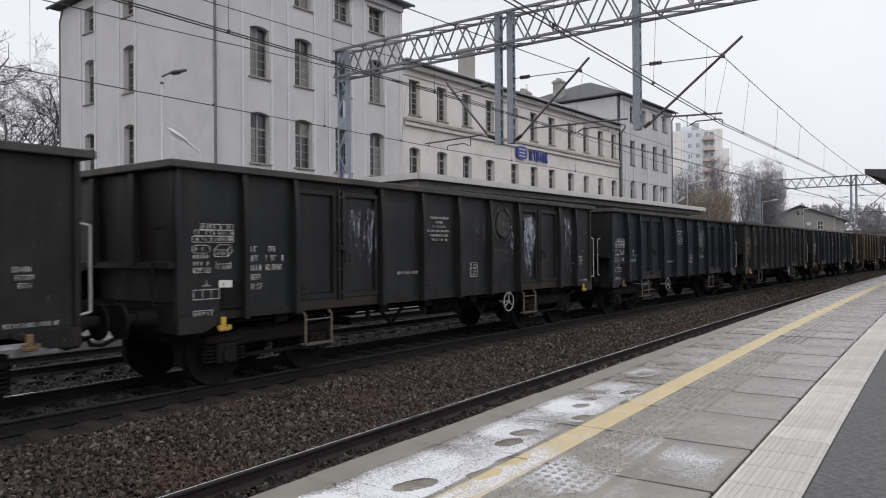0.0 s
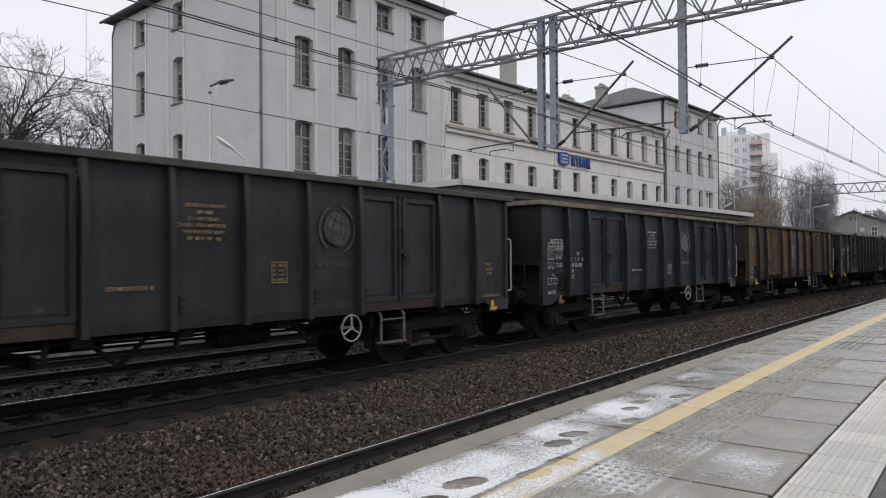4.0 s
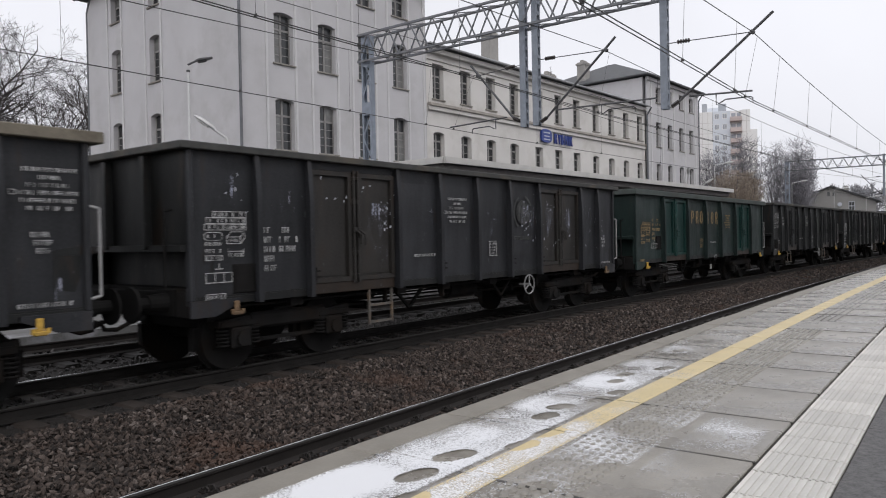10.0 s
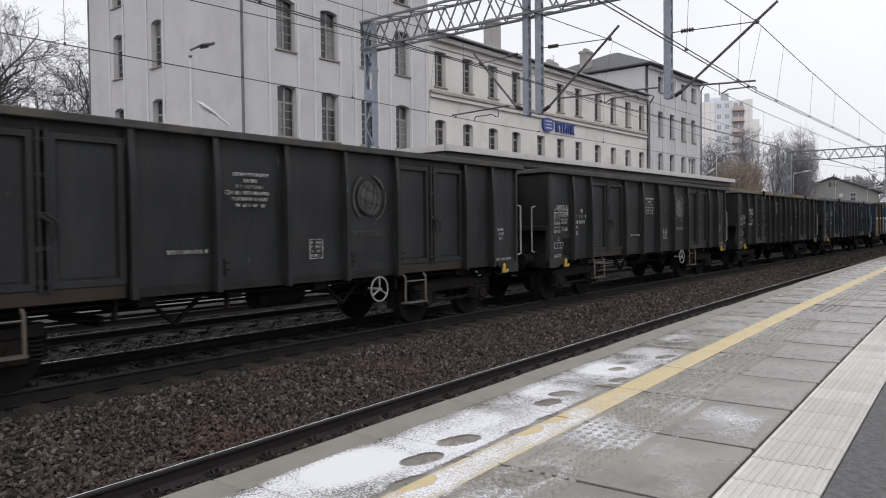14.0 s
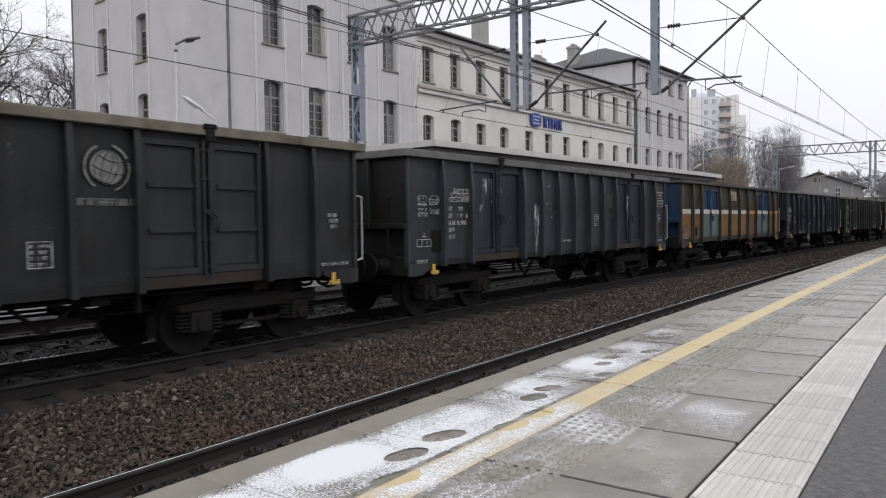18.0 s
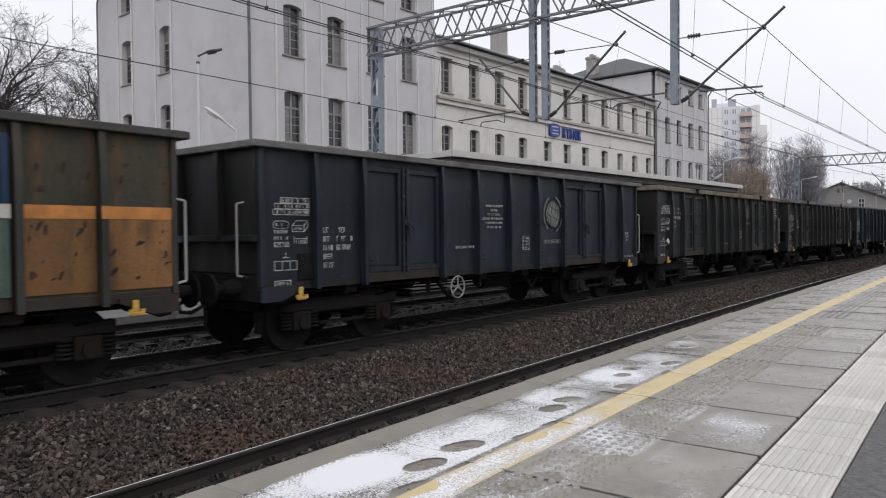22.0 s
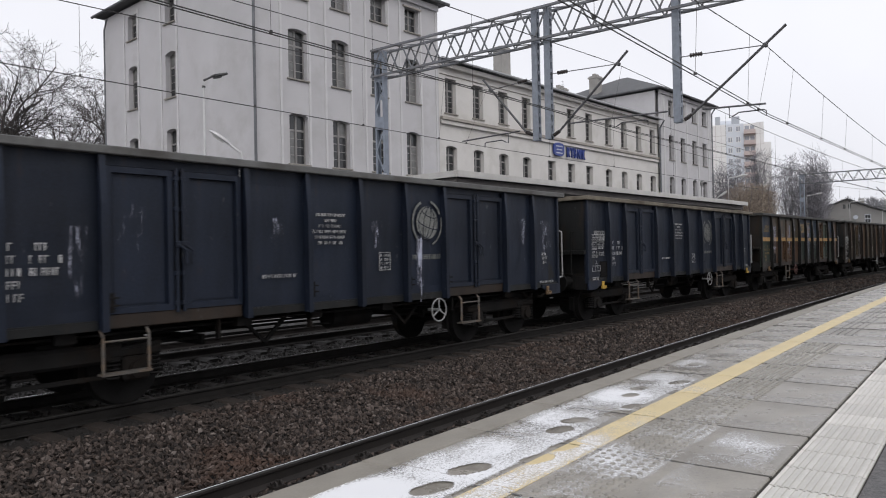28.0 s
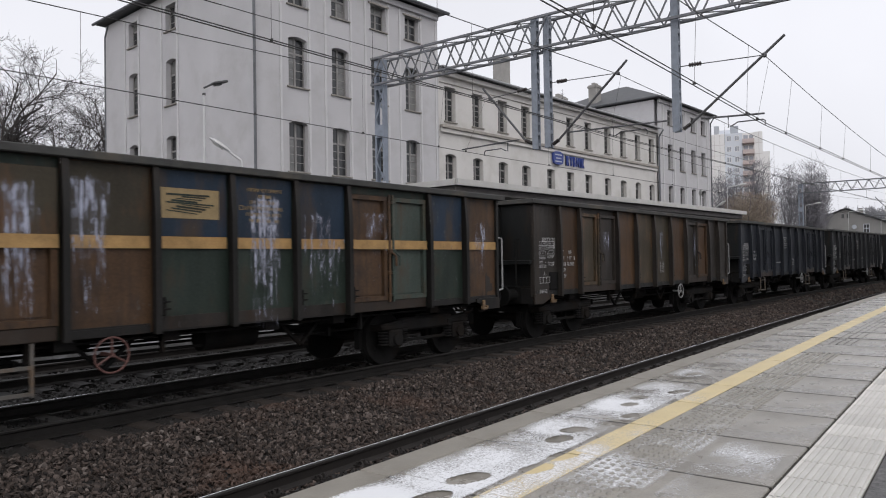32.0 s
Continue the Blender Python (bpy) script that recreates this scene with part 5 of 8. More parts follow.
def swan_lamp(x, y, z0, h, arm, label, rise=0.68):
    """Post bent over into an arm with a rounded lantern."""
    t = thing("street_lamp", label, "lamp", "yard lamps", m=Matrix.Translation((x, y, z0)))
    bm = bms()
    n = (arm[0] ** 2 + arm[1] ** 2) ** 0.5
    end = Vector((arm[0], arm[1], h + rise * n))
    tube(bm, [(0, 0, 0), (0, 0, h - 0.12), (arm[0] * 0.06, arm[1] * 0.06, h), end], 0.035, 8)
    part("pole", bm, M_POLE, t)
    d = Vector((arm[0], arm[1], rise * n)).normalized()
    m = Matrix.Translation(end) @ d.to_track_quat("X", "Z").to_matrix().to_4x4()
    bm = bms()
    for a, b, r in ((-0.1, 0.08, 0.05), (0.08, 0.3, 0.10), (0.3, 0.52, 0.12), (0.52, 0.66, 0.1)):
        nx = {0.08: 0.10, 0.3: 0.12, 0.52: 0.1, 0.66: 0.03}[b]
        p, q = ([bm.verts.new(m @ Vector((x, rr * 1.1 * math.cos(t), 0.02 + rr * (0.75 if math.sin(t) > 0 else 0.45) * math.sin(t)))) for t in [math.tau * k / 12 for k in range(12)]] for x, rr in ((a, r), (b, nx)))
        for k in range(12):
            bm.faces.new((p[k], p[(k + 1) % 12], q[(k + 1) % 12], q[k]))
        bm.faces.new(p[::-1])
        bm.faces.new(q)
    part("head", bm, M_POLE, t)
    bm = bms()
    box(bm, 0.1, 0.5, -0.085, 0.085, -0.07, -0.02, m, 0.03)
    part("lens", bm, M_LAMPGLASS, t)
    return t


x, y = polar(56.5, 26.0)
led_lamp(x, y, -0.03, 8.0, (0.72, -0.1), "tall white lamp column with a flat dark head")
x, y = polar(53.8, 24.0)
swan_lamp(x, y, -0.03, 5.17, (-0.36, 0.28), "curved grey lamp post with a rounded lantern")
for az, r, h, arm, rise in ((16.7, 62, 7.36, (0.25, -0.75), 0.12), (18.6, 60, 6.0, (-0.8, -0.3), 0.68), (11.56, 92, 7.5, (0.3, -0.95), 0.15), (8.92, 96, 6.75, (0.3, -0.9), 0.12), (7.0, 100, 5.85, (0.3, -0.9), 0.12), (17.9, 58, 5.3, (0.1, -0.55), 0.6)):
    x, y = polar(az, r)
    swan_lamp(x, y, -0.03, h, arm, "distant pale lamp post beside the tracks", rise)

# ---- the high block of flats ----
M_FLAT_PALE = mat("flats_pale", (0.74, 0.73, 0.72), rough=0.9, vary=0.06, scale=0.2, bump=0)
M_FLAT_BLUE = mat("flats_blue", (0.62, 0.65, 0.70), rough=0.9, vary=0.08, scale=0.2, bump=0)
M_FLAT_GREY = mat("flats_grey", (0.36, 0.38, 0.41), rough=0.9, vary=0.08, scale=0.2, bump=0)
M_FLAT_JOINT = mat("flats_joint", (0.50, 0.46, 0.45), rough=0.9, vary=0.1, bump=0)
M_FLAT_WIN = mat("flats_window", (0.30, 0.32, 0.36), rough=0.3, vary=0.3, scale=0.5, bump=0)
M_BALC = mat("balcony_front", (0.50, 0.42, 0.40), rough=0.9, vary=0.1, bump=0)
fx, fy = polar(16.0, 195)
flats = thing("apartment_building", "pale panel-built block of flats with balconies, far off in haze", "building", m=pose(fx, fy, 0, 0, 0, -74))
for a, b, z, y, mt in ((-6.7, -2.7, 32.6, 0.0, M_FLAT_PALE), (-2.7, 1.4, 32.6, 0.15, M_FLAT_BLUE), (1.4, 4.1, 32.6, 1.0, M_FLAT_PALE), (4.1, 6.0, 32.6, 0.0, M_FLAT_PALE), (6.0, 7.6, 27.6, 0.3, M_FLAT_PALE)):
    bm = bms()
    box(bm, a, b - 0.01, y, 12, -0.5, z)
    part("wall", bm, mt, flats)
for a, b, z, mt in ((-5.3, -4.1, 35.2, M_FLAT_GREY), (-1.4, 0.5, 34.9, M_FLAT_GREY), (-4.1, -1.4, 34.0, M_FLAT_BLUE)):
    bm = bms()
    box(bm, a, b - 0.01, 3, 7, 32.6, z)
    part("lift_house", bm, mt, flats)
bm = bms()
relief(bm, (0, 0.1, 0.55, 0.65, 1.1), (0.0, 0.1, 1.25, 1.35), lambda i, j: -0.06 if i in (0, 2) or j in (0, 2) else -0.02, 0.0)
FWIN = mesh_of("window_frame", bm, M_FLAT_PALE)
bm = bms()
box(bm, 0.1, 1.0, -0.045, -0.03, 0.1, 1.25)
FPANE = mesh_of("pane", bm, M_FLAT_WIN)
bm = bms()
box(bm, 0, 2.68, -1.1, 0.95, 0.0, 1.05, bevel=0.02)
FBAL = mesh_of("balcony", bm, M_BALC)
bm = bms()
box(bm, 0.25, 1.25, -0.04, -0.002, 0.0, 2.0)
box(bm, 1.5, 2.45, -0.04, -0.002, 0.8, 2.0)
FDOOR = mesh_of("balcony_door", bm, M_FLAT_WIN)
bm = bms()
box(bm, 0, 1.0, -0.02, -0.001, 0, 0.09)
FJOINT = mesh_of("panel_joint", bm, M_FLAT_JOINT)
for k in range(12):
    z = 1.3 + 2.67 * k
    for u in (-2.3, -0.45):
        win = piece("window", FWIN, flats, Matrix.Translation((u, 0.15, z)))
        piece("pane", FPANE, win)
    piece("balcony", FBAL, flats, Matrix.Translation((1.41, 0, z - 0.85)))
    piece("balcony_door", FDOOR, flats, Matrix.Translation((1.41, 1.0, z - 0.6)))
    for u, w, y in ((-6.7, 4.0, 0.0), (4.1, 1.9, 0.0), (6.0, 1.6, 0.3)):
        if z < 26 or u < 6:
            piece("panel_joint", FJOINT, flats, Matrix.Translation((u, y, z - 0.9)) @ Matrix.Diagonal((w, 1, 1, 1)))
for u in (-5.2, -3.9, 5.1):
    bm = bms()
    box(bm, u, u + 0.08, -0.021, -0.001, 0, 32.5)
    part("panel_joint", bm, M_FLAT_JOINT, flats)

# ---- the gabled house ----
hx, hy = polar(9.1, 106)
house = thing("house", "small grey gabled house with a dark pitched roof", "house", m=pose(hx, hy, 0, 0, 0, -79))
M_HOUSE = mat("house_render", (0.27, 0.264, 0.255), rough=0.9, vary=0.12, scale=0.8)
bm = bms()
pts = [(-5.0, -0.5), (5.0, -0.5), (5.0, 5.6), (0, 7.6), (-5.0, 5.6)]
a = [bm.verts.new((x, 0, z)) for x, z in pts]
b = [bm.verts.new((x, 12, z)) for x, z in pts]
bm.faces.new(a)
bm.faces.new(b[::-1])
for i in range(5):
    bm.faces.new((a[i], b[i], b[(i + 1) % 5], a[(i + 1) % 5]))
part("wall", bm, M_HOUSE, house)
for s in (-1, 1):
    bm = bms()
    q = [(0, 7.64), (s * 5.5, 5.44), (s * 5.5, 5.56), (0, 7.78)]
    a = [bm.verts.new((x, -0.45, z)) for x, z in q]
    b = [bm.verts.new((x, 12.45, z)) for x, z in q]
    bm.faces.new(a)
    bm.faces.new(b[::-1])
    for i in range(4):
        bm.faces.new((a[i], b[i], b[(i + 1) % 4], a[(i + 1) % 4]))
    part("roof", bm, M_ROOF, house)
bm = bms()
box(bm, 1.95, 2.65, -0.06, 0.02, 4.5, 5.65)
win = part("window", bm, M_SIGNWHITE, house)
for i in range(2):
    for j in range(2):
        bm = bms()
        box(bm, 2.02 + 0.30 * i, 2.27 + 0.30 * i, -0.08, -0.062, 4.58 + 0.54 * j, 5.02 + 0.54 * j)
        part("pane", bm, M_PANE, win)
for x in (-0.45, 0.15):
    bm = bms()
    box(bm, x, x + 0.3, -0.03, 0.02, 6.45, 7.0)
    part("attic_window", bm, M_PANE, house)
bm = bms()
disc(bm, (0.95, -0.12, 5.3), (0.2, 1, -0.2), 0.28, 0.06, 16)
part("dish", bm, M_SIGNWHITE, house)
bm = bms()
box(bm, 1.7, 2.2, 5, 5.6, 6.4, 7.95)
part("chimney", bm, M_CHIMNEY, house)
# low shed with a long roof beside it
sx, sy = polar(5.6, 118)
shed = thing("shed", "long low grey shed beyond the tracks", "building", m=pose(sx, sy, 0, 0, 0, -80))
bm = bms()
box(bm, -6, 12, 0, 8, -0.5, 4.2)
part("wall", bm, M_HOUSE, shed)
bm = bms()
box(bm, -6.4, 12.4, -0.5, 8.5, 4.21, 4.6)
part("roof", bm, M_ROOF, shed)

# ---- behind the wagons, left: an old building and a parked van ----
ox, oy = polar(67.5, 66)
old = thing("old_house", "low grey old house behind the bare trees", "house", m=pose(ox, oy, 0, 0, 0, -22))
bm = bms()
box(bm, -9, 7, 0, 9, -0.5, 5.2)
part("wall", bm, M_HOUSE, old)
bm = bms()
box(bm, -9.4, 7.4, -0.4, 9.4, 5.2, 5.6)
part("roof", bm, M_ROOF, old)
bm = bms()
box(bm, 2.0, 4.0, 2, 4, 5.6, 7.0)
part("chimney", bm, M_CHIMNEY, old)
for u in (-6.5, -3.5, -0.5, 2.5, 5.0):
    for z in (1.2,):
        bm = bms()
        box(bm, u, u + 1.1, -0.05, 0.02, z, z + 1.9)
        part("window", bm, M_PANE, old)

M_VAN = mat("van_white", (0.72, 0.73, 0.74), rough=0.3, vary=0.03, bump=0)
M_TYRE = mat("tyre_black", (0.015, 0.015, 0.016), rough=0.85, vary=0.2)
vx, vy = polar(67.6, 47)
van = thing("van", "white delivery van parked behind the tracks", "van", m=pose(vx, vy, -0.03, 0, 0, -18))
bm = bms()
pr = [(-2.6, 0.35), (2.5, 0.35), (2.6, 0.9), (2.45, 1.15), (1.75, 1.3), (1.1, 2.1), (0.8, 2.25), (-2.5, 2.25), (-2.62, 2.0)]
a = [bm.verts.new((x, -0.95, z)) for x, z in pr]
b = [bm.verts.new((x, 0.95, z)) for x, z in pr]
bm.faces.new(a)
bm.faces.new(b[::-1])
for i in range(len(pr)):
    bm.faces.new((a[i], b[i], b[(i + 1) % len(pr)], a[(i + 1) % len(pr)]))
bmesh.ops.bevel(bm, geom=bm.edges[:], offset=0.06, segments=2, affect="EDGES", clamp_overlap=True)
part("body", bm, M_VAN, van)
for x in (-1.75, 1.7):
    for y in (-0.88, 0.88):
        bm = bms()
        disc(bm, (x, y, 0.34), (0, 1, 0), 0.34, 0.22, 20)
        wh = part("wheel", bm, M_TYRE, van)
        bm = bms()
        disc(bm, (x, y * 1.12, 0.34), (0, 1, 0), 0.19, 0.06, 14)
        part("rim", bm, M_POLE, wh)
bm = bms()
box(bm, 1.0, 1.6, -0.965, -0.952, 1.35, 1.95)
part("side_window", bm, M_PANE, van)
bm = bms()
row_of = [(-1.9 + 0.2 * i, -1.78 + 0.2 * i) for i in range(7)]
for x0, x1 in row_of:
    box(bm, x0, x1, -0.966, -0.953, 1.55, 1.72)
part("lettering", bm, M_SIGN, van)["kind"] = "stuff"

# ---- the freight train: four-axle open wagons ----
WL, HALF, TOP, SILL = 12.8, 1.42, 3.12, 1.0
PT = 3.03                      # top of the sheets and posts, under the rim
POSTS_A = (1.06, 2.02, 4.02, 5.2, 6.4, 7.6, 8.82, 10.84, 11.78)
POSTS_A2 = (1.16, 2.24, 4.22, 5.3, 6.4, 7.5, 8.56, 10.56, 11.64)
POSTS_C = (1.97, 3.98, 5.71, 7.30, 8.97, 10.92)
POSTS_D = (1.0, 2.02, 4.06, 5.18, 6.32, 7.44, 8.58, 10.68, 11.74)
POSTS_E = (1.0, 1.90, 3.92, 5.18, 6.44, 7.62, 8.86, 10.90, 11.82)
POSTS_B = (1.0, 1.93, 3.95, 4.78, 5.6, 6.42, 7.26, 8.08, 8.9, 10.9, 11.82)


# kinds of wagon: posts along the side, which bays hold doors, cross bars on a door leaf
KINDS = {"A": (POSTS_A, (2, 7), 0), "A2": (POSTS_A2, (2, 7), 0), "B": (POSTS_B, (2, 9), 2), "B2": (POSTS_B, (2, 9), 0), "C": (POSTS_C, (1, 5), 0), "D": (POSTS_D, (2, 7), 0), "E": (POSTS_E, (2, 7), 0)}
def paint(name, base, rust=(0.030, 0.018, 0.011), amount=0.25, rough=0.62, vary=0.48, scuff=(0.085, 0.088, 0.092)):
    return mat(name, base, rough=rough, vary=vary, scale=2.4, fine=30, bump=0.2, dirt=rust, dirt_amount=amount,
               dirt_scale=2.6, spec=0.28, streak=0.3, island=0.35, wet=0.42, scuff=scuff, scuff_at=0.635)


P_BLACKGREEN = paint("paint_black_green", (0.0132, 0.0147, 0.0155))
P_NEARBLACK = paint("paint_near_black", (0.0115, 0.0122, 0.0122))
P_NAVY = paint("paint_navy", (0.0175, 0.0205, 0.0275), amount=0.15)
P_NAVYDARK = paint("paint_dark_navy", (0.0094, 0.0130, 0.0210), amount=0.15)
P_NAVY2 = paint("paint_deep_navy", (0.0128, 0.0175, 0.0260), amount=0.15)
P_GREY = paint("paint_dark_grey", (0.0215, 0.0225, 0.0255), amount=0.2)
P_BROWN = paint("paint_grey_brown", (0.026, 0.022, 0.019), amount=0.35)
P_BROWNDIM = paint("paint_brown_grey", (0.0245, 0.0225, 0.0205), amount=0.3)
P_SLATE = paint("paint_slate_navy", (0.0150, 0.0185, 0.0245), amount=0.15)
P_BLUEGREY = paint("paint_blue_grey", (0.0285, 0.0330, 0.0395), amount=0.15)
P_ORANGE = paint("paint_faded_orange", (0.185, 0.092, 0.034), rust=(0.040, 0.026, 0.016), amount=0.36, vary=0.4)
P_TAN = paint("paint_rusty_tan", (0.118, 0.073, 0.035), rust=(0.034, 0.026, 0.020), amount=0.42, vary=0.5)
P_TAN2 = paint("paint_dull_tan", (0.098, 0.066, 0.036), rust=(0.030, 0.024, 0.019), amount=0.5, vary=0.5)
P_DUST = paint("paint_dusty_grey", (0.056, 0.053, 0.047), rust=(0.10, 0.06, 0.03), amount=0.35)
P_OCHRE = paint("paint_ochre_brown", (0.055, 0.043, 0.028), rust=(0.12, 0.058, 0.024), amount=0.4, vary=0.35)
P_OLIVE = paint("paint_olive_brown", (0.040, 0.033, 0.021), rust=(0.085, 0.042, 0.018), amount=0.35, vary=0.35)
P_GREEN = paint("paint_dark_green", (0.0115, 0.0210, 0.0195), amount=0.10)
P_GREEN2 = paint("paint_leaf_green", (0.0060, 0.0330, 0.0285), amount=0.08)
P_BLUE = paint("paint_blue", (0.017, 0.042, 0.088), amount=0.25)
P_KHAKI = paint("paint_khaki", (0.046, 0.042, 0.028), rust=(0.105, 0.052, 0.020), amount=0.4, vary=0.35)
P_GREYOLIVE = paint("paint_grey_olive", (0.036, 0.037, 0.032), rust=(0.06, 0.034, 0.018), amount=0.35, vary=0.35)
P_BLUEDIM = paint("paint_dull_blue", (0.0125, 0.024, 0.042), rust=(0.045, 0.03, 0.02), amount=0.4, vary=0.35)
P_NAVY3 = paint("paint_blue_navy", (0.0090, 0.0135, 0.0250), amount=0.15)
P_STEEL = paint("paint_steel_grey", (0.0190, 0.0205, 0.0212), amount=0.2)
P_SAGE = paint("paint_sage", (0.066, 0.098, 0.080), amount=0.35)
P_SAGE2 = paint("paint_pale_sage", (0.085, 0.115, 0.092), amount=0.3)
P_SILL = paint("paint_sill_rusty", (0.026, 0.020, 0.016), amount=0.4)
P_OLDGREEN = paint("paint_old_green", (0.021, 0.032, 0.025), rust=(0.045, 0.03, 0.018), amount=0.35)
P_RUST = paint("paint_rusty", (0.074, 0.041, 0.021), rust=(0.022, 0.016, 0.013), amount=0.52, vary=0.5)
P_GRIME = paint("paint_grimy_brown", (0.0135, 0.0125, 0.0115), amount=0.25)
P_PALEGREEN = paint("paint_pale_green", (0.050, 0.066, 0.056), rust=(0.06, 0.03, 0.014), amount=0.4, vary=0.45)


def splash_mat(name, cut):
    """Runs of bluish white paint: solid where it hit, broken into drips and specks towards the edges."""
    m = bpy.data.materials.new(name)
    m.use_nodes = True
    N, L = m.node_tree.nodes, m.node_tree.links
    b = N["Principled BSDF"]
    b.inputs["Roughness"].default_value = 0.6
    tc, oi = N.new("ShaderNodeTexCoord"), N.new("ShaderNodeObjectInfo")

    def math_node(op, a, c):
        n = N.new("ShaderNodeMath")
        n.operation = op
        for k, v in enumerate((a, c)):
            if isinstance(v, (int, float)):
                n.inputs[k].default_value = v
            else:
                L.new(v, n.inputs[k])
        return n.outputs[0]

    def noise_node(scale, size, detail, rough):
        ofs = N.new("ShaderNodeVectorMath")
        ofs.operation = "MULTIPLY_ADD"
        ofs.inputs[1].default_value = (31.0, 17.0, 23.0)
        L.new(oi.outputs["Random"], ofs.inputs[0])
        L.new(tc.outputs["Object"], ofs.inputs[2])
        mp = N.new("ShaderNodeMapping")
        mp.inputs["Scale"].default_value = scale
        L.new(ofs.outputs["Vector"], mp.inputs["Vector"])
        n = N.new("ShaderNodeTexNoise")
        n.inputs["Scale"].default_value, n.inputs["Detail"].default_value, n.inputs["Roughness"].default_value = size, detail, rough
        L.new(mp.outputs["Vector"], n.inputs["Vector"])
        return n.outputs["Fac"]
    runs = noise_node((1, 1, 0.045), 34.0, 4, 0.75)
    blots = noise_node((1, 1, 0.35), 9.0, 9, 0.75)
    sep = N.new("ShaderNodeSeparateXYZ")
    L.new(tc.outputs["Generated"], sep.inputs[0])
    across = math_node("ABSOLUTE", math_node("SUBTRACT", sep.outputs["X"], 0.5), 0.0)
    side = math_node("MULTIPLY", math_node("POWER", math_node("MULTIPLY", across, 2.0), 3.0), -0.24)
    upper = N.new("ShaderNodeMapRange")
    upper.inputs["From Min"].default_value, upper.inputs["From Max"].default_value = 0.0, 0.7
    upper.inputs["To Min"].default_value, upper.inputs["To Max"].default_value = -0.11, 0.03
    L.new(sep.outputs["Z"], upper.inputs["Value"])
    lip = N.new("ShaderNodeMapRange")
    lip.inputs["From Min"].default_value, lip.inputs["From Max"].default_value = 0.88, 1.0
    lip.inputs["To Min"].default_value, lip.inputs["To Max"].default_value = 0.0, -0.40
    L.new(sep.outputs["Z"], lip.inputs["Value"])
    v = math_node("ADD", math_node("MULTIPLY", runs, 0.80), math_node("MULTIPLY", blots, 0.70))
    v = math_node("ADD", math_node("ADD", v, side), math_node("ADD", upper.outputs["Result"], lip.outputs["Result"]))
    r = N.new("ShaderNodeMapRange")
    r.inputs["From Min"].default_value, r.inputs["From Max"].default_value = cut, cut + 0.15
    r.inputs["To Max"].default_value = 0.85
    L.new(v, r.inputs["Value"])
    cr = N.new("ShaderNodeValToRGB")
    cr.color_ramp.elements[0].position, cr.color_ramp.elements[0].color = 0.35, (0.20, 0.20, 0.24, 1)
    cr.color_ramp.elements[1].position, cr.color_ramp.elements[1].color = 0.72, (0.50, 0.53, 0.66, 1)
    L.new(blots, cr.inputs["Fac"])
    L.new(cr.outputs["Color"], b.inputs["Base Color"])
    tr, mx = N.new("ShaderNodeBsdfTransparent"), N.new("ShaderNodeMixShader")
    L.new(r.outputs["Result"], mx.inputs["Fac"])
    L.new(tr.outputs[0], mx.inputs[1])
    L.new(b.outputs[0], mx.inputs[2])
    L.new(mx.outputs[0], N["Material Output"].inputs["Surface"])
    return m


M_SPLASH = [splash_mat("splashed_thick", 0.69), splash_mat("splashed_thin", 0.77), splash_mat("splashed_specks", 0.85)]
M_UNDER = mat("underframe_black", (0.0135, 0.0130, 0.0128), rough=0.8, vary=0.4, bump=0.2, dirt=(0.02, 0.014, 0.010), dirt_amount=0.25, spec=0.08)
M_BUFFER = mat("buffer_steel", (0.010, 0.0098, 0.0095), rough=0.7, spec=0.1, vary=0.4)
M_RIM_PALE = mat("rim_weathered", (0.15, 0.132, 0.102), rough=0.8, vary=0.35, scale=4, dirt=(0.06, 0.045, 0.03), dirt_amount=0.45)
M_RIM_GREEN = mat("rim_green", (0.048, 0.060, 0.056), rough=0.75, vary=0.3, scale=4, dirt=(0.035, 0.036, 0.032), dirt_amount=0.4)
M_RIM_RUSTY = mat("rim_rusty", (0.085, 0.062, 0.042), rough=0.8, vary=0.35, scale=4, dirt=(0.035, 0.026, 0.02), dirt_amount=0.45)
M_RIM_GREY = mat("rim_grey", (0.11, 0.11, 0.108), rough=0.75, vary=0.3, scale=4, dirt=(0.05, 0.045, 0.04), dirt_amount=0.4)
M_RIM_DARK = mat("rim_dark", (0.04, 0.04, 0.038), rough=0.75, vary=0.4, scale=4, dirt=(0.085, 0.072, 0.055), dirt_amount=0.35)
M_WHITE = mat("stencil_white", (0.40, 0.40, 0.40), rough=0.7, vary=0.5, scale=14, bump=0, dirt=(0.06, 0.06, 0.06), dirt_amount=0.45, dirt_scale=9)
M_LOGO = mat("faded_logo_grey", (0.165, 0.17, 0.16), rough=0.7, vary=0.35, scale=9, bump=0, dirt=(0.06, 0.062, 0.06), dirt_amount=0.35, dirt_scale=6)
M_LOGODIM = mat("worn_logo_grey", (0.060, 0.062, 0.060), rough=0.7, vary=0.4, scale=9, bump=0, dirt=(0.028, 0.029, 0.028), dirt_amount=0.6, dirt_scale=5)
M_STENCIL_YEL = mat("stencil_yellow", (0.22, 0.155, 0.075), rough=0.7, vary=0.35, scale=10, bump=0)
M_STRIPE_WHITE = mat("stripe_white", (0.44, 0.42, 0.39), rough=0.7, vary=0.3, scale=6, dirt=(0.3, 0.14, 0.05), dirt_amount=0.2)
M_STRIPE_ORANGE = mat("stripe_orange", (0.42, 0.17, 0.04), rough=0.7, vary=0.3, scale=6)
M_STRIPE_YEL = mat("stripe_yellow", (0.33, 0.20, 0.075), rough=0.7, vary=0.3, scale=6, dirt=(0.27, 0.15, 0.06), dirt_amount=0.25)
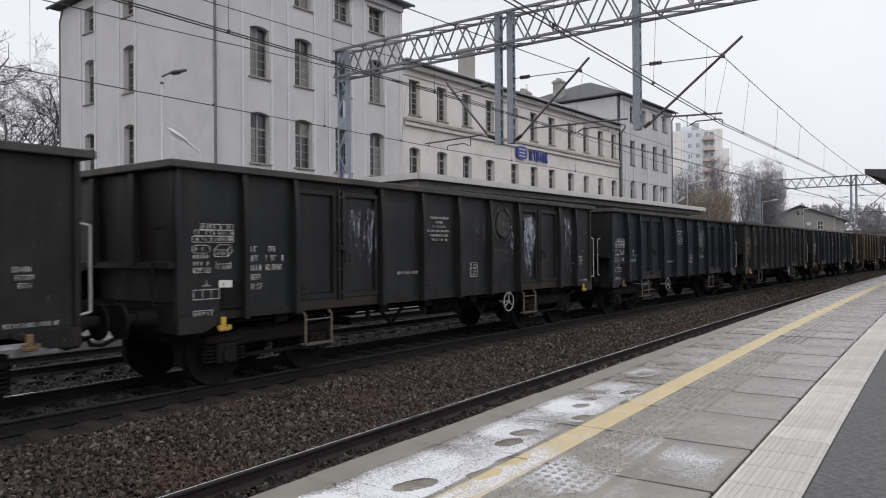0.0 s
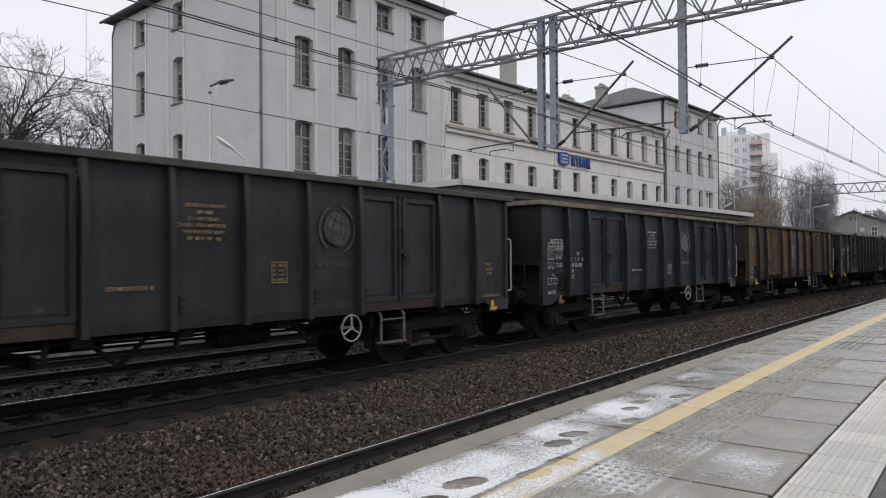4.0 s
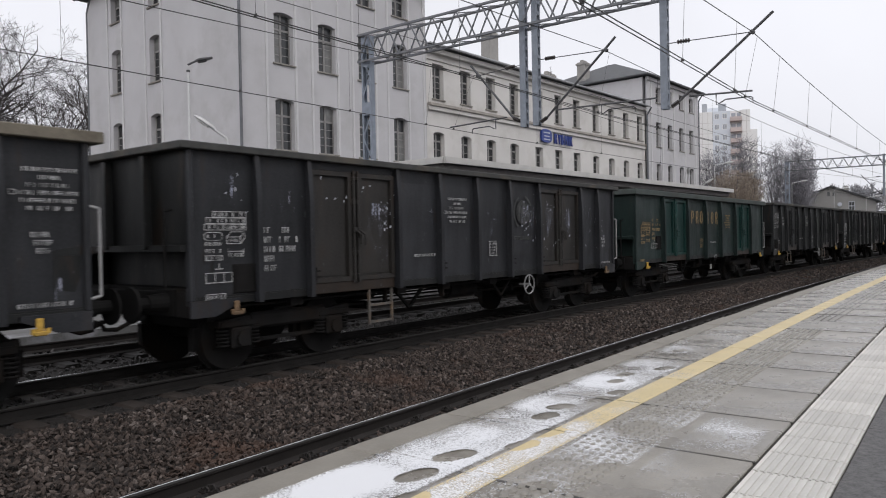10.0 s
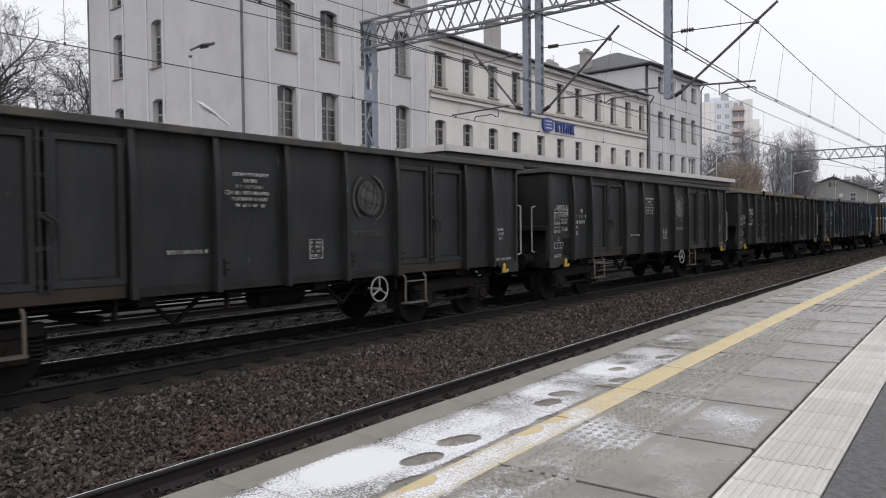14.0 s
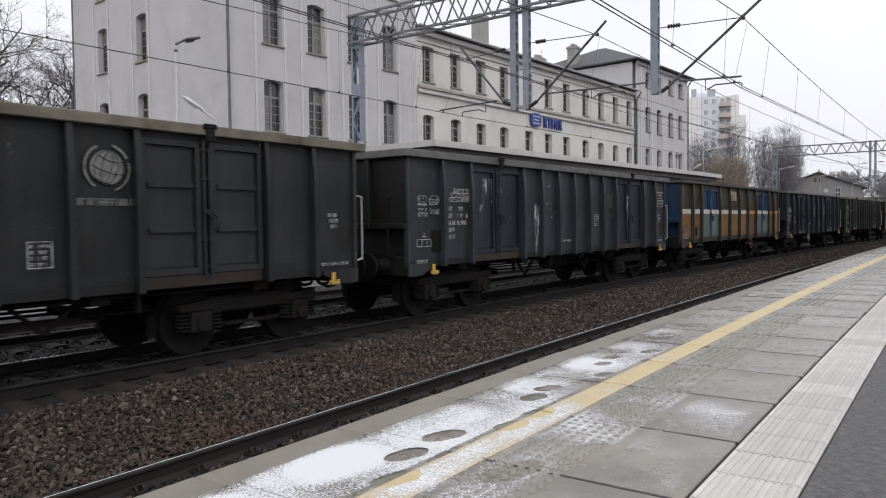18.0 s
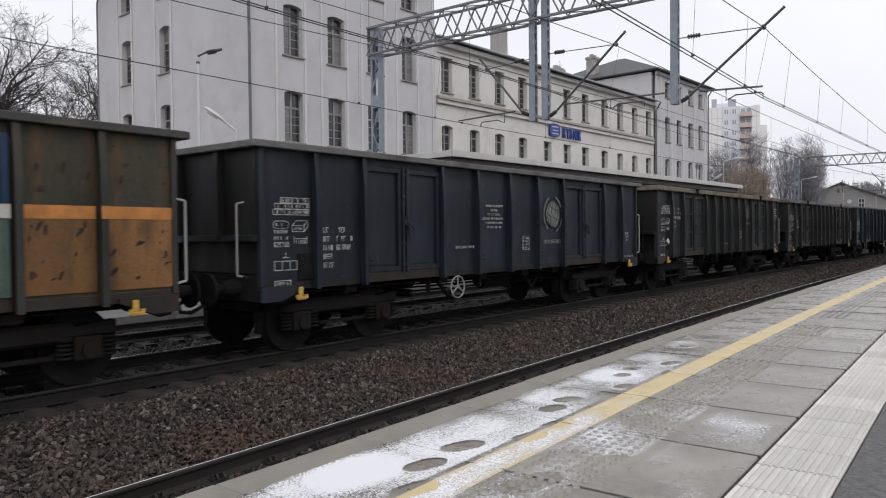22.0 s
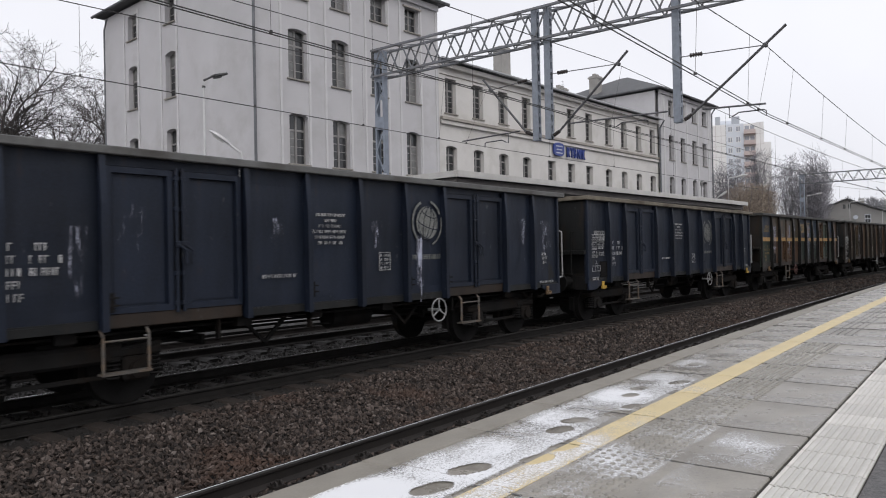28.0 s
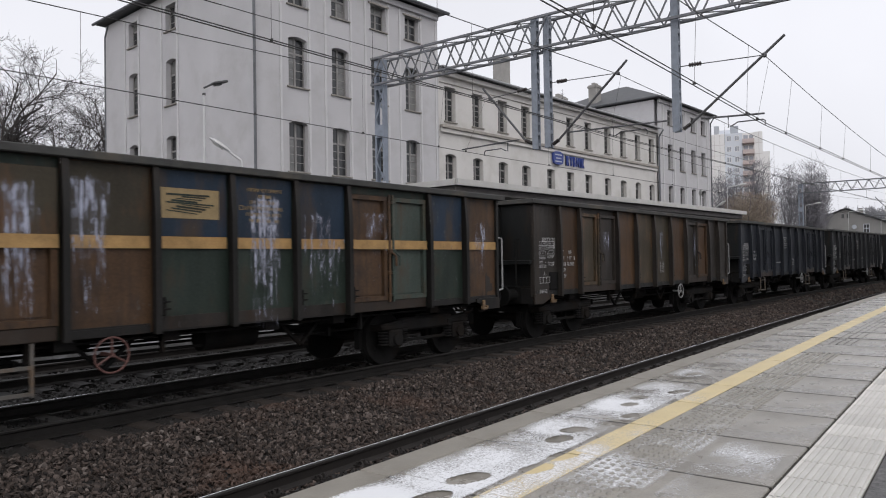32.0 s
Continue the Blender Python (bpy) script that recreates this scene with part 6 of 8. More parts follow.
M_TANPLATE = mat("plate_tan", (0.26, 0.19, 0.095), rough=0.75, vary=0.25, scale=7, bump=0)
M_FLECK = mat("paint_fleck_white", (0.42, 0.43, 0.48), rough=0.6, vary=0.3, scale=20, bump=0)
M_SPOT = mat("rust_dark", (0.022, 0.013, 0.009), rough=0.85, vary=0.4, scale=9, bump=0)
M_GREENMARK = mat("mark_green", (0.012, 0.045, 0.028), rough=0.7, vary=0.3, scale=9, bump=0)
M_PALEPLATE = mat("plate_pale", (0.30, 0.24, 0.16), rough=0.75, vary=0.3, scale=7, bump=0)
M_CARD = mat("card_white", (0.62, 0.62, 0.60), rough=0.8, vary=0.15, scale=12, bump=0)
M_TAGPLATE = mat("plate_soiled", (0.30, 0.30, 0.28), rough=0.8, vary=0.3, scale=12, bump=0)
M_HOOK = mat("hook_yellow", (0.48, 0.30, 0.05), rough=0.6, vary=0.35, scale=20, dirt=(0.1, 0.06, 0.03), dirt_amount=0.35)
M_HOOKDULL = mat("hook_worn", (0.15, 0.095, 0.05), rough=0.7, vary=0.35, scale=20, dirt=(0.04, 0.03, 0.02), dirt_amount=0.4)
M_HANDRAIL = mat("handrail_grey", (0.25, 0.25, 0.25), rough=0.6, vary=0.3)
M_STEP = mat("step_worn", (0.085, 0.078, 0.07), rough=0.7, vary=0.4, dirt=(0.15, 0.09, 0.045), dirt_amount=0.35, dirt_scale=4)
M_WHEELRED = mat("handwheel_red", (0.10, 0.045, 0.038), rough=0.6, vary=0.3)

YF = -HALF + 0.06              # plane of the side sheets, behind the posts' faces
_mesh = {}


def shared(key, build, material, smooth=False):
    if key not in _mesh:
        bm = bms()
        build(bm)
        _mesh[key] = mesh_of(key.split("#")[0], bm, material, smooth)
    return _mesh[key]


def wpart(name, key, build, material, parent, x=0.0, y=0.0, z=0.0, label="", smooth=False, m=None):
    me = shared(key, build, material, smooth)
    ob = piece(name, me, parent, m if m is not None else Matrix.Translation((x, y, z)), label)
    ob.material_slots[0].link = "OBJECT"
    ob.material_slots[0].material = material
    return ob


def panel_build(w, z0, z1, seed):
    """A steel sheet, dented by years of loading."""
    def build(bm):
        nx, nz = max(4, int(w / 0.16)), 9
        grid = []
        for j in range(nz + 1):
            row = []
            for i in range(nx + 1):
                x, z = w * i / nx, z0 + (z1 - z0) * j / nz
                edge = min(i, nx - i, j, nz - j) > 0
                d = 0.026 * noise.noise((x * 1.7 + seed * 9.1, z * 1.5, seed)) if edge else 0
                row.append(bm.verts.new((x, d, z)))
            grid.append(row)
        for j in range(nz):
            for i in range(nx):
                bm.faces.new((grid[j][i], grid[j][i + 1], grid[j + 1][i + 1], grid[j + 1][i]))
        # a folded edge to the back
        bk = [[bm.verts.new((v.co.x, 0.05, v.co.z)) for v in (grid[0][0], grid[0][-1], grid[-1][-1], grid[-1][0])]][0]
        loops = ([grid[0][i] for i in range(nx + 1)], [grid[j][nx] for j in range(nz + 1)],
                 [grid[nz][i] for i in range(nx, -1, -1)], [grid[j][0] for j in range(nz, -1, -1)])
        for k, lp in enumerate(loops):
            bm.faces.new(lp + [bk[(k + 1) % 4], bk[k]])
        bm.faces.new(bk)
    return build


def post_build(bm):
    # a T of steel: a web on the sheet and a flange in front of it
    prof = [(-0.040, -0.140), (0.040, -0.140), (0.040, -0.124), (0.009, -0.120), (0.009, 0.0), (-0.009, 0.0), (-0.009, -0.120), (-0.040, -0.124)]
    rows = [[bm.verts.new((x, y + (0.045 if z > 2.7 and y < -0.1 else 0.0), z)) for x, y in prof] for z in (SILL - 0.02, 2.45, PT)]
    for p, q in zip(rows, rows[1:]):
        for i in range(8):
            bm.faces.new((p[i], p[(i + 1) % 8], q[(i + 1) % 8], q[i]))
    bm.faces.new(rows[0][::-1])
    bm.faces.new(rows[-1])


def corner_post_build(bm):
    box(bm, -0.035, 0.035, -0.06, 0.02, SILL + 0.06, PT, bevel=0.01)


def leaf_build(w, bars):
    """A door leaf: one pressed sheet with its raised frame, a sunk border inside it and cross bars."""
    def build(bm):
        z0, z1, f, g = 1.17, 2.90, 0.075, 0.03
        xs, zs = [0, f, f + g, w - f - g, w - f, w], [z0, z0 + f, z0 + f + g]
        for i in range(bars):
            z = z0 + (z1 - z0) * (i + 1) / (bars + 1)
            zs += [z - 0.03, z + 0.03]
        zs += [z1 - f - g, z1 - f, z1]
        nz = len(zs) - 1

        def depth(i, j):
            if i in (0, 4) or j in (0, nz - 1):
                return -0.055
            if i in (1, 3) or j in (1, nz - 2):
                return 0.012
            return -0.05 if bars and j % 2 else -0.004
        relief(bm, xs, zs, depth, 0.05)
    return build


def latch_build(bm):
    """Upright locking bar with its keepers and hand lever."""
    rod(bm, (0, -0.075, 1.14), (0, -0.075, 2.93), 0.024, 8)
    for z in (1.25, 1.62, 2.42, 2.8):
        box(bm, -0.032, 0.032, -0.1, -0.04, z - 0.03, z + 0.03, bevel=0.01)
    rod(bm, (0, -0.1, 1.98), (0.1, -0.135, 1.9), 0.018, 6)
    rod(bm, (0.1, -0.135, 1.9), (0.1, -0.135, 1.74), 0.02, 6)
    box(bm, -0.03, 0.05, -0.11, -0.06, 1.94, 2.02, bevel=0.008)


def rim_builder(z0):
    """Top rail all round, one welded ring that stands out over the ends."""
    def build(bm):
        o = [(-0.15, -1.50), (WL + 0.15, -1.50), (WL + 0.15, 1.50), (-0.15, 1.50)]
        i_ = [(0.08, -1.34), (WL - 0.08, -1.34), (WL - 0.08, 1.34), (0.08, 1.34)]
        v = [[bm.verts.new((x, y, z)) for x, y in q] for z in (z0, TOP) for q in (o, i_)]
        for k in range(4):
            n = (k + 1) % 4
            bm.faces.new((v[0][k], v[0][n], v[1][n], v[1][k]))
            bm.faces.new((v[2][k], v[3][k], v[3][n], v[2][n]))
            bm.faces.new((v[0][k], v[2][k], v[2][n], v[0][n]))
            bm.faces.new((v[1][k], v[1][n], v[3][n], v[3][k]))
        bmesh.ops.bevel(bm, geom=bm.edges[:], offset=0.012, segments=1, affect="EDGES")
    return build


def clasp_build(bm):
    """Locking bracket over the door's meeting edges, gripping the top rail."""
    box(bm, -0.10, 0.10, -0.045, 0.0, 0.05, 0.115, bevel=0.01)
    box(bm, -0.055, 0.055, -0.05, 0.0, -0.12, 0.05, bevel=0.01)


def bracket_build(bm):
    """Welded stake bracket beside a post."""
    box(bm, 0.0, 0.16, -0.10, 0.0, 0.0, 0.022)
    box(bm, 0.0, 0.16, -0.10, 0.0, 0.09, 0.112)
    box(bm, 0.03, 0.11, -0.085, 0.0, -0.07, 0.16, bevel=0.01)


def skirt_build(w):
    """Folded lower edge of a side sheet: one strip in two steps."""
    def build(bm):
        relief(bm, (0, w), (SILL - 0.005, SILL + 0.09, SILL + 0.11), lambda i, j: (-0.028, -0.014)[j], 0.0)
    return build


def end_post_build(bm):
    box(bm, -0.12, 0.0, -0.055, 0.055, 1.74, 3.0, bevel=0.012)


def end_build(bm):
    """End wall with the recess of the shunter's step: one folded sheet."""
    prof = [(0.0, PT), (0.0, 1.80), (-0.09, 1.79), (-0.09, 1.71), (0.34, 1.70), (0.34, SILL), (0.40, SILL), (0.40, 1.76), (0.06, 1.82), (0.06, PT)]
    a = [bm.verts.new((x, -1.355, z)) for x, z in prof]
    b = [bm.verts.new((x, 1.355, z)) for x, z in prof]
    bm.faces.new(a)
    bm.faces.new(b[::-1])
    for i in range(len(prof)):
        j = (i + 1) % len(prof)
        bm.faces.new((a[i], b[i], b[j], a[j]))


def cheek_build(bm):
    box(bm, 0.03, 0.338, -0.03, 0.03, SILL, 1.70)


def splash_build(w, l):
    """A film of spilt paint on the sheet, as wide and long as the run."""
    def build(bm):
        nx, nz = 6, 14
        g = [[bm.verts.new((w * (i / nx - 0.5), 0, -l * j / nz)) for i in range(nx + 1)] for j in range(nz + 1)]
        for j in range(nz):
            for i in range(nx):
                bm.faces.new((g[j][i], g[j][i + 1], g[j + 1][i + 1], g[j + 1][i]))
    return build


def far_side_build(bm):
    box(bm, 0, WL, 1.36, 1.42, SILL, PT)
    for x in POSTS_A:
        box(bm, x - 0.055, x + 0.055, 1.42, 1.49, SILL, 2.98)


def floor_build(bm):
    box(bm, 0.06, WL - 0.06, -1.28, 1.28, 1.14, 1.22)


def under_build(bm):
    """Centre sill, cross members, side sill and brake gear."""
    box(bm, 0.1, WL - 0.1, -0.22, 0.22, 0.82, 1.13)
    for y0, y1 in ((-1.30, -1.20), (1.20, 1.30)):
        box(bm, 0.05, WL - 0.05, y0, y1, 1.0, 1.138)
    for x in (1.9, 4.3, 5.6, 7.2, 8.5, 10.9):
        box(bm, x - 0.12, x + 0.12, -1.25, 1.25, 0.86, 1.12)
    for x0 in (0.02, WL - 0.16):
        box(bm, x0, x0 + 0.14, -1.34, 1.34, 0.84, 1.18, bevel=0.01)
    # brake cylinder, rods and the air tank
    disc(bm, (6.9, -0.55, 0.78), (1, 0, 0), 0.19, 0.9, 14)
    disc(bm, (5.0, 0.5, 0.8), (1, 0, 0), 0.16, 0.7, 12)
    for y in (-0.62, 0.1, 0.65):
        rod(bm, (2.8, y, 0.7), (10.0, y, 0.66), 0.022, 5)
    for x in (4.0, 8.8):
        box(bm, x - 0.03, x + 0.03, -0.7, 0.7, 0.60, 0.74)
    rod(bm, (0.4, -1.15, 0.92), (12.4, -1.15, 0.92), 0.018, 5)
    for x in (3.9, 5.5, 9.0):
        box(bm, x - 0.02, x + 0.02, -1.25, -1.17, 0.72, 1.0)
    # stanchions below the floor
    for x in (4.9, 8.0):
        bar(bm, (x - 0.5, -0.9, 1.0), (x, -0.9, 0.55), 0.05, 0.05)
        bar(bm, (x + 0.5, -0.9, 1.0), (x, -0.9, 0.55), 0.05, 0.05)


def apron_build(bm):
    """Corner plate that dips towards the buffer beam."""
    vs = [(0, 0.84), (0.36, 0.84), (0.78, 1.0), (0.78, 1.06), (0, 1.06)]
    a = [bm.verts.new((x, -1.42, z)) for x, z in vs]
    b = [bm.verts.new((x, -1.38, z)) for x, z in vs]
    bm.faces.new(a)
    bm.faces.new(b[::-1])
    for i in range(5):
        bm.faces.new((a[i], b[i], b[(i + 1) % 5], a[(i + 1) % 5]))


def apron_back_build(bm):
    apron_build(bm)
    for v in bm.verts:
        v.co.x = -v.co.x


def bogie_frame_build(bm):
    """Cast side frames, bolster, axle boxes with their spring nests."""
    for s in (-1, 1):
        y = 1.02 * s
        for x in (-0.9, 0.9):
            box(bm, x - 0.17, x + 0.17, y - 0.11, y + 0.11, 0.32, 0.62, bevel=0.03)
            disc(bm, (x, y + 0.13 * s, 0.46), (0, 1, 0), 0.11, 0.06, 12)
            box(bm, x - 0.34, x + 0.34, y - 0.09, y + 0.09, 0.62, 0.72, bevel=0.02)
        box(bm, -0.75, 0.75, y - 0.08, y + 0.08, 0.56, 0.80, bevel=0.04)
        for x0, x1, z in ((-1.25, -0.6, 0.68), (0.6, 1.25, 0.68)):
            bar(bm, (x0, y, z), (x1, y, 0.74), 0.12, 0.09)
        bar(bm, (-0.55, y, 0.40), (0.55, y, 0.40), 0.05, 0.05)
        bar(bm, (-0.72, y, 0.5), (-0.5, y, 0.40), 0.05, 0.06)
        bar(bm, (0.72, y, 0.5), (0.5, y, 0.40), 0.05, 0.06)
    box(bm, -0.2, 0.2, -0.96, 0.96, 0.55, 0.84)
    for x in (-1.2, 1.2):
        box(bm, x - 0.05, x + 0.05, -0.96, 0.96, 0.60, 0.72)
    for x in (-0.42, 0.42, -1.38, 1.38):
        for s in (-1, 1):
            box(bm, x - 0.05, x + 0.05, 0.66 * s - 0.06, 0.66 * s + 0.06, 0.3, 0.62)


def spring_build(bm):
    for i in range(5):
        ring(bm, (0, 0, 0.035 + 0.052 * i), (0, 0, 1), 0.075, 0.018, 12, 5)


def wheelset_build(bm):
    rod(bm, (0, -1.0, 0), (0, 1.0, 0), 0.08, 10)
    for s in (-1, 1):
        disc(bm, (0, 0.75 * s, 0), (0, 1, 0), 0.46, 0.13, 28)
        disc(bm, (0, 0.685 * s, 0), (0, 1, 0), 0.49, 0.03, 28)
        disc(bm, (0, 0.80 * s, 0), (0, 1, 0), 0.16, 0.1, 12)
        for i in range(6):
            a = math.pi * i / 3
            box(bm, 0.28 * math.cos(a) - 0.035, 0.28 * math.cos(a) + 0.035, 0.815 * s - 0.006, 0.815 * s + 0.006,
                0.28 * math.sin(a) - 0.035, 0.28 * math.sin(a) + 0.035)


def buffer_build(bm):
    rod(bm, (0, 0, 0), (-0.30, 0, 0), 0.13, 14, 0.11)
    rod(bm, (-0.30, 0, 0), (-0.49, 0, 0), 0.085, 12)
    rod(bm, (-0.49, 0, 0), (-0.53, 0, 0), 0.235, 20, 0.225)
    box(bm, -0.03, 0.0, -0.19, 0.19, -0.17, 0.17)


def coupling_build(bm):
    tube(bm, [(0, 0, 0), (-0.3, 0, 0), (-0.36, 0, 0.06), (-0.46, 0, 0.04), (-0.62, 0, -0.10)], 0.05, 8)


def hose_build(bm):
    tube(bm, [(0.02, 0, 0.02), (-0.08, 0, -0.12), (-0.2, 0, -0.24), (-0.4, 0, -0.32), (-0.56, 0, -0.30), (-0.62, 0, -0.18)], 0.03, 7)


def handrail_build(bm):
    rod(bm, (0, 0, 1.22), (0, 0, 2.24), 0.017, 7)
    rod(bm, (0, 0, 2.24), (-0.13, 0.03, 2.27), 0.017, 7)
    rod(bm, (0, 0, 1.22), (-0.13, 0.03, 1.19), 0.017, 7)


def handwheel_build(bm):
    ring(bm, (0, 0, 0), (0, 1, 0), 0.205, 0.013, 28, 6)
    for i in range(3):
        a = 2 * math.pi * i / 3 + math.pi / 2
        rod(bm, (0, 0, 0), (0.205 * math.cos(a), 0, 0.205 * math.sin(a)), 0.013, 6)
    rod(bm, (0, -0.03, 0), (0, 0.25, 0), 0.025, 8)


def step_build(bm):
    for x in (0.0, 0.56):
        rod(bm, (x, 0.09, 1.08), (x, -0.05, 0.92), 0.02, 6)
        rod(bm, (x, -0.05, 0.93), (x, -0.05, 0.49), 0.02, 6)
    box(bm, -0.02, 0.58, -0.09, 0.05, 0.465, 0.492)
    rod(bm, (0, -0.05, 0.86), (0.56, -0.05, 0.86), 0.014, 6)


def ladder_build(bm):
    for x in (0.0, 0.55):
        box(bm, x - 0.018, x + 0.018, -0.02, 0.02, 0.42, 1.05)
    for z in (0.46, 0.74):
        box(bm, 0, 0.55, -0.015, 0.015, z - 0.02, z + 0.02)


def hook_build(bm):
    box(bm, -0.035, 0.035, -0.02, 0.02, 0.03, 0.17, bevel=0.008)
    box(bm, -0.075, 0.075, -0.045, 0.02, -0.02, 0.03, bevel=0.01)
    box(bm, -0.095, -0.055, -0.045, 0.0, 0.0, 0.06)
    box(bm, 0.055, 0.095, -0.045, 0.0, 0.0, 0.06)


def row_of_bars(bm, x0, z, w, h, rnd, fill=0.72):
    """A line of lettering that cannot be read: short bars of a stroke's width."""
    x = x0
    while x < x0 + w - h * 0.3:
        b = h * rnd.uniform(0.32, 0.62)
        if rnd.random() < fill:
            t = h * 0.17
            k = rnd.randrange(4)
            box(bm, x, x + t, 0, 0.003, z, z + h)
            if k:
                box(bm, x + t, x + b, 0, 0.003, z + h - t, z + h)
            if k > 1:
                box(bm, x + t, x + b, 0, 0.003, z + h * 0.4, z + h * 0.4 + t)
            if k > 2:
                box(bm, x + b - t, x + b, 0, 0.003, z, z + h * 0.8)
        x += b + h * 0.16


def frame_box(bm, x, z, w, h, t=0.012):
    for a in ((x, x + w, z, z + t), (x, x + w, z + h - t, z + h), (x, x + t, z + t, z + h - t), (x + w - t, x + w, z + t, z + h - t)):
        box(bm, a[0], a[1], 0, 0.003, a[2], a[3])


def mark_rows(bm):
    """The load table: three ruled rows."""
    rnd = random.Random(3)
    for i, (dx, w) in enumerate(((0.13, 0.54), (0.03, 0.64), (0.0, 0.67))):
        z = 0.17 - 0.085 * i
        frame_box(bm, dx, z, w, 0.085, 0.01)
        row_of_bars(bm, dx + 0.03, z + 0.02, w - 0.05, 0.045, rnd)
        if i == 0:
            for k in range(1, 5):
                box(bm, dx + w * k / 5 - 0.004, dx + w * k / 5 + 0.004, 0, 0.003, z + 0.01, z + 0.075)


def mark_boxes(bm):
    """Volume, length and brake boxes below the table."""
    rnd = random.Random(4)
    oval = [(0.15 + 0.14 * math.copysign(abs(math.cos(t)) ** 0.5, math.cos(t)), 0.34 + 0.055 * math.copysign(abs(math.sin(t)) ** 0.7, math.sin(t))) for t in [math.tau * k / 16 for k in range(17)]]
    for p, q in zip(oval, oval[1:]):
        bar(bm, (p[0], 0.002, p[1]), (q[0], 0.002, q[1]), 0.003, 0.011)
    row_of_bars(bm, 0.05, 0.318, 0.2, 0.045, rnd)
    for a, b in (((0.36, 0.24), (0.58, 0.24)), ((0.36, 0.24), (0.36, 0.33)), ((0.36, 0.33), (0.43, 0.40)), ((0.43, 0.40), (0.65, 0.40)), ((0.65, 0.40), (0.58, 0.33)),
                 ((0.36, 0.33), (0.58, 0.33)), ((0.58, 0.33), (0.58, 0.24)), ((0.65, 0.40), (0.65, 0.31)), ((0.65, 0.31), (0.58, 0.24))):
        bar(bm, (a[0], 0.002, a[1]), (b[0], 0.002, b[1]), 0.003, 0.012)
    row_of_bars(bm, 0.40, 0.262, 0.16, 0.045, rnd, 1)
    row_of_bars(bm, 0.02, 0.215, 0.27, 0.05, rnd)
    row_of_bars(bm, 0.03, 0.12, 0.24, 0.05, rnd)
    frame_box(bm, 0.02, 0.02, 0.27, 0.07, 0.01)
    row_of_bars(bm, 0.04, 0.034, 0.23, 0.04, rnd)
    for x in (0.38, 0.62):
        box(bm, x, x + 0.011, 0, 0.003, 0.06, 0.17)
    box(bm, 0.391, 0.62, 0, 0.003, 0.13, 0.141)
    row_of_bars(bm, 0.42, 0.06, 0.18, 0.05, rnd)


def mark_numbers(bm):
    rnd = random.Random(5)
    for i, (w1, w2) in enumerate(((0.13, 0.2), (0.12, 0.36), (0.2, 0.32), (0.18, 0), (0.2, 0))):
        z = 0.42 - 0.135 * i
        row_of_bars(bm, 0, z, w1, 0.085, rnd, 1)
        if w2:
            row_of_bars(bm, 0.27, z, w2, 0.085, rnd, 0.9)


def mark_address(bm):
    rnd = random.Random(8)
    for i, w in enumerate((0.62, 0.28, 0.48, 0.66, 0.62, 0.5)):
        row_of_bars(bm, (0.68 - w) / 2, 0.45 - 0.085 * i, w, 0.046, rnd, 0.9)
    frame_box(bm, -0.08, 0.19, 0.07, 0.06, 0.01)


def mark_grid(bm):
    rnd = random.Random(9)
    frame_box(bm, 0, 0, 0.27, 0.3, 0.012)
    for i in range(4):
        row_of_bars(bm, 0.03, 0.025 + 0.067 * i, 0.21, 0.04, rnd)


def mark_axle(bm):
    frame_box(bm, 0, 0, 0.42, 0.14)
    for x in (0.14, 0.28):
        box(bm, x, x + 0.01, 0, 0.003, 0.012, 0.128)
    box(bm, 0.15, 0.27, 0, 0.003, 0.18, 0.19)
    box(bm, 0.205, 0.215, 0, 0.003, 0.19, 0.26)


def mark_line(bm):
    row_of_bars(bm, 0, 0, 0.6, 0.05, random.Random(11), 0.9)


def mark_small(bm):
    frame_box(bm, 0, 0, 0.3, 0.1)
    row_of_bars(bm, 0.03, 0.03, 0.24, 0.045, random.Random(12), 1)


def mark_stack(bm):
    rnd = random.Random(13)
    for i in range(3):
        row_of_bars(bm, 0.03 * i, 0.16 - 0.09 * i, 0.22 - 0.03 * i, 0.06, rnd, 1)


def mark_globe(bm):
    """A round emblem: meridians and parallels inside two sweeping arcs."""
    def arcline(c, rx, rz, a0, a1, t, n=18):
        pts = [(c[0] + rx * math.cos(a0 + (a1 - a0) * i / n), 0.002, c[1] + rz * math.sin(a0 + (a1 - a0) * i / n)) for i in range(n + 1)]
        for p, q in zip(pts, pts[1:]):
            bar(bm, p, q, 0.003, t)
    n = 40
    disc_v = [bm.verts.new((0.30 * math.cos(2 * math.pi * i / n), 0.0035, 0.30 * math.sin(2 * math.pi * i / n))) for i in range(n)]
    bm.faces.new(disc_v[::-1])
    tau = math.pi
    arcline((0, 0), 0.40, 0.40, radians(25), radians(75), 0.045)
    arcline((0, 0), 0.40, 0.40, radians(115), radians(235), 0.045)
    arcline((0, 0), 0.41, 0.41, radians(-70), radians(15), 0.03)


def mark_globe_lines(bm):
    def arcline(c, rx, rz, a0, a1, t, n=14):
        pts = [(c[0] + rx * math.cos(a0 + (a1 - a0) * i / n), 0.0, c[1] + rz * math.sin(a0 + (a1 - a0) * i / n)) for i in range(n + 1)]
        for p, q in zip(pts, pts[1:]):
            bar(bm, p, q, 0.003, t)
    for k in (-0.2, 0.0, 0.2):
        w = math.sqrt(0.3 ** 2 - k ** 2)
        arcline((0.02, k - 0.02), w * 0.96, 0.06, radians(185), radians(355), 0.014)
    for rx in (0.1, 0.24):
        arcline((0, 0), rx, 0.29, radians(95), radians(265), 0.014)
        arcline((0, 0), rx * 0.8, 0.29, radians(-85), radians(85), 0.014)


def mark_word(bm):
    row_of_bars(bm, 0, 0, 0.82, 0.085, random.Random(21), 1)


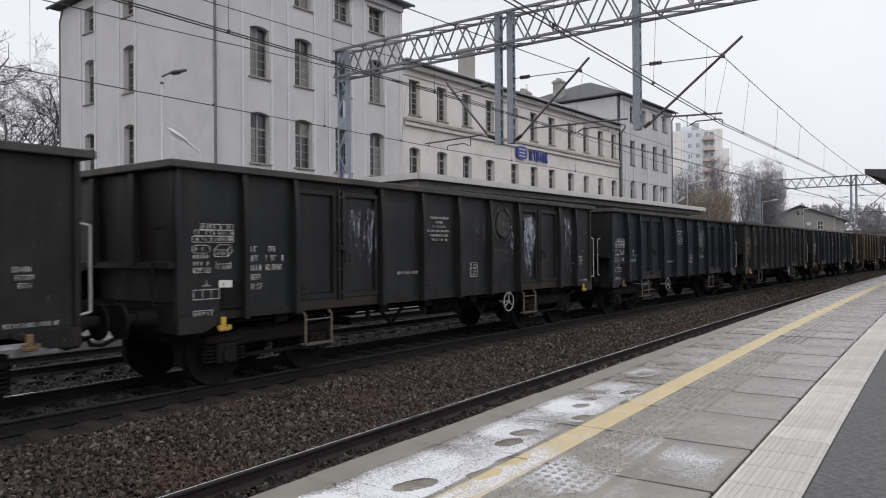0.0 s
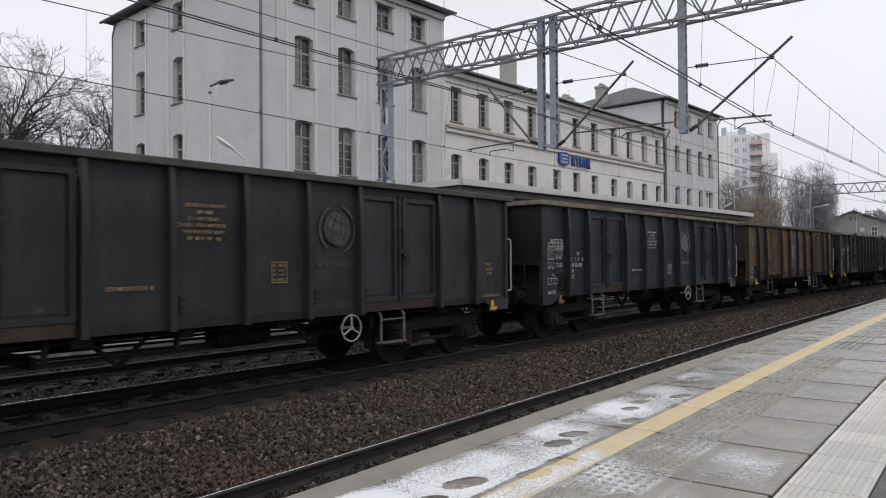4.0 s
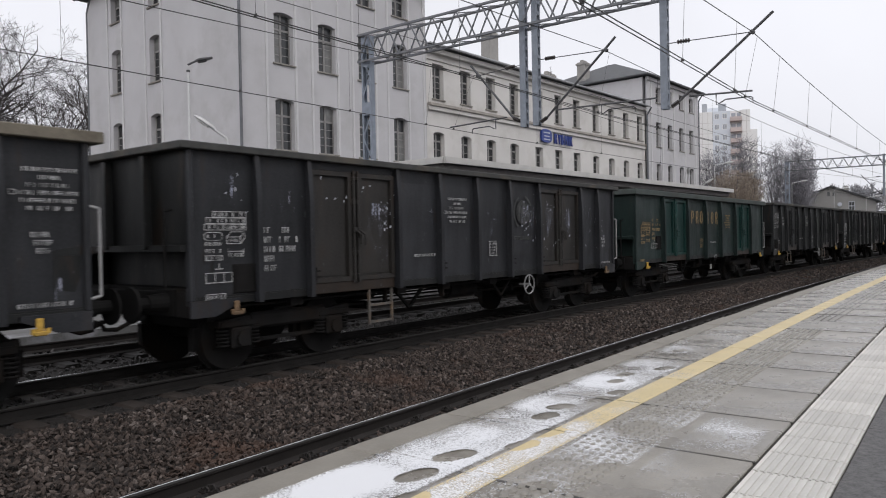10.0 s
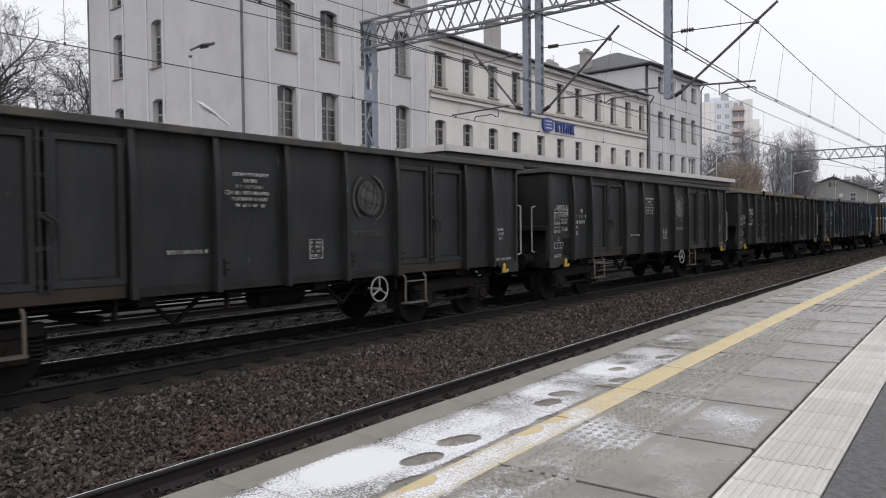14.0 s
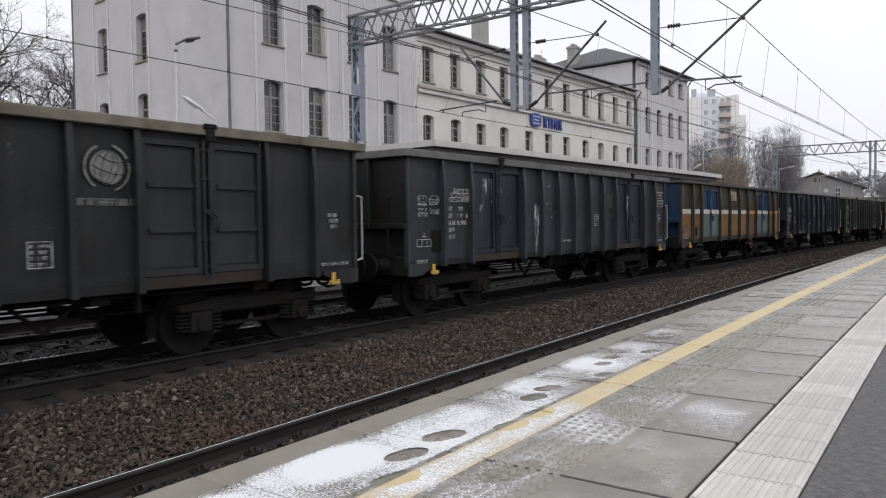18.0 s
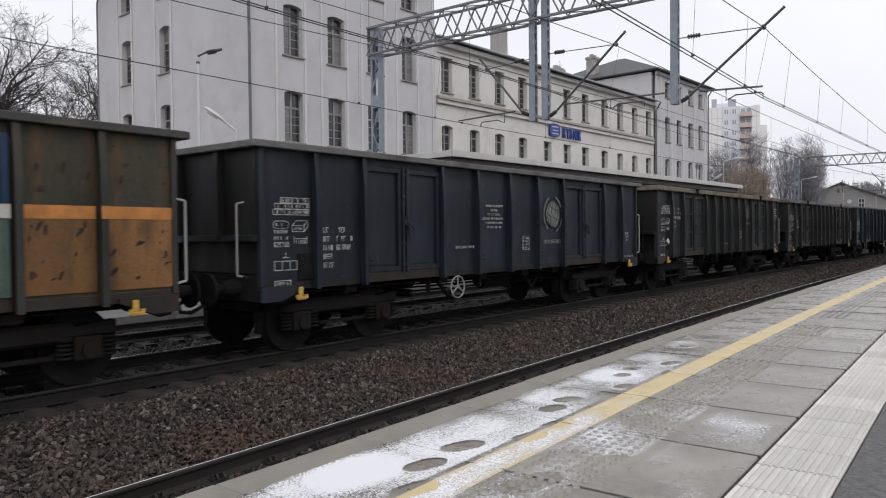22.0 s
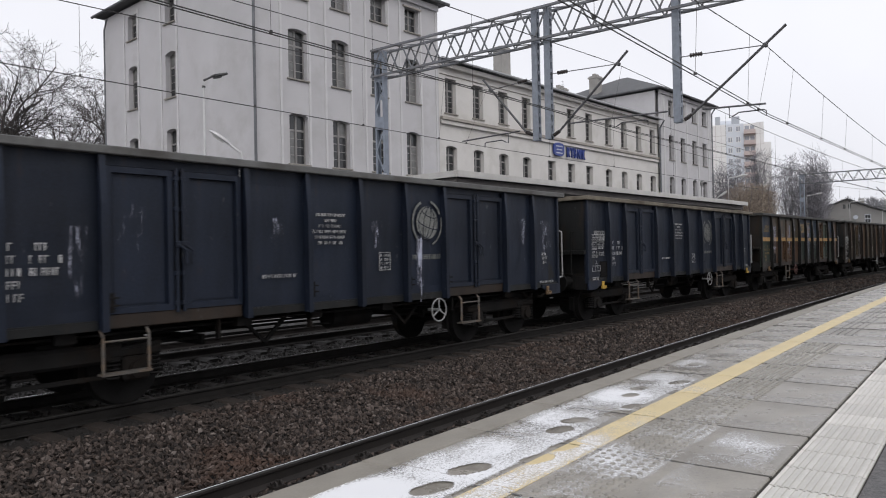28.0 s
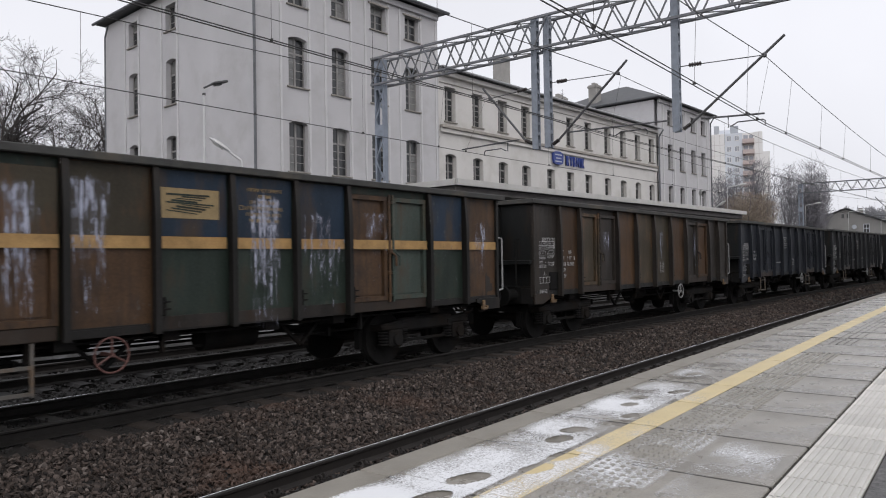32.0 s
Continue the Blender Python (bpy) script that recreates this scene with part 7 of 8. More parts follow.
def mark_big_word(bm):
    """Two groups of three large stencilled shapes, broken as a stencil leaves them."""
    t = 0.07

    def strokes(x, bars):
        for x0, x1, z0, z1 in bars:
            box(bm, x + x0, x + x1, 0, 0.003, z0, z1)
    a = ((0, t, 0, 0.42), (0.1, 0.2, 0.36, 0.42), (0.17, 0.24, 0.22, 0.36), (0.1, 0.2, 0.16, 0.22))
    b = a + ((0.16, 0.235, 0, 0.14),)
    c = ((0, t, 0.05, 0.37), (0.17, 0.24, 0.05, 0.37), (0.05, 0.105, 0.36, 0.42), (0.135, 0.19, 0.36, 0.42), (0.05, 0.105, 0, 0.06), (0.135, 0.19, 0, 0.06))
    d = ((0.09, 0.16, 0, 0.42), (0.0, 0.07, 0.36, 0.42))
    for x, k in ((0.0, a), (0.42, b), (0.82, c), (1.50, d), (1.93, c), (2.38, b)):
        strokes(x, k)


MARKS = {"rows": mark_rows, "boxes": mark_boxes, "numbers": mark_numbers, "address": mark_address, "grid": mark_grid, "axle": mark_axle,
         "line": mark_line, "small": mark_small, "stack": mark_stack, "word": mark_word, "big": mark_big_word}


def open_wagon(label, kind, body, rim, doors=None, panels=None, rear=None, marks=(), logo=None, steps="steps", wheel="grey",
               rail=True, box_plate=True, colour=None, splash=(), hook=None, card=None, tag=False, front_rail=None):
    """One wagon; x runs back from its leading end, y to the far side, z up from the rail."""
    w = thing("open_wagon", label, "wagon", "wagons of the freight train")
    posts, (d1, d2), bars = KINDS[kind]
    # near-black ends, darker than the sides, unless the livery names a colour
    end_paint = rear or P_NEARBLACK
    doors = doors or body
    panels = panels or {}
    colour, front_rail = colour or M_WHITE, front_rail or M_UNDER
    edges = (0.0,) + posts + (WL,)
    yface = YF
    for i, (a, b) in enumerate(zip(edges, edges[1:])):
        if i in (d1, d2):
            half = (b - a) / 2 - 0.14
            for j in (0, 1):
                x = a + 0.06 if j == 0 else (a + b) / 2 + 0.08
                leaf = wpart("door", f"door#{kind}{round(half, 2)}", leaf_build(half, bars),
                             panels.get((i, j), panels.get(i, doors)), w, x, yface + 0.01)
                wpart("latch", "latch", latch_build, panels.get((i, j), panels.get(i, doors)), leaf, half + 0.035 if j == 0 else -0.035, 0)
            # black plate behind the leaves' gap; the gap's shade is put into its colour
            wpart("door_recess", "door_recess", lambda bm: box(bm, -0.11, 0.11, 0.052, 0.07, SILL, PT), M_UNDER, w, (a + b) / 2, yface)
            if bars or kind == "B2":
                wpart("door_clasp", "door_clasp", clasp_build, M_UNDER, w, (a + b) / 2, -1.502, 3.02)
            wpart("door_sill", f"door_sill#{round(b - a, 2)}", lambda bm: box(bm, 0, b - a - 0.12, -0.03, 0.05, SILL, 1.17, bevel=0.01),
                  M_UNDER if panels.get("dark_sill") else P_SILL, w, a + 0.06, yface)
            for jx in (a, b - 0.09):
                wpart("door_jamb", "door_jamb", lambda bm: box(bm, 0, 0.09, 0.055, 0.075, SILL, PT), body, w, jx, yface)
            wpart("door_header", f"door_header#{round(b - a, 2)}", lambda bm: box(bm, 0, b - a - 0.12, 0.0, 0.05, 2.91, PT),
                  body, w, a + 0.06, yface)
        else:
            wpart("panel", f"panel#{round(b - a, 2)}_{i}", panel_build(b - a, SILL, PT, i + 1),
                  panels.get(i, body), w, a, yface)
            wpart("sheet_skirt", f"sheet_skirt#{round(b - a, 2)}", skirt_build(b - a - 0.1), panels.get("sill", P_NEARBLACK), w, a + 0.05, yface)
    for i, x in enumerate(posts):
        wpart("post", "post", post_build, panels.get("posts", body), w, x, yface)
        if kind[0] in "ADE" and i in (1, 3, 5, 6):
            wpart("stake_bracket", "stake_bracket", bracket_build, M_UNDER, w, x + 0.02, yface, 1.26)
    for x, flip in ((0.0, False), (WL, True)):
        m = Matrix.Translation((x, 0, 0)) @ (Matrix.Rotation(math.pi, 4, "Z") if flip else Matrix())
        wpart("end_wall", "end_wall", end_build, end_paint, w, m=m)
        wpart("corner_plate", "corner_plate" + ("#r" if flip else "#l"),
              apron_back_build if flip else apron_build,
              panels.get("sill", body), w, x)
        for y in (-0.88, 0.88):
            wpart("buffer", "buffer", buffer_build, M_BUFFER, w, m=Matrix.Translation((x, y, 1.04)) @ (Matrix.Rotation(math.pi, 4, "Z") if flip else Matrix()), smooth=False)
        wpart("coupling", "coupling", coupling_build, M_UNDER, w, m=Matrix.Translation((x, 0, 1.0)) @ (Matrix.Rotation(math.pi, 4, "Z") if flip else Matrix()))
        for y in (-0.3, 0.3):
            wpart("brake_hose", "brake_hose", hose_build, M_UNDER, w, m=Matrix.Translation((x, y, 1.0)) @ (Matrix.Rotation(math.pi, 4, "Z") if flip else Matrix()))
            wpart("end_post", "end_post", end_post_build, end_paint, w, m=m @ Matrix.Translation((0, y * 1.7, 0)))
        for y in (-1.32, 1.32):
            wpart("cheek", "cheek", cheek_build, end_paint, w, m=m @ Matrix.Translation((0, y, 0)))
        wpart("corner_post", "corner_post", corner_post_build, panels.get("posts", body), w, x + (-0.034 if flip else 0.034), yface)
    wpart("side_wall", "side_wall", far_side_build, body, w)
    wpart("floor_plate", "floor_plate", floor_build, M_UNDER, w)
    wpart("top_rail", "top_rail#" + kind[0], rim_builder({"B": 2.985, "C": 2.965}.get(kind[0], 3.02)), rim, w)
    wpart("underframe", "underframe", under_build, M_UNDER, w)
    for x in (1.9, 10.9):
        bg = wpart("bogie", "bogie", bogie_frame_build, M_UNDER, w, x)
        for ax in (-0.9, 0.9):
            ws = wpart("wheelset", "wheelset", wheelset_build, M_UNDER, bg, ax, 0, 0.46)
            wheelsets.append((ws, ax))
            for sx in (-0.26, 0.26):
                wpart("spring", "spring", spring_build, M_UNDER, bg, ax + sx, -1.03, 0.34)
    if rail:
        wpart("handrail", "handrail", handrail_build, M_HANDRAIL, w, WL + 0.1, -1.43)
        wpart("handrail", "handrail", handrail_build, front_rail, w, m=Matrix.Translation((-0.1, -1.0, 0)) @ Matrix.Rotation(math.pi, 4, "Z"))
    for x in (0.68, WL - 0.6):
        wpart("rope_hook", "rope_hook", hook_build, hook or M_HOOKDULL, w, x, -HALF - 0.03, 0.86)
    hw = {"grey": M_HANDRAIL, "fore": M_HANDRAIL, "red": M_WHEELRED, "rusty": M_WHEELRED}.get(wheel)
    if hw:
        wpart("handwheel", "handwheel", handwheel_build, hw, w, {"grey": 8.4, "rusty": 8.27, "red": 4.76}.get(wheel, 4.55), yface - 0.04, 0.78)
    if steps == "steps":
        wpart("step", "step", step_build, M_STEP, w, 2.24, yface)
        wpart("step", "step", step_build, M_STEP, w, 9.06, yface)
    elif steps == "ladder":
        wpart("step", "ladder", ladder_build, M_STEP, w, 3.35, yface)
    if box_plate:
        wpart("label_holder", "label_holder", lambda bm: (box(bm, 0, 0.38, -0.025, 0.0, 0.0, 0.40, bevel=0.008), box(bm, 0.02, 0.36, -0.036, -0.026, 0.02, 0.045), box(bm, 0.03, 0.05, -0.036, -0.026, 0.05, 0.37), box(bm, 0.33, 0.35, -0.036, -0.026, 0.05, 0.37)),
              M_UNDER, w, *{"B": (0.72, yface, 1.26), "C": (1.50, yface, 1.38)}.get(kind[0], (0.68 if box_plate is True else box_plate, yface - (0.0 if box_plate is True else 0.034), 1.12)))
    if tag:
        wpart("hanging_tag", "hanging_tag", lambda bm: box(bm, -0.085, 0.085, -0.006, 0.0, -0.085, 0.085, bevel=0.004), M_TAGPLATE, w, 6.75, -1.24, 0.66, "white plate below the frame")
        wpart("tag_bracket", "tag_bracket", lambda bm: box(bm, -0.02, 0.02, 0.001, 0.03, -0.1, 0.4), M_UNDER, w, 6.75, -1.24, 0.66)
    if card:
        cx, cz, cw, ch, ca = card
        wpart("label_card", f"label_card#{cw}_{ch}", lambda bm: box(bm, -cw / 2, cw / 2, -0.006, 0.0, -ch / 2, ch / 2), M_CARD, w,
              m=Matrix.Translation((cx, yface - 0.03, cz)) @ Matrix.Rotation(radians(ca), 4, "Y"), label="white paper label card")
    for x, z, sw, sl, dn in splash:
        sw = round(1.25 * sw, 3)
        wpart("paint_splash", f"paint_splash#{sw}_{sl}", splash_build(sw, sl), M_SPLASH[0 if dn > 1 else 1 if dn > 0.45 else 2], w, x,
              yface - (0.062 if any(edges[d] < x < edges[d + 1] for d in (d1, d2)) else 0.036), z)["kind"] = "stuff"
    for name, x, z, *more in marks:
        wpart("lettering", "lettering#" + name, MARKS[name], more[0] if more else colour, w, x, yface - 0.037, z)["kind"] = "stuff"
    if logo:
        lx, lz, lm, s = logo
        m = Matrix.Translation((lx, yface - 0.032, lz)) @ Matrix.Diagonal((s, 1, s, 1))
        em = wpart("emblem", "emblem", mark_globe, lm, w, m=m)
        wpart("globe_pattern", "globe_pattern", mark_globe_lines, body, em, m=Matrix.Translation((0, -0.002, 0)) @ Matrix.Rotation(radians(15), 4, "Y"))
        wpart("lettering", "lettering#word", MARKS["word"], lm, w, lx - 0.41, yface - 0.030, lz - 0.66 * s)["kind"] = "stuff"
    return w


wheelsets = []
def std(rows=2.03, boxes=1.60, numbers=1.50, grid=1.38, nx=1.2, address=2.09):
    """Marks of the nine-post wagons; their heights differ a little from wagon to wagon."""
    return (("rows", 0.23, rows), ("boxes", 0.22, boxes), ("axle", 0.24, 1.28), ("small", 0.24, 1.04), ("numbers", nx, numbers), ("grid", 6.86, grid),
            ("line", 4.5, 1.5), ("stack", 12.05, 1.55), ("line", 11.95, 1.10), ("address", 5.45, address))


def barred(rows=2.10, boxes=1.9, numbers=1.6, grid=1.40, rx=1.26, nx=1.24):
    """Marks of the wagons with eleven posts."""
    return (("rows", rx, rows), ("boxes", 0.28, boxes), ("numbers", nx, numbers), ("axle", 0.26, 1.36), ("small", 0.26, 1.02), ("grid", 7.62, grid), ("line", 5.7, 1.3), ("stack", 12.15, 1.75), ("line", 12.0, 1.14))


NAVY_L = "dark navy open freight wagon with faded white lettering, rolling on rails"
GREY_L = "dark grey steel open freight wagon with ribbed sides, rolling on rails"
GREEN_L = "black-green steel open freight wagon with white stencils, rolling on rails"
BAR_L = "dark grey freight wagon with barred doors and a pale top rail"
END_ADR = (("address", 12.02, 2.18),)
LIVERY = {
    -1: dict(label=GREEN_L, kind="A", body=P_NEARBLACK, rim=M_RIM_DARK, marks=std(), splash=((4.6, 2.6, 0.5, 1.2, 0.5),)),
    0: dict(label="black-green open freight wagon splashed with white paint", kind="A", body=P_BLACKGREEN, rim=M_RIM_DARK, marks=std(2.05, 1.62),
            hook=M_HOOK, card=(0.76, 1.48, 0.22, 0.10, 2), logo=(8.2, 2.5, M_LOGODIM, 0.95),
            splash=((3.38, 2.78, 0.5, 1.6, 0.9), (3.72, 2.8, 0.42, 1.6, 0.9), (8.55, 2.4, 0.26, 0.8, 0.8), (9.32, 2.86, 0.55, 1.55, 1.2), (11.4, 2.92, 0.7, 1.75, 0.9), (5.6, 2.6, 0.9, 0.9, 0.25), (7.2, 2.7, 0.9, 1.2, 0.25))),
    1: dict(label=NAVY_L, kind="A", body=P_NAVYDARK, rim=M_RIM_DARK, marks=std(2.0, 1.55, 1.42, 1.45), logo=(8.2, 2.28, M_LOGO, 1.0), front_rail=M_HANDRAIL, wheel="fore"),
    2: dict(label=GREY_L, kind="A2", hook=M_HOOK, body=P_GREY, rim=M_RIM_DARK, marks=std(2.16, 1.66, 1.97, 1.53, 1.43), colour=M_STENCIL_YEL, logo=(8.12, 2.33, M_LOGODIM, 0.9)),
    3: dict(label=NAVY_L, kind="A", body=P_SLATE, rim=M_RIM_PALE, marks=std(), logo=(8.2, 2.3, M_LOGO, 0.98)),
    4: dict(label="rusty orange open freight wagon with grey ribs", kind="A", body=P_TAN, rim=M_RIM_RUSTY, hook=M_HOOK, tag=True,
            panels={"posts": P_BROWN, "sill": P_NEARBLACK, 1: P_TAN2, (2, 1): P_TAN2, 6: P_TAN2, 7: P_TAN2, 9: P_ORANGE, "dark_sill": True}, rear=P_BROWN,
            marks=(("axle", 0.24, 1.28), ("small", 0.24, 1.06), ("address", 5.45, 1.80), ("stack", 0.4, 2.3))),
    5: dict(label=BAR_L, kind="B", body=P_GREY, rim=M_RIM_PALE, marks=barred(2.11, 1.91, 1.62, 1.30) + END_ADR,
            hook=M_HOOK, splash=((1.76, 1.85, 0.26, 0.95, 1.3), (9.95, 2.85, 0.14, 1.3, 0.8), (4.4, 2.2, 0.6, 1.1, 0.3), (6.0, 2.0, 0.5, 0.9, 0.3), (12.45, 1.5, 0.1, 0.45, 1.2)), logo=(8.62, 2.36, M_LOGODIM, 0.68), steps="none", wheel=""),
    6: dict(label=GREY_L, kind="A", body=P_GREY, rim=M_RIM_DARK, doors=P_BROWNDIM, marks=std(1.98, 1.56, 1.52, 1.45),
            splash=((3.55, 2.5, 0.5, 0.7, 0.6), (3.6, 1.8, 0.4, 0.7, 0.3), (7.0, 2.5, 0.5, 1.2, 0.3), (8.4, 2.6, 0.6, 0.9, 0.5), (9.3, 2.6, 0.4, 1.1, 0.5), (10.2, 2.6, 0.4, 1.3, 0.5), (11.4, 2.6, 0.5, 1.4, 0.4), (4.9, 2.5, 0.5, 1.2, 0.3), (0.6, 2.9, 0.7, 1.2, 0.2), (1.6, 2.7, 0.6, 1.2, 0.3)),
            logo=(8.2, 2.35, M_LOGODIM, 0.9), steps="ladder"),
    7: dict(label="dark green open freight wagon with yellow stencilled marks", kind="C", hook=M_HOOK, tag=True, body=P_GREEN, rim=M_RIM_GREEN, doors=P_GREEN2, colour=M_STENCIL_YEL, rear=P_GREEN,
            marks=(("rows", 0.37, 1.94), ("boxes", 0.37, 1.55), ("axle", 1.12, 1.42, M_WHITE), ("numbers", 1.18, 1.78), ("big", 4.44, 2.17), ("address", 7.85, 2.0), ("grid", 5.22, 1.36), ("line", 6.27, 1.5, M_WHITE), ("small", 6.64, 0.98, M_WHITE), ("small", 0.3, 1.02)),
            steps="none", wheel=""),
    8: dict(label=GREY_L, kind="A", body=P_STEEL, rim=M_RIM_DARK, hook=M_HOOK, box_plate=0.24, marks=(("axle", 0.70, 1.34),) + std(2.42, 1.98, 2.0, 1.35)[:2] + std(2.42, 1.98, 2.0, 1.35)[3:], colour=M_WHITE, logo=(8.2, 2.3, M_LOGODIM, 0.95)),
    9: dict(label=GREEN_L, kind="A", body=P_STEEL, rim=M_RIM_DARK, marks=std(2.03, 1.62, 1.7), logo=(8.2, 2.3, M_LOGO, 1.0), front_rail=M_HANDRAIL, hook=M_HOOK),
    10: dict(label=BAR_L, kind="B", body=P_STEEL, rim=M_RIM_PALE, hook=M_HOOK, marks=barred(2.14, 1.75, 1.6, 1.35) + (("address", 4.85, 2.2),), logo=(8.55, 2.5, M_LOGO, 0.68), steps="none", wheel=""),
    11: dict(label="blue-grey open freight wagon with scratched paint", kind="B2", doors=P_NAVY2, body=P_BLUEGREY, rim=M_RIM_GREY, marks=barred(2.2, 1.9, 1.6, 1.67) + END_ADR,
             hook=M_HOOK, splash=((4.6, 2.3, 0.26, 1.3, 1.2), (9.75, 2.6, 0.14, 1.1, 1.2), (11.05, 2.35, 0.12, 0.6, 0.8), (2.5, 2.75, 0.6, 0.6, 0.5), (2.3, 2.3, 0.2, 0.9, 0.6), (5.2, 2.6, 0.7, 1.2, 0.3)), logo=(8.63, 2.34, M_LOGODIM, 0.68), steps="none", wheel=""),
    12: dict(label="ochre and blue open freight wagon with a white stripe", kind="E", body=P_KHAKI, doors=P_BLUE, rim=M_RIM_DARK, rear=P_BLUE, wheel="rusty",
             marks=(("axle", 0.24, 1.16), ("line", 0.2, 1.62, M_STENCIL_YEL)), steps="none", hook=M_HOOK, box_plate=False, panels={"posts": P_GREYOLIVE, "sill": P_BROWN}),
    13: dict(label=NAVY_L, kind="D", hook=M_HOOK, body=P_NAVY2, rim=M_RIM_GREY, marks=std(2.08, 1.6, 1.40, 1.42, 1.18, 1.86), logo=(8.18, 2.2, M_LOGO, 1.0), steps="none", wheel="fore", front_rail=M_HANDRAIL),
    14: dict(label=BAR_L, kind="B", body=P_STEEL, rim=M_RIM_PALE, hook=M_HOOK, card=(0.83, 1.49, 0.22, 0.12, 35), marks=barred(2.3, 1.76, 2.0, 1.51, 0.3) + END_ADR, logo=(8.55, 2.45, M_LOGO, 0.68), steps="none", wheel=""),
    15: dict(label="dark freight wagon with barred doors, rolling on rails", kind="B", body=P_STEEL, rim=M_RIM_GREY, hook=M_HOOK, marks=barred(2.2, 1.7, 1.7, 1.4, 0.25), logo=(8.6, 2.4, M_LOGODIM, 0.68), steps="none", wheel=""),
    16: dict(label="navy open freight wagon splashed with white paint", kind="A2", body=P_NAVY3, rim=M_RIM_GREY, marks=std(2.03, 1.6, 1.5, 1.54, 1.2, 1.95), logo=(8.12, 2.35, M_LOGO, 0.98),
             splash=((7.88, 2.2, 0.22, 1.25, 1.4), (11.3, 2.6, 0.35, 1.0, 0.6), (12.2, 2.6, 0.6, 1.2, 0.7), (1.95, 2.3, 0.3, 1.1, 0.7), (4.75, 2.4, 0.3, 0.5, 0.6), (6.8, 2.4, 0.3, 0.5, 0.5), (2.6, 2.6, 0.6, 1.2, 0.4), (0.5, 2.7, 0.5, 1.4, 0.6))),
    17: dict(label=NAVY_L, kind="A", body=P_NAVY3, rim=M_RIM_PALE, hook=M_HOOK, marks=std(2.02, 1.6, 1.52, 1.34, 1.3, 2.06), logo=(8.3, 2.3, M_LOGO, 1.03)),
    18: dict(label="blue and green freight wagon with a yellow stripe and white splashes", kind="A2", body=P_OLDGREEN, rim=M_RIM_DARK, marks=(("numbers", 0.35, 1.35, M_STENCIL_YEL), ("rows", 0.3, 2.38, M_STENCIL_YEL), ("address", 6.62, 2.36, M_STENCIL_YEL)),
             rear=P_BROWN, box_plate=1.34, steps="ladder", wheel="red", front_rail=M_HANDRAIL, panels={"posts": P_GRIME, "sill": P_GRIME, 1: P_RUST, (2, 0): P_RUST, (2, 1): P_RUST, 3: P_RUST, (7, 0): P_RUST, (7, 1): P_PALEGREEN, 9: P_RUST},
             splash=((1.72, 2.82, 0.44, 1.85, 1.3), (2.72, 2.8, 0.5, 1.5, 0.8), (3.75, 2.86, 0.4, 1.6, 1.2), (4.5, 2.98, 0.46, 1.7, 1.1), (6.98, 2.92, 0.55, 2.0, 1.2), (7.95, 2.7, 0.7, 1.6, 0.6), (9.2, 2.75, 0.6, 1.4, 0.7), (8.3, 2.3, 0.5, 1.2, 0.5), (12.2, 2.7, 0.5, 1.5, 0.6), (11.1, 2.3, 0.4, 1.3, 0.4))),
    19: dict(label="rust-brown open freight wagon with faded panels", kind="A", body=P_BROWN, rim=M_RIM_DARK, marks=std()[:6],
             panels={1: P_RUST, 3: P_RUST, 4: P_OCHRE, (2, 0): P_OCHRE, 5: P_OLIVE, 6: P_RUST, (7, 1): P_RUST}, steps="none", splash=((3.4, 2.6, 0.4, 1.2, 0.6), (7.0, 2.7, 0.4, 1.4, 0.8), (9.6, 2.7, 0.4, 1.4, 0.7))),
}
wagons = []
for k in range(-2, 25):
    spec = dict(LIVERY.get(k, dict(label=GREY_L if k % 2 else GREEN_L, kind="A", body=P_GREY if k % 2 else P_NAVY, rim=M_RIM_DARK, marks=std())))
    wagons.append((k, open_wagon(**spec)))


def stripe(w, x0, x1, z0, z1, material, name="stripe", dy=0.0):
    bm = bms()
    box(bm, x0, x1, YF - 0.031 - dy, YF - 0.026 - dy, z0, z1)
    part(name, bm, material, w)


by_k = dict(wagons)
ED, ED2 = (0.0,) + POSTS_E + (WL,), (0.0,) + POSTS_A2 + (WL,)
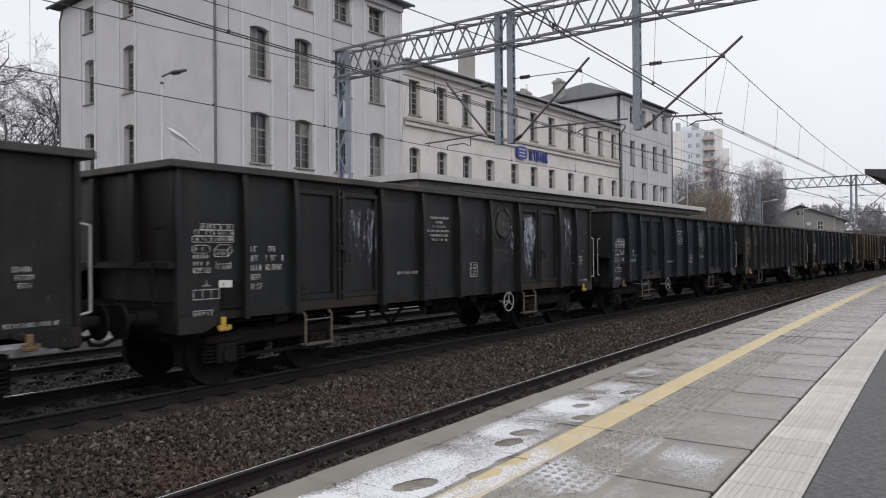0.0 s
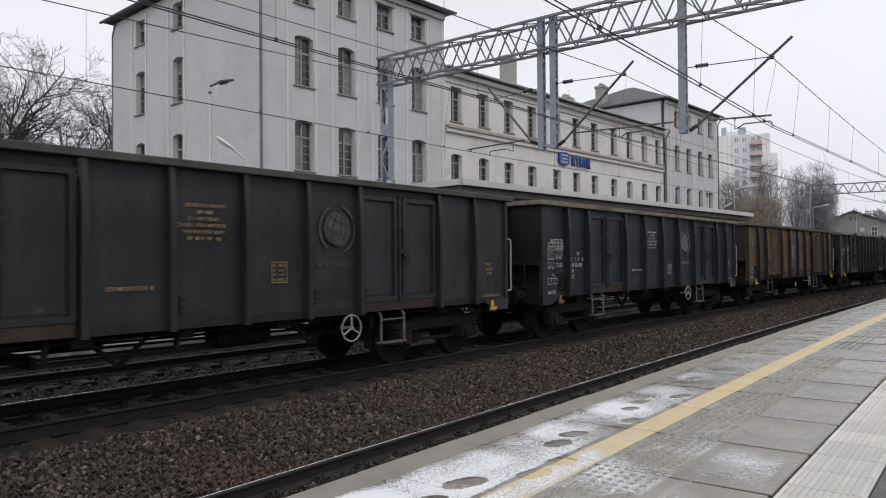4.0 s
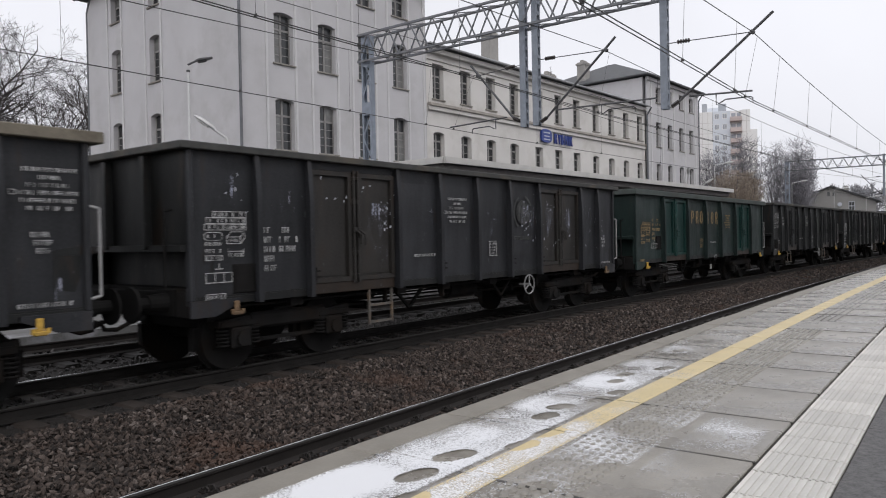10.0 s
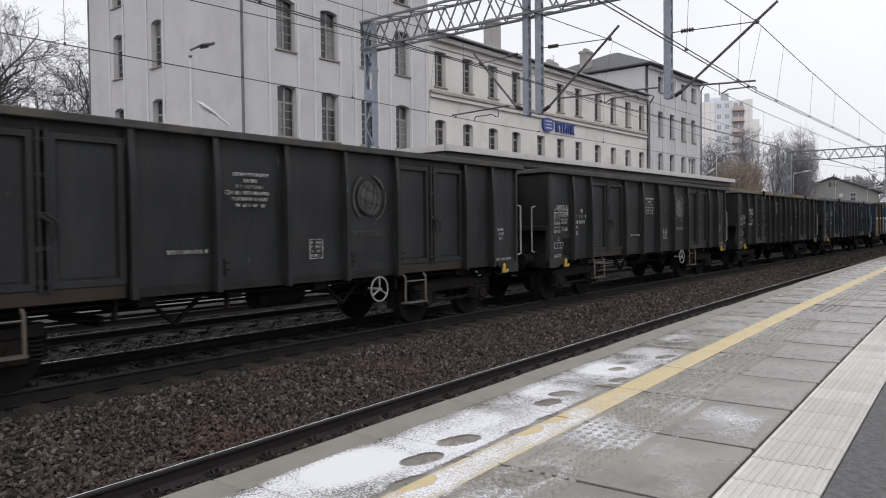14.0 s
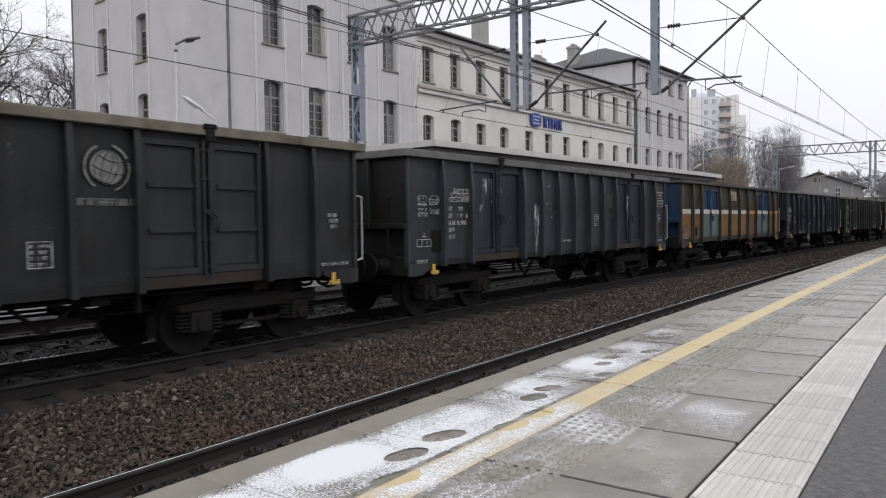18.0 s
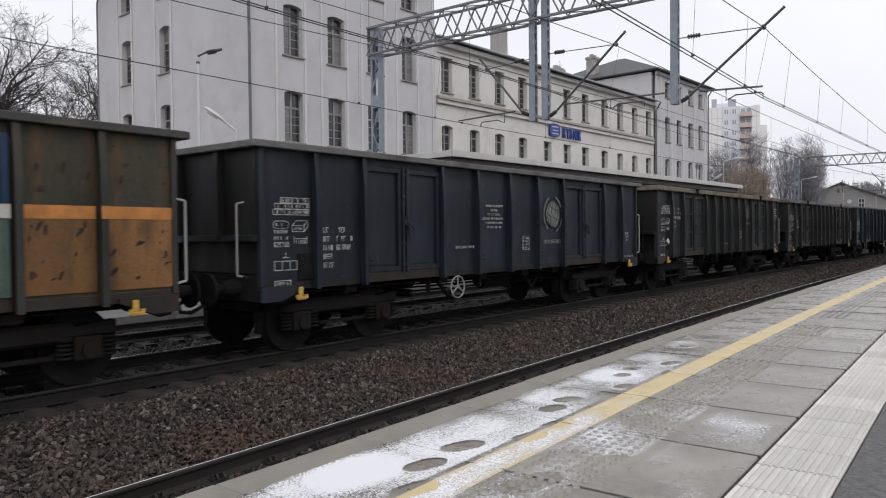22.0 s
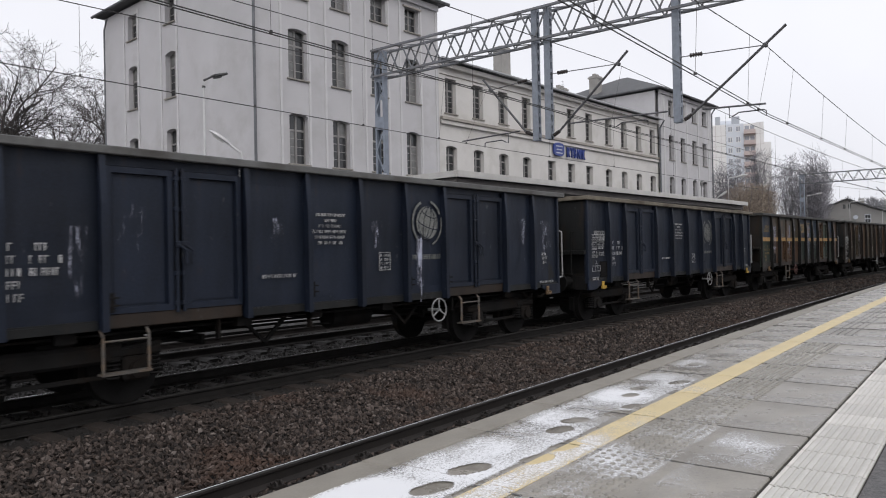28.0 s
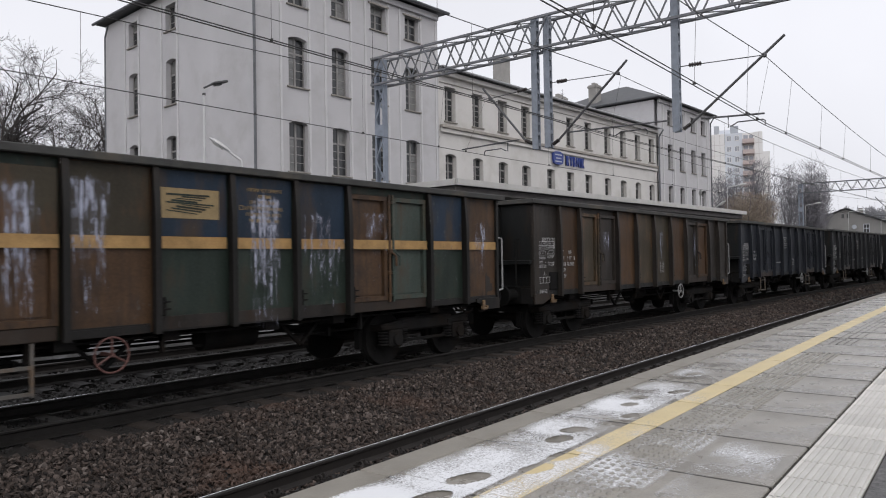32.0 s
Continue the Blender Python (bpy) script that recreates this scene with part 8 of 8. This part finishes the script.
for i, (a, b) in enumerate(zip(ED, ED[1:])):
    # two-tone wagon: blue over sage on the doors, ochre elsewhere, a white band all along
    stripe(by_k[12], a + 0.058, b - 0.058, 2.00, 2.15, M_STRIPE_ORANGE if i in (6, 8, 9) else M_STRIPE_WHITE, dy=0.034 if i in (2, 7) else 0.006)
    if i in (2, 7):
        for x0, x1 in ((a + 0.055, (a + b) / 2 - 0.075), ((a + b) / 2 + 0.075, b - 0.075)):
            stripe(by_k[12], x0, x1, 1.165, 1.997, P_SAGE, "lower_band", 0.029)
            stripe(by_k[12], x0 + 0.08, x1 - 0.08, 1.24, 1.96, P_SAGE2, "lower_field", 0.0345)
    elif i in (0, 1, 3, 4, 5, 6, 8, 9):
        stripe(by_k[12], a + 0.058, b - 0.058, 1.16, 1.997, P_ORANGE, "lower_band")
    # the other one: blue over green with a yellow band
    a, b = ED2[i], ED2[i + 1]
    stripe(by_k[18], a + 0.058, b - 0.058, 2.02, 2.17, M_STRIPE_YEL, dy=0.034 if i in (2, 7) else 0.0)
    if i in (0, 4, 5, 6, 8):
        stripe(by_k[18], a + 0.058, b - 0.058, 2.173, 3.0, P_BLUEDIM, "upper_band")
    if i in (1, 3):
        stripe(by_k[18], a + 0.058, b - 0.058, 2.173, 3.0, P_OLIVE, "upper_band")
    if i == 2:
        for x0, x1 in ((a + 0.055, (a + b) / 2 - 0.075), ((a + b) / 2 + 0.075, b - 0.075)):
            stripe(by_k[18], x0, x1, 2.173, 2.90, P_OLIVE, "upper_band", 0.029)
    if i in (0, 4, 5, 6):
        stripe(by_k[18], a + 0.058, b - 0.058, 1.02, 1.18, P_BROWN, "lower_band")
# bare and rusted spots of the two-tone wagon, and its scrawled plate
def spots_build(w, h, n, seed, size=0.05):
    def build(bm):
        rnd = random.Random(seed)
        for i in range(n):
            cx, cz, r, t = rnd.uniform(0.06, w - 0.06), rnd.uniform(0, h), size * rnd.uniform(0.25, 1.2), rnd.choice((0.4, 0.9, 1.3, 1.5))
            ring = []
            for q in range(9):
                ang, rr = q * math.tau / 9, r * rnd.uniform(0.6, 1.3)
                ex, ez = rr * math.cos(ang), 0.38 * rr * math.sin(ang)
                ring.append(bm.verts.new((cx + ex * math.cos(t) - ez * math.sin(t), 0, cz + ex * math.sin(t) + ez * math.cos(t))))
            bm.faces.new(ring)
    return build


for i, (a, b) in enumerate(zip(ED, ED[1:])):
    if i not in (2, 7):
        wpart("rust_mark", f"rust_mark#{i}", spots_build(b - a - 0.1, 0.72, 15, i + 31, 0.06), M_SPOT, by_k[12], a + 0.06, YF - 0.034, 1.25)["kind"] = "stuff"
        wpart("rust_mark", f"rust_mark#u{i}", spots_build(b - a - 0.1, 0.62, 7, i + 61), M_SPOT, by_k[12], a + 0.06, YF - 0.029, 2.27)["kind"] = "stuff"
    wpart("paint_chip", f"paint_chip#{i}", spots_build(b - a - 0.1, 0.13, 3, i + 91, 0.018), M_SPOT, by_k[12], a + 0.06, YF - 0.036, 2.07)["kind"] = "stuff"
# flecks of white paint thrown at the sides
for k, x, z, w, h, n in ((6, 3.55, 1.95, 0.5, 0.75, 26), (6, 0.5, 2.2, 0.5, 0.6, 5), (6, 2.2, 2.4, 1.4, 0.5, 10), (6, 8.0, 1.7, 0.8, 1.1, 22), (6, 9.0, 1.5, 1.6, 1.3, 30), (6, 11.0, 1.5, 1.4, 1.2, 22),
                         (5, 4.2, 1.6, 1.4, 1.2, 16), (5, 6.6, 1.6, 1.3, 1.3, 18), (5, 9.2, 1.6, 1.2, 1.2, 14), (0, 8.3, 1.5, 0.9, 1.2, 8), (0, 10.9, 1.5, 1.6, 1.3, 18), (11, 2.2, 1.9, 1.6, 0.9, 16), (11, 4.8, 1.5, 1.6, 1.2, 18)):
    wpart("paint_fleck", f"paint_fleck#{k}_{x}", spots_build(w, h, n, int(x * 10) + k, 0.03), M_FLECK, by_k[k], x, YF - 0.041, z)["kind"] = "stuff"
# worn orange wagon: grey patches over the old paint, soot and rust along the foot of each panel
ED4 = (0.0,) + POSTS_A + (WL,)
stripe(by_k[4], 5.258, 6.342, 1.59, 3.0, P_DUST, "repaint_patch")
stripe(by_k[4], 2.28, 2.82, 1.46, 1.74, P_SLATE, "repaint_patch", 0.006)
stripe(by_k[4], 3.42, 3.72, 1.24, 1.42, P_DUST, "repaint_patch", 0.006)
stripe(by_k[4], 9.1, 9.32, 1.42, 1.62, P_DUST, "repaint_patch", 0.006)
for i, (a, b) in enumerate(zip(ED4, ED4[1:])):
    if i in (2, 7):
        for x0, x1 in ((a + 0.075, (a + b) / 2 - 0.09), ((a + b) / 2 + 0.09, b - 0.075)):
            bm = bms()
            for p, q in (((x0, 1.19), (x0, 2.88)), ((x0, 2.88), (x1, 2.88)), ((x1, 2.88), (x1, 1.19)), ((x1, 1.19), (x0, 1.19))):
                rod(bm, (p[0], YF - 0.03, p[1]), (q[0], YF - 0.03, q[1]), 0.036, 8)
            part("leaf_frame", bm, P_BROWN, by_k[4])
            wpart("rust_mark", f"rust_mark#d{round(x0, 2)}", spots_build(x1 - x0 - 0.16, 1.1, 16, int(x0 * 10), 0.07), P_RUST, by_k[4], x0 + 0.08, YF - 0.03, 1.6)["kind"] = "stuff"
            wpart("rust_mark", f"rust_mark#e{round(x0, 2)}", spots_build(x1 - x0 - 0.16, 0.25, 6, int(x0 * 10) + 3, 0.07), M_SPOT, by_k[4], x0 + 0.08, YF - 0.031, 1.25)["kind"] = "stuff"
    else:
        wpart("rust_mark", f"rust_mark#f{i}", spots_build(b - a - 0.1, 0.16, 16, i + 131, 0.11), M_SPOT, by_k[4], a + 0.06, YF - 0.034, 1.17)["kind"] = "stuff"
        wpart("rust_mark", f"rust_mark#g{i}", spots_build(b - a - 0.1, 1.3, 9, i + 161, 0.06), P_GRIME, by_k[4], a + 0.06, YF - 0.035, 1.5)["kind"] = "stuff"
bm = bms()
box(bm, 0.0, 0.30, -0.03, 0.0, 1.22, 1.52, bevel=0.008)
part("label_holder", bm, M_UNDER, by_k[12]).location = (ED[1] + 0.22, YF - 0.03, 0)
stripe(by_k[12], POSTS_E[-1] - 0.043, POSTS_E[-1] + 0.043, 2.00, 2.15, M_STRIPE_ORANGE, dy=0.116)
stripe(by_k[12], 5.46, 6.18, 2.52, 2.88, M_PALEPLATE, "plate", 0.006)
for j in range(8):
    bm = bms()
    bar(bm, (5.52 + 0.09 * (j % 4), YF - 0.039, 2.58 + 0.027 * j), (5.71 + 0.06 * (j % 5), YF - 0.039, 2.55 + 0.035 * j), 0.004, 0.012 + 0.008 * (j % 3))
    part("scrawl", bm, P_KHAKI, by_k[12])
wpart("paint_mark", "paint_mark", spots_build(0.3, 0.2, 9, 5, 0.11), M_GREENMARK, by_k[12], ED[3] + 0.28, YF - 0.035, 2.17)["kind"] = "stuff"
stripe(by_k[18], 5.36, 6.22, 2.40, 2.78, M_TANPLATE, "plate", 0.006)
for j in range(9):
    bm = bms()
    bar(bm, (5.46 + 0.07 * (j % 4), YF - 0.039, 2.50 + 0.025 * j), (5.9 + 0.06 * (j % 5), YF - 0.039, 2.46 + 0.03 * j), 0.004, 0.012 + 0.006 * (j % 3))
    part("scrawl", bm, P_OLDGREEN, by_k[18])


# ---- motion: the train slows gently as it passes ----
S_KNOTS = (0, 4, 8, 12, 16, 20, 24, 28, 32)
S_VEL = (8.65, 8.55, 8.43, 8.28, 8.1, 7.91, 7.78, 7.67, 7.50)


def travelled(t):
    """Metres that the slowing train has run since the start."""
    s = 0.0
    for (a, b), (v, w) in zip(zip(S_KNOTS, S_KNOTS[1:]), zip(S_VEL, S_VEL[1:])):
        if t <= a:
            break
        e = min(t, b)
        ve = v + (w - v) * (e - a) / (b - a)
        s += (v + ve) / 2 * (e - a)
    return s


# slack running through the couplings: seconds, metres that the train hangs back behind its even slowing
SLACK = ((0.0, -0.48), (2.0, -0.36), (3.5, -0.32), (5.5, -0.12), (7.0, 0.0), (8.6, 0.05), (10.2, 0.12), (11.9, 0.14), (13.0, 0.26), (13.6, 0.31), (14.5, 0.21), (17.0, 0.05),
         (19.0, -0.04), (20.5, -0.01), (22.4, -0.04), (24.0, -0.13), (25.5, -0.18), (28.1, -0.18), (29.6, -0.21), (32.0, -0.31))


def run(t):
    """Metres run since the start, with the slack of the couplings."""
    return travelled(t) - np.interp(t, [a for a, _ in SLACK], [b for _, b in SLACK])


def motions():
    for k, w in wagons:
        rows = []
        for i in range(65):
            x, y, h = arc(6.18 + PITCH * k - run(i / 2), YC)
            rows.append((i / 2, pose(x, y, 0, 0, 0, h)))
        walk(w, rows)
    turn = [(i / 15, -run(i / 15) / 0.46) for i in range(481)]
    for ws, ax in wheelsets:
        walk(ws, [(t, Matrix.Translation((ax, 0, 0.46)) @ Matrix.Rotation(a, 4, "Y")) for t, a in turn])


motions()
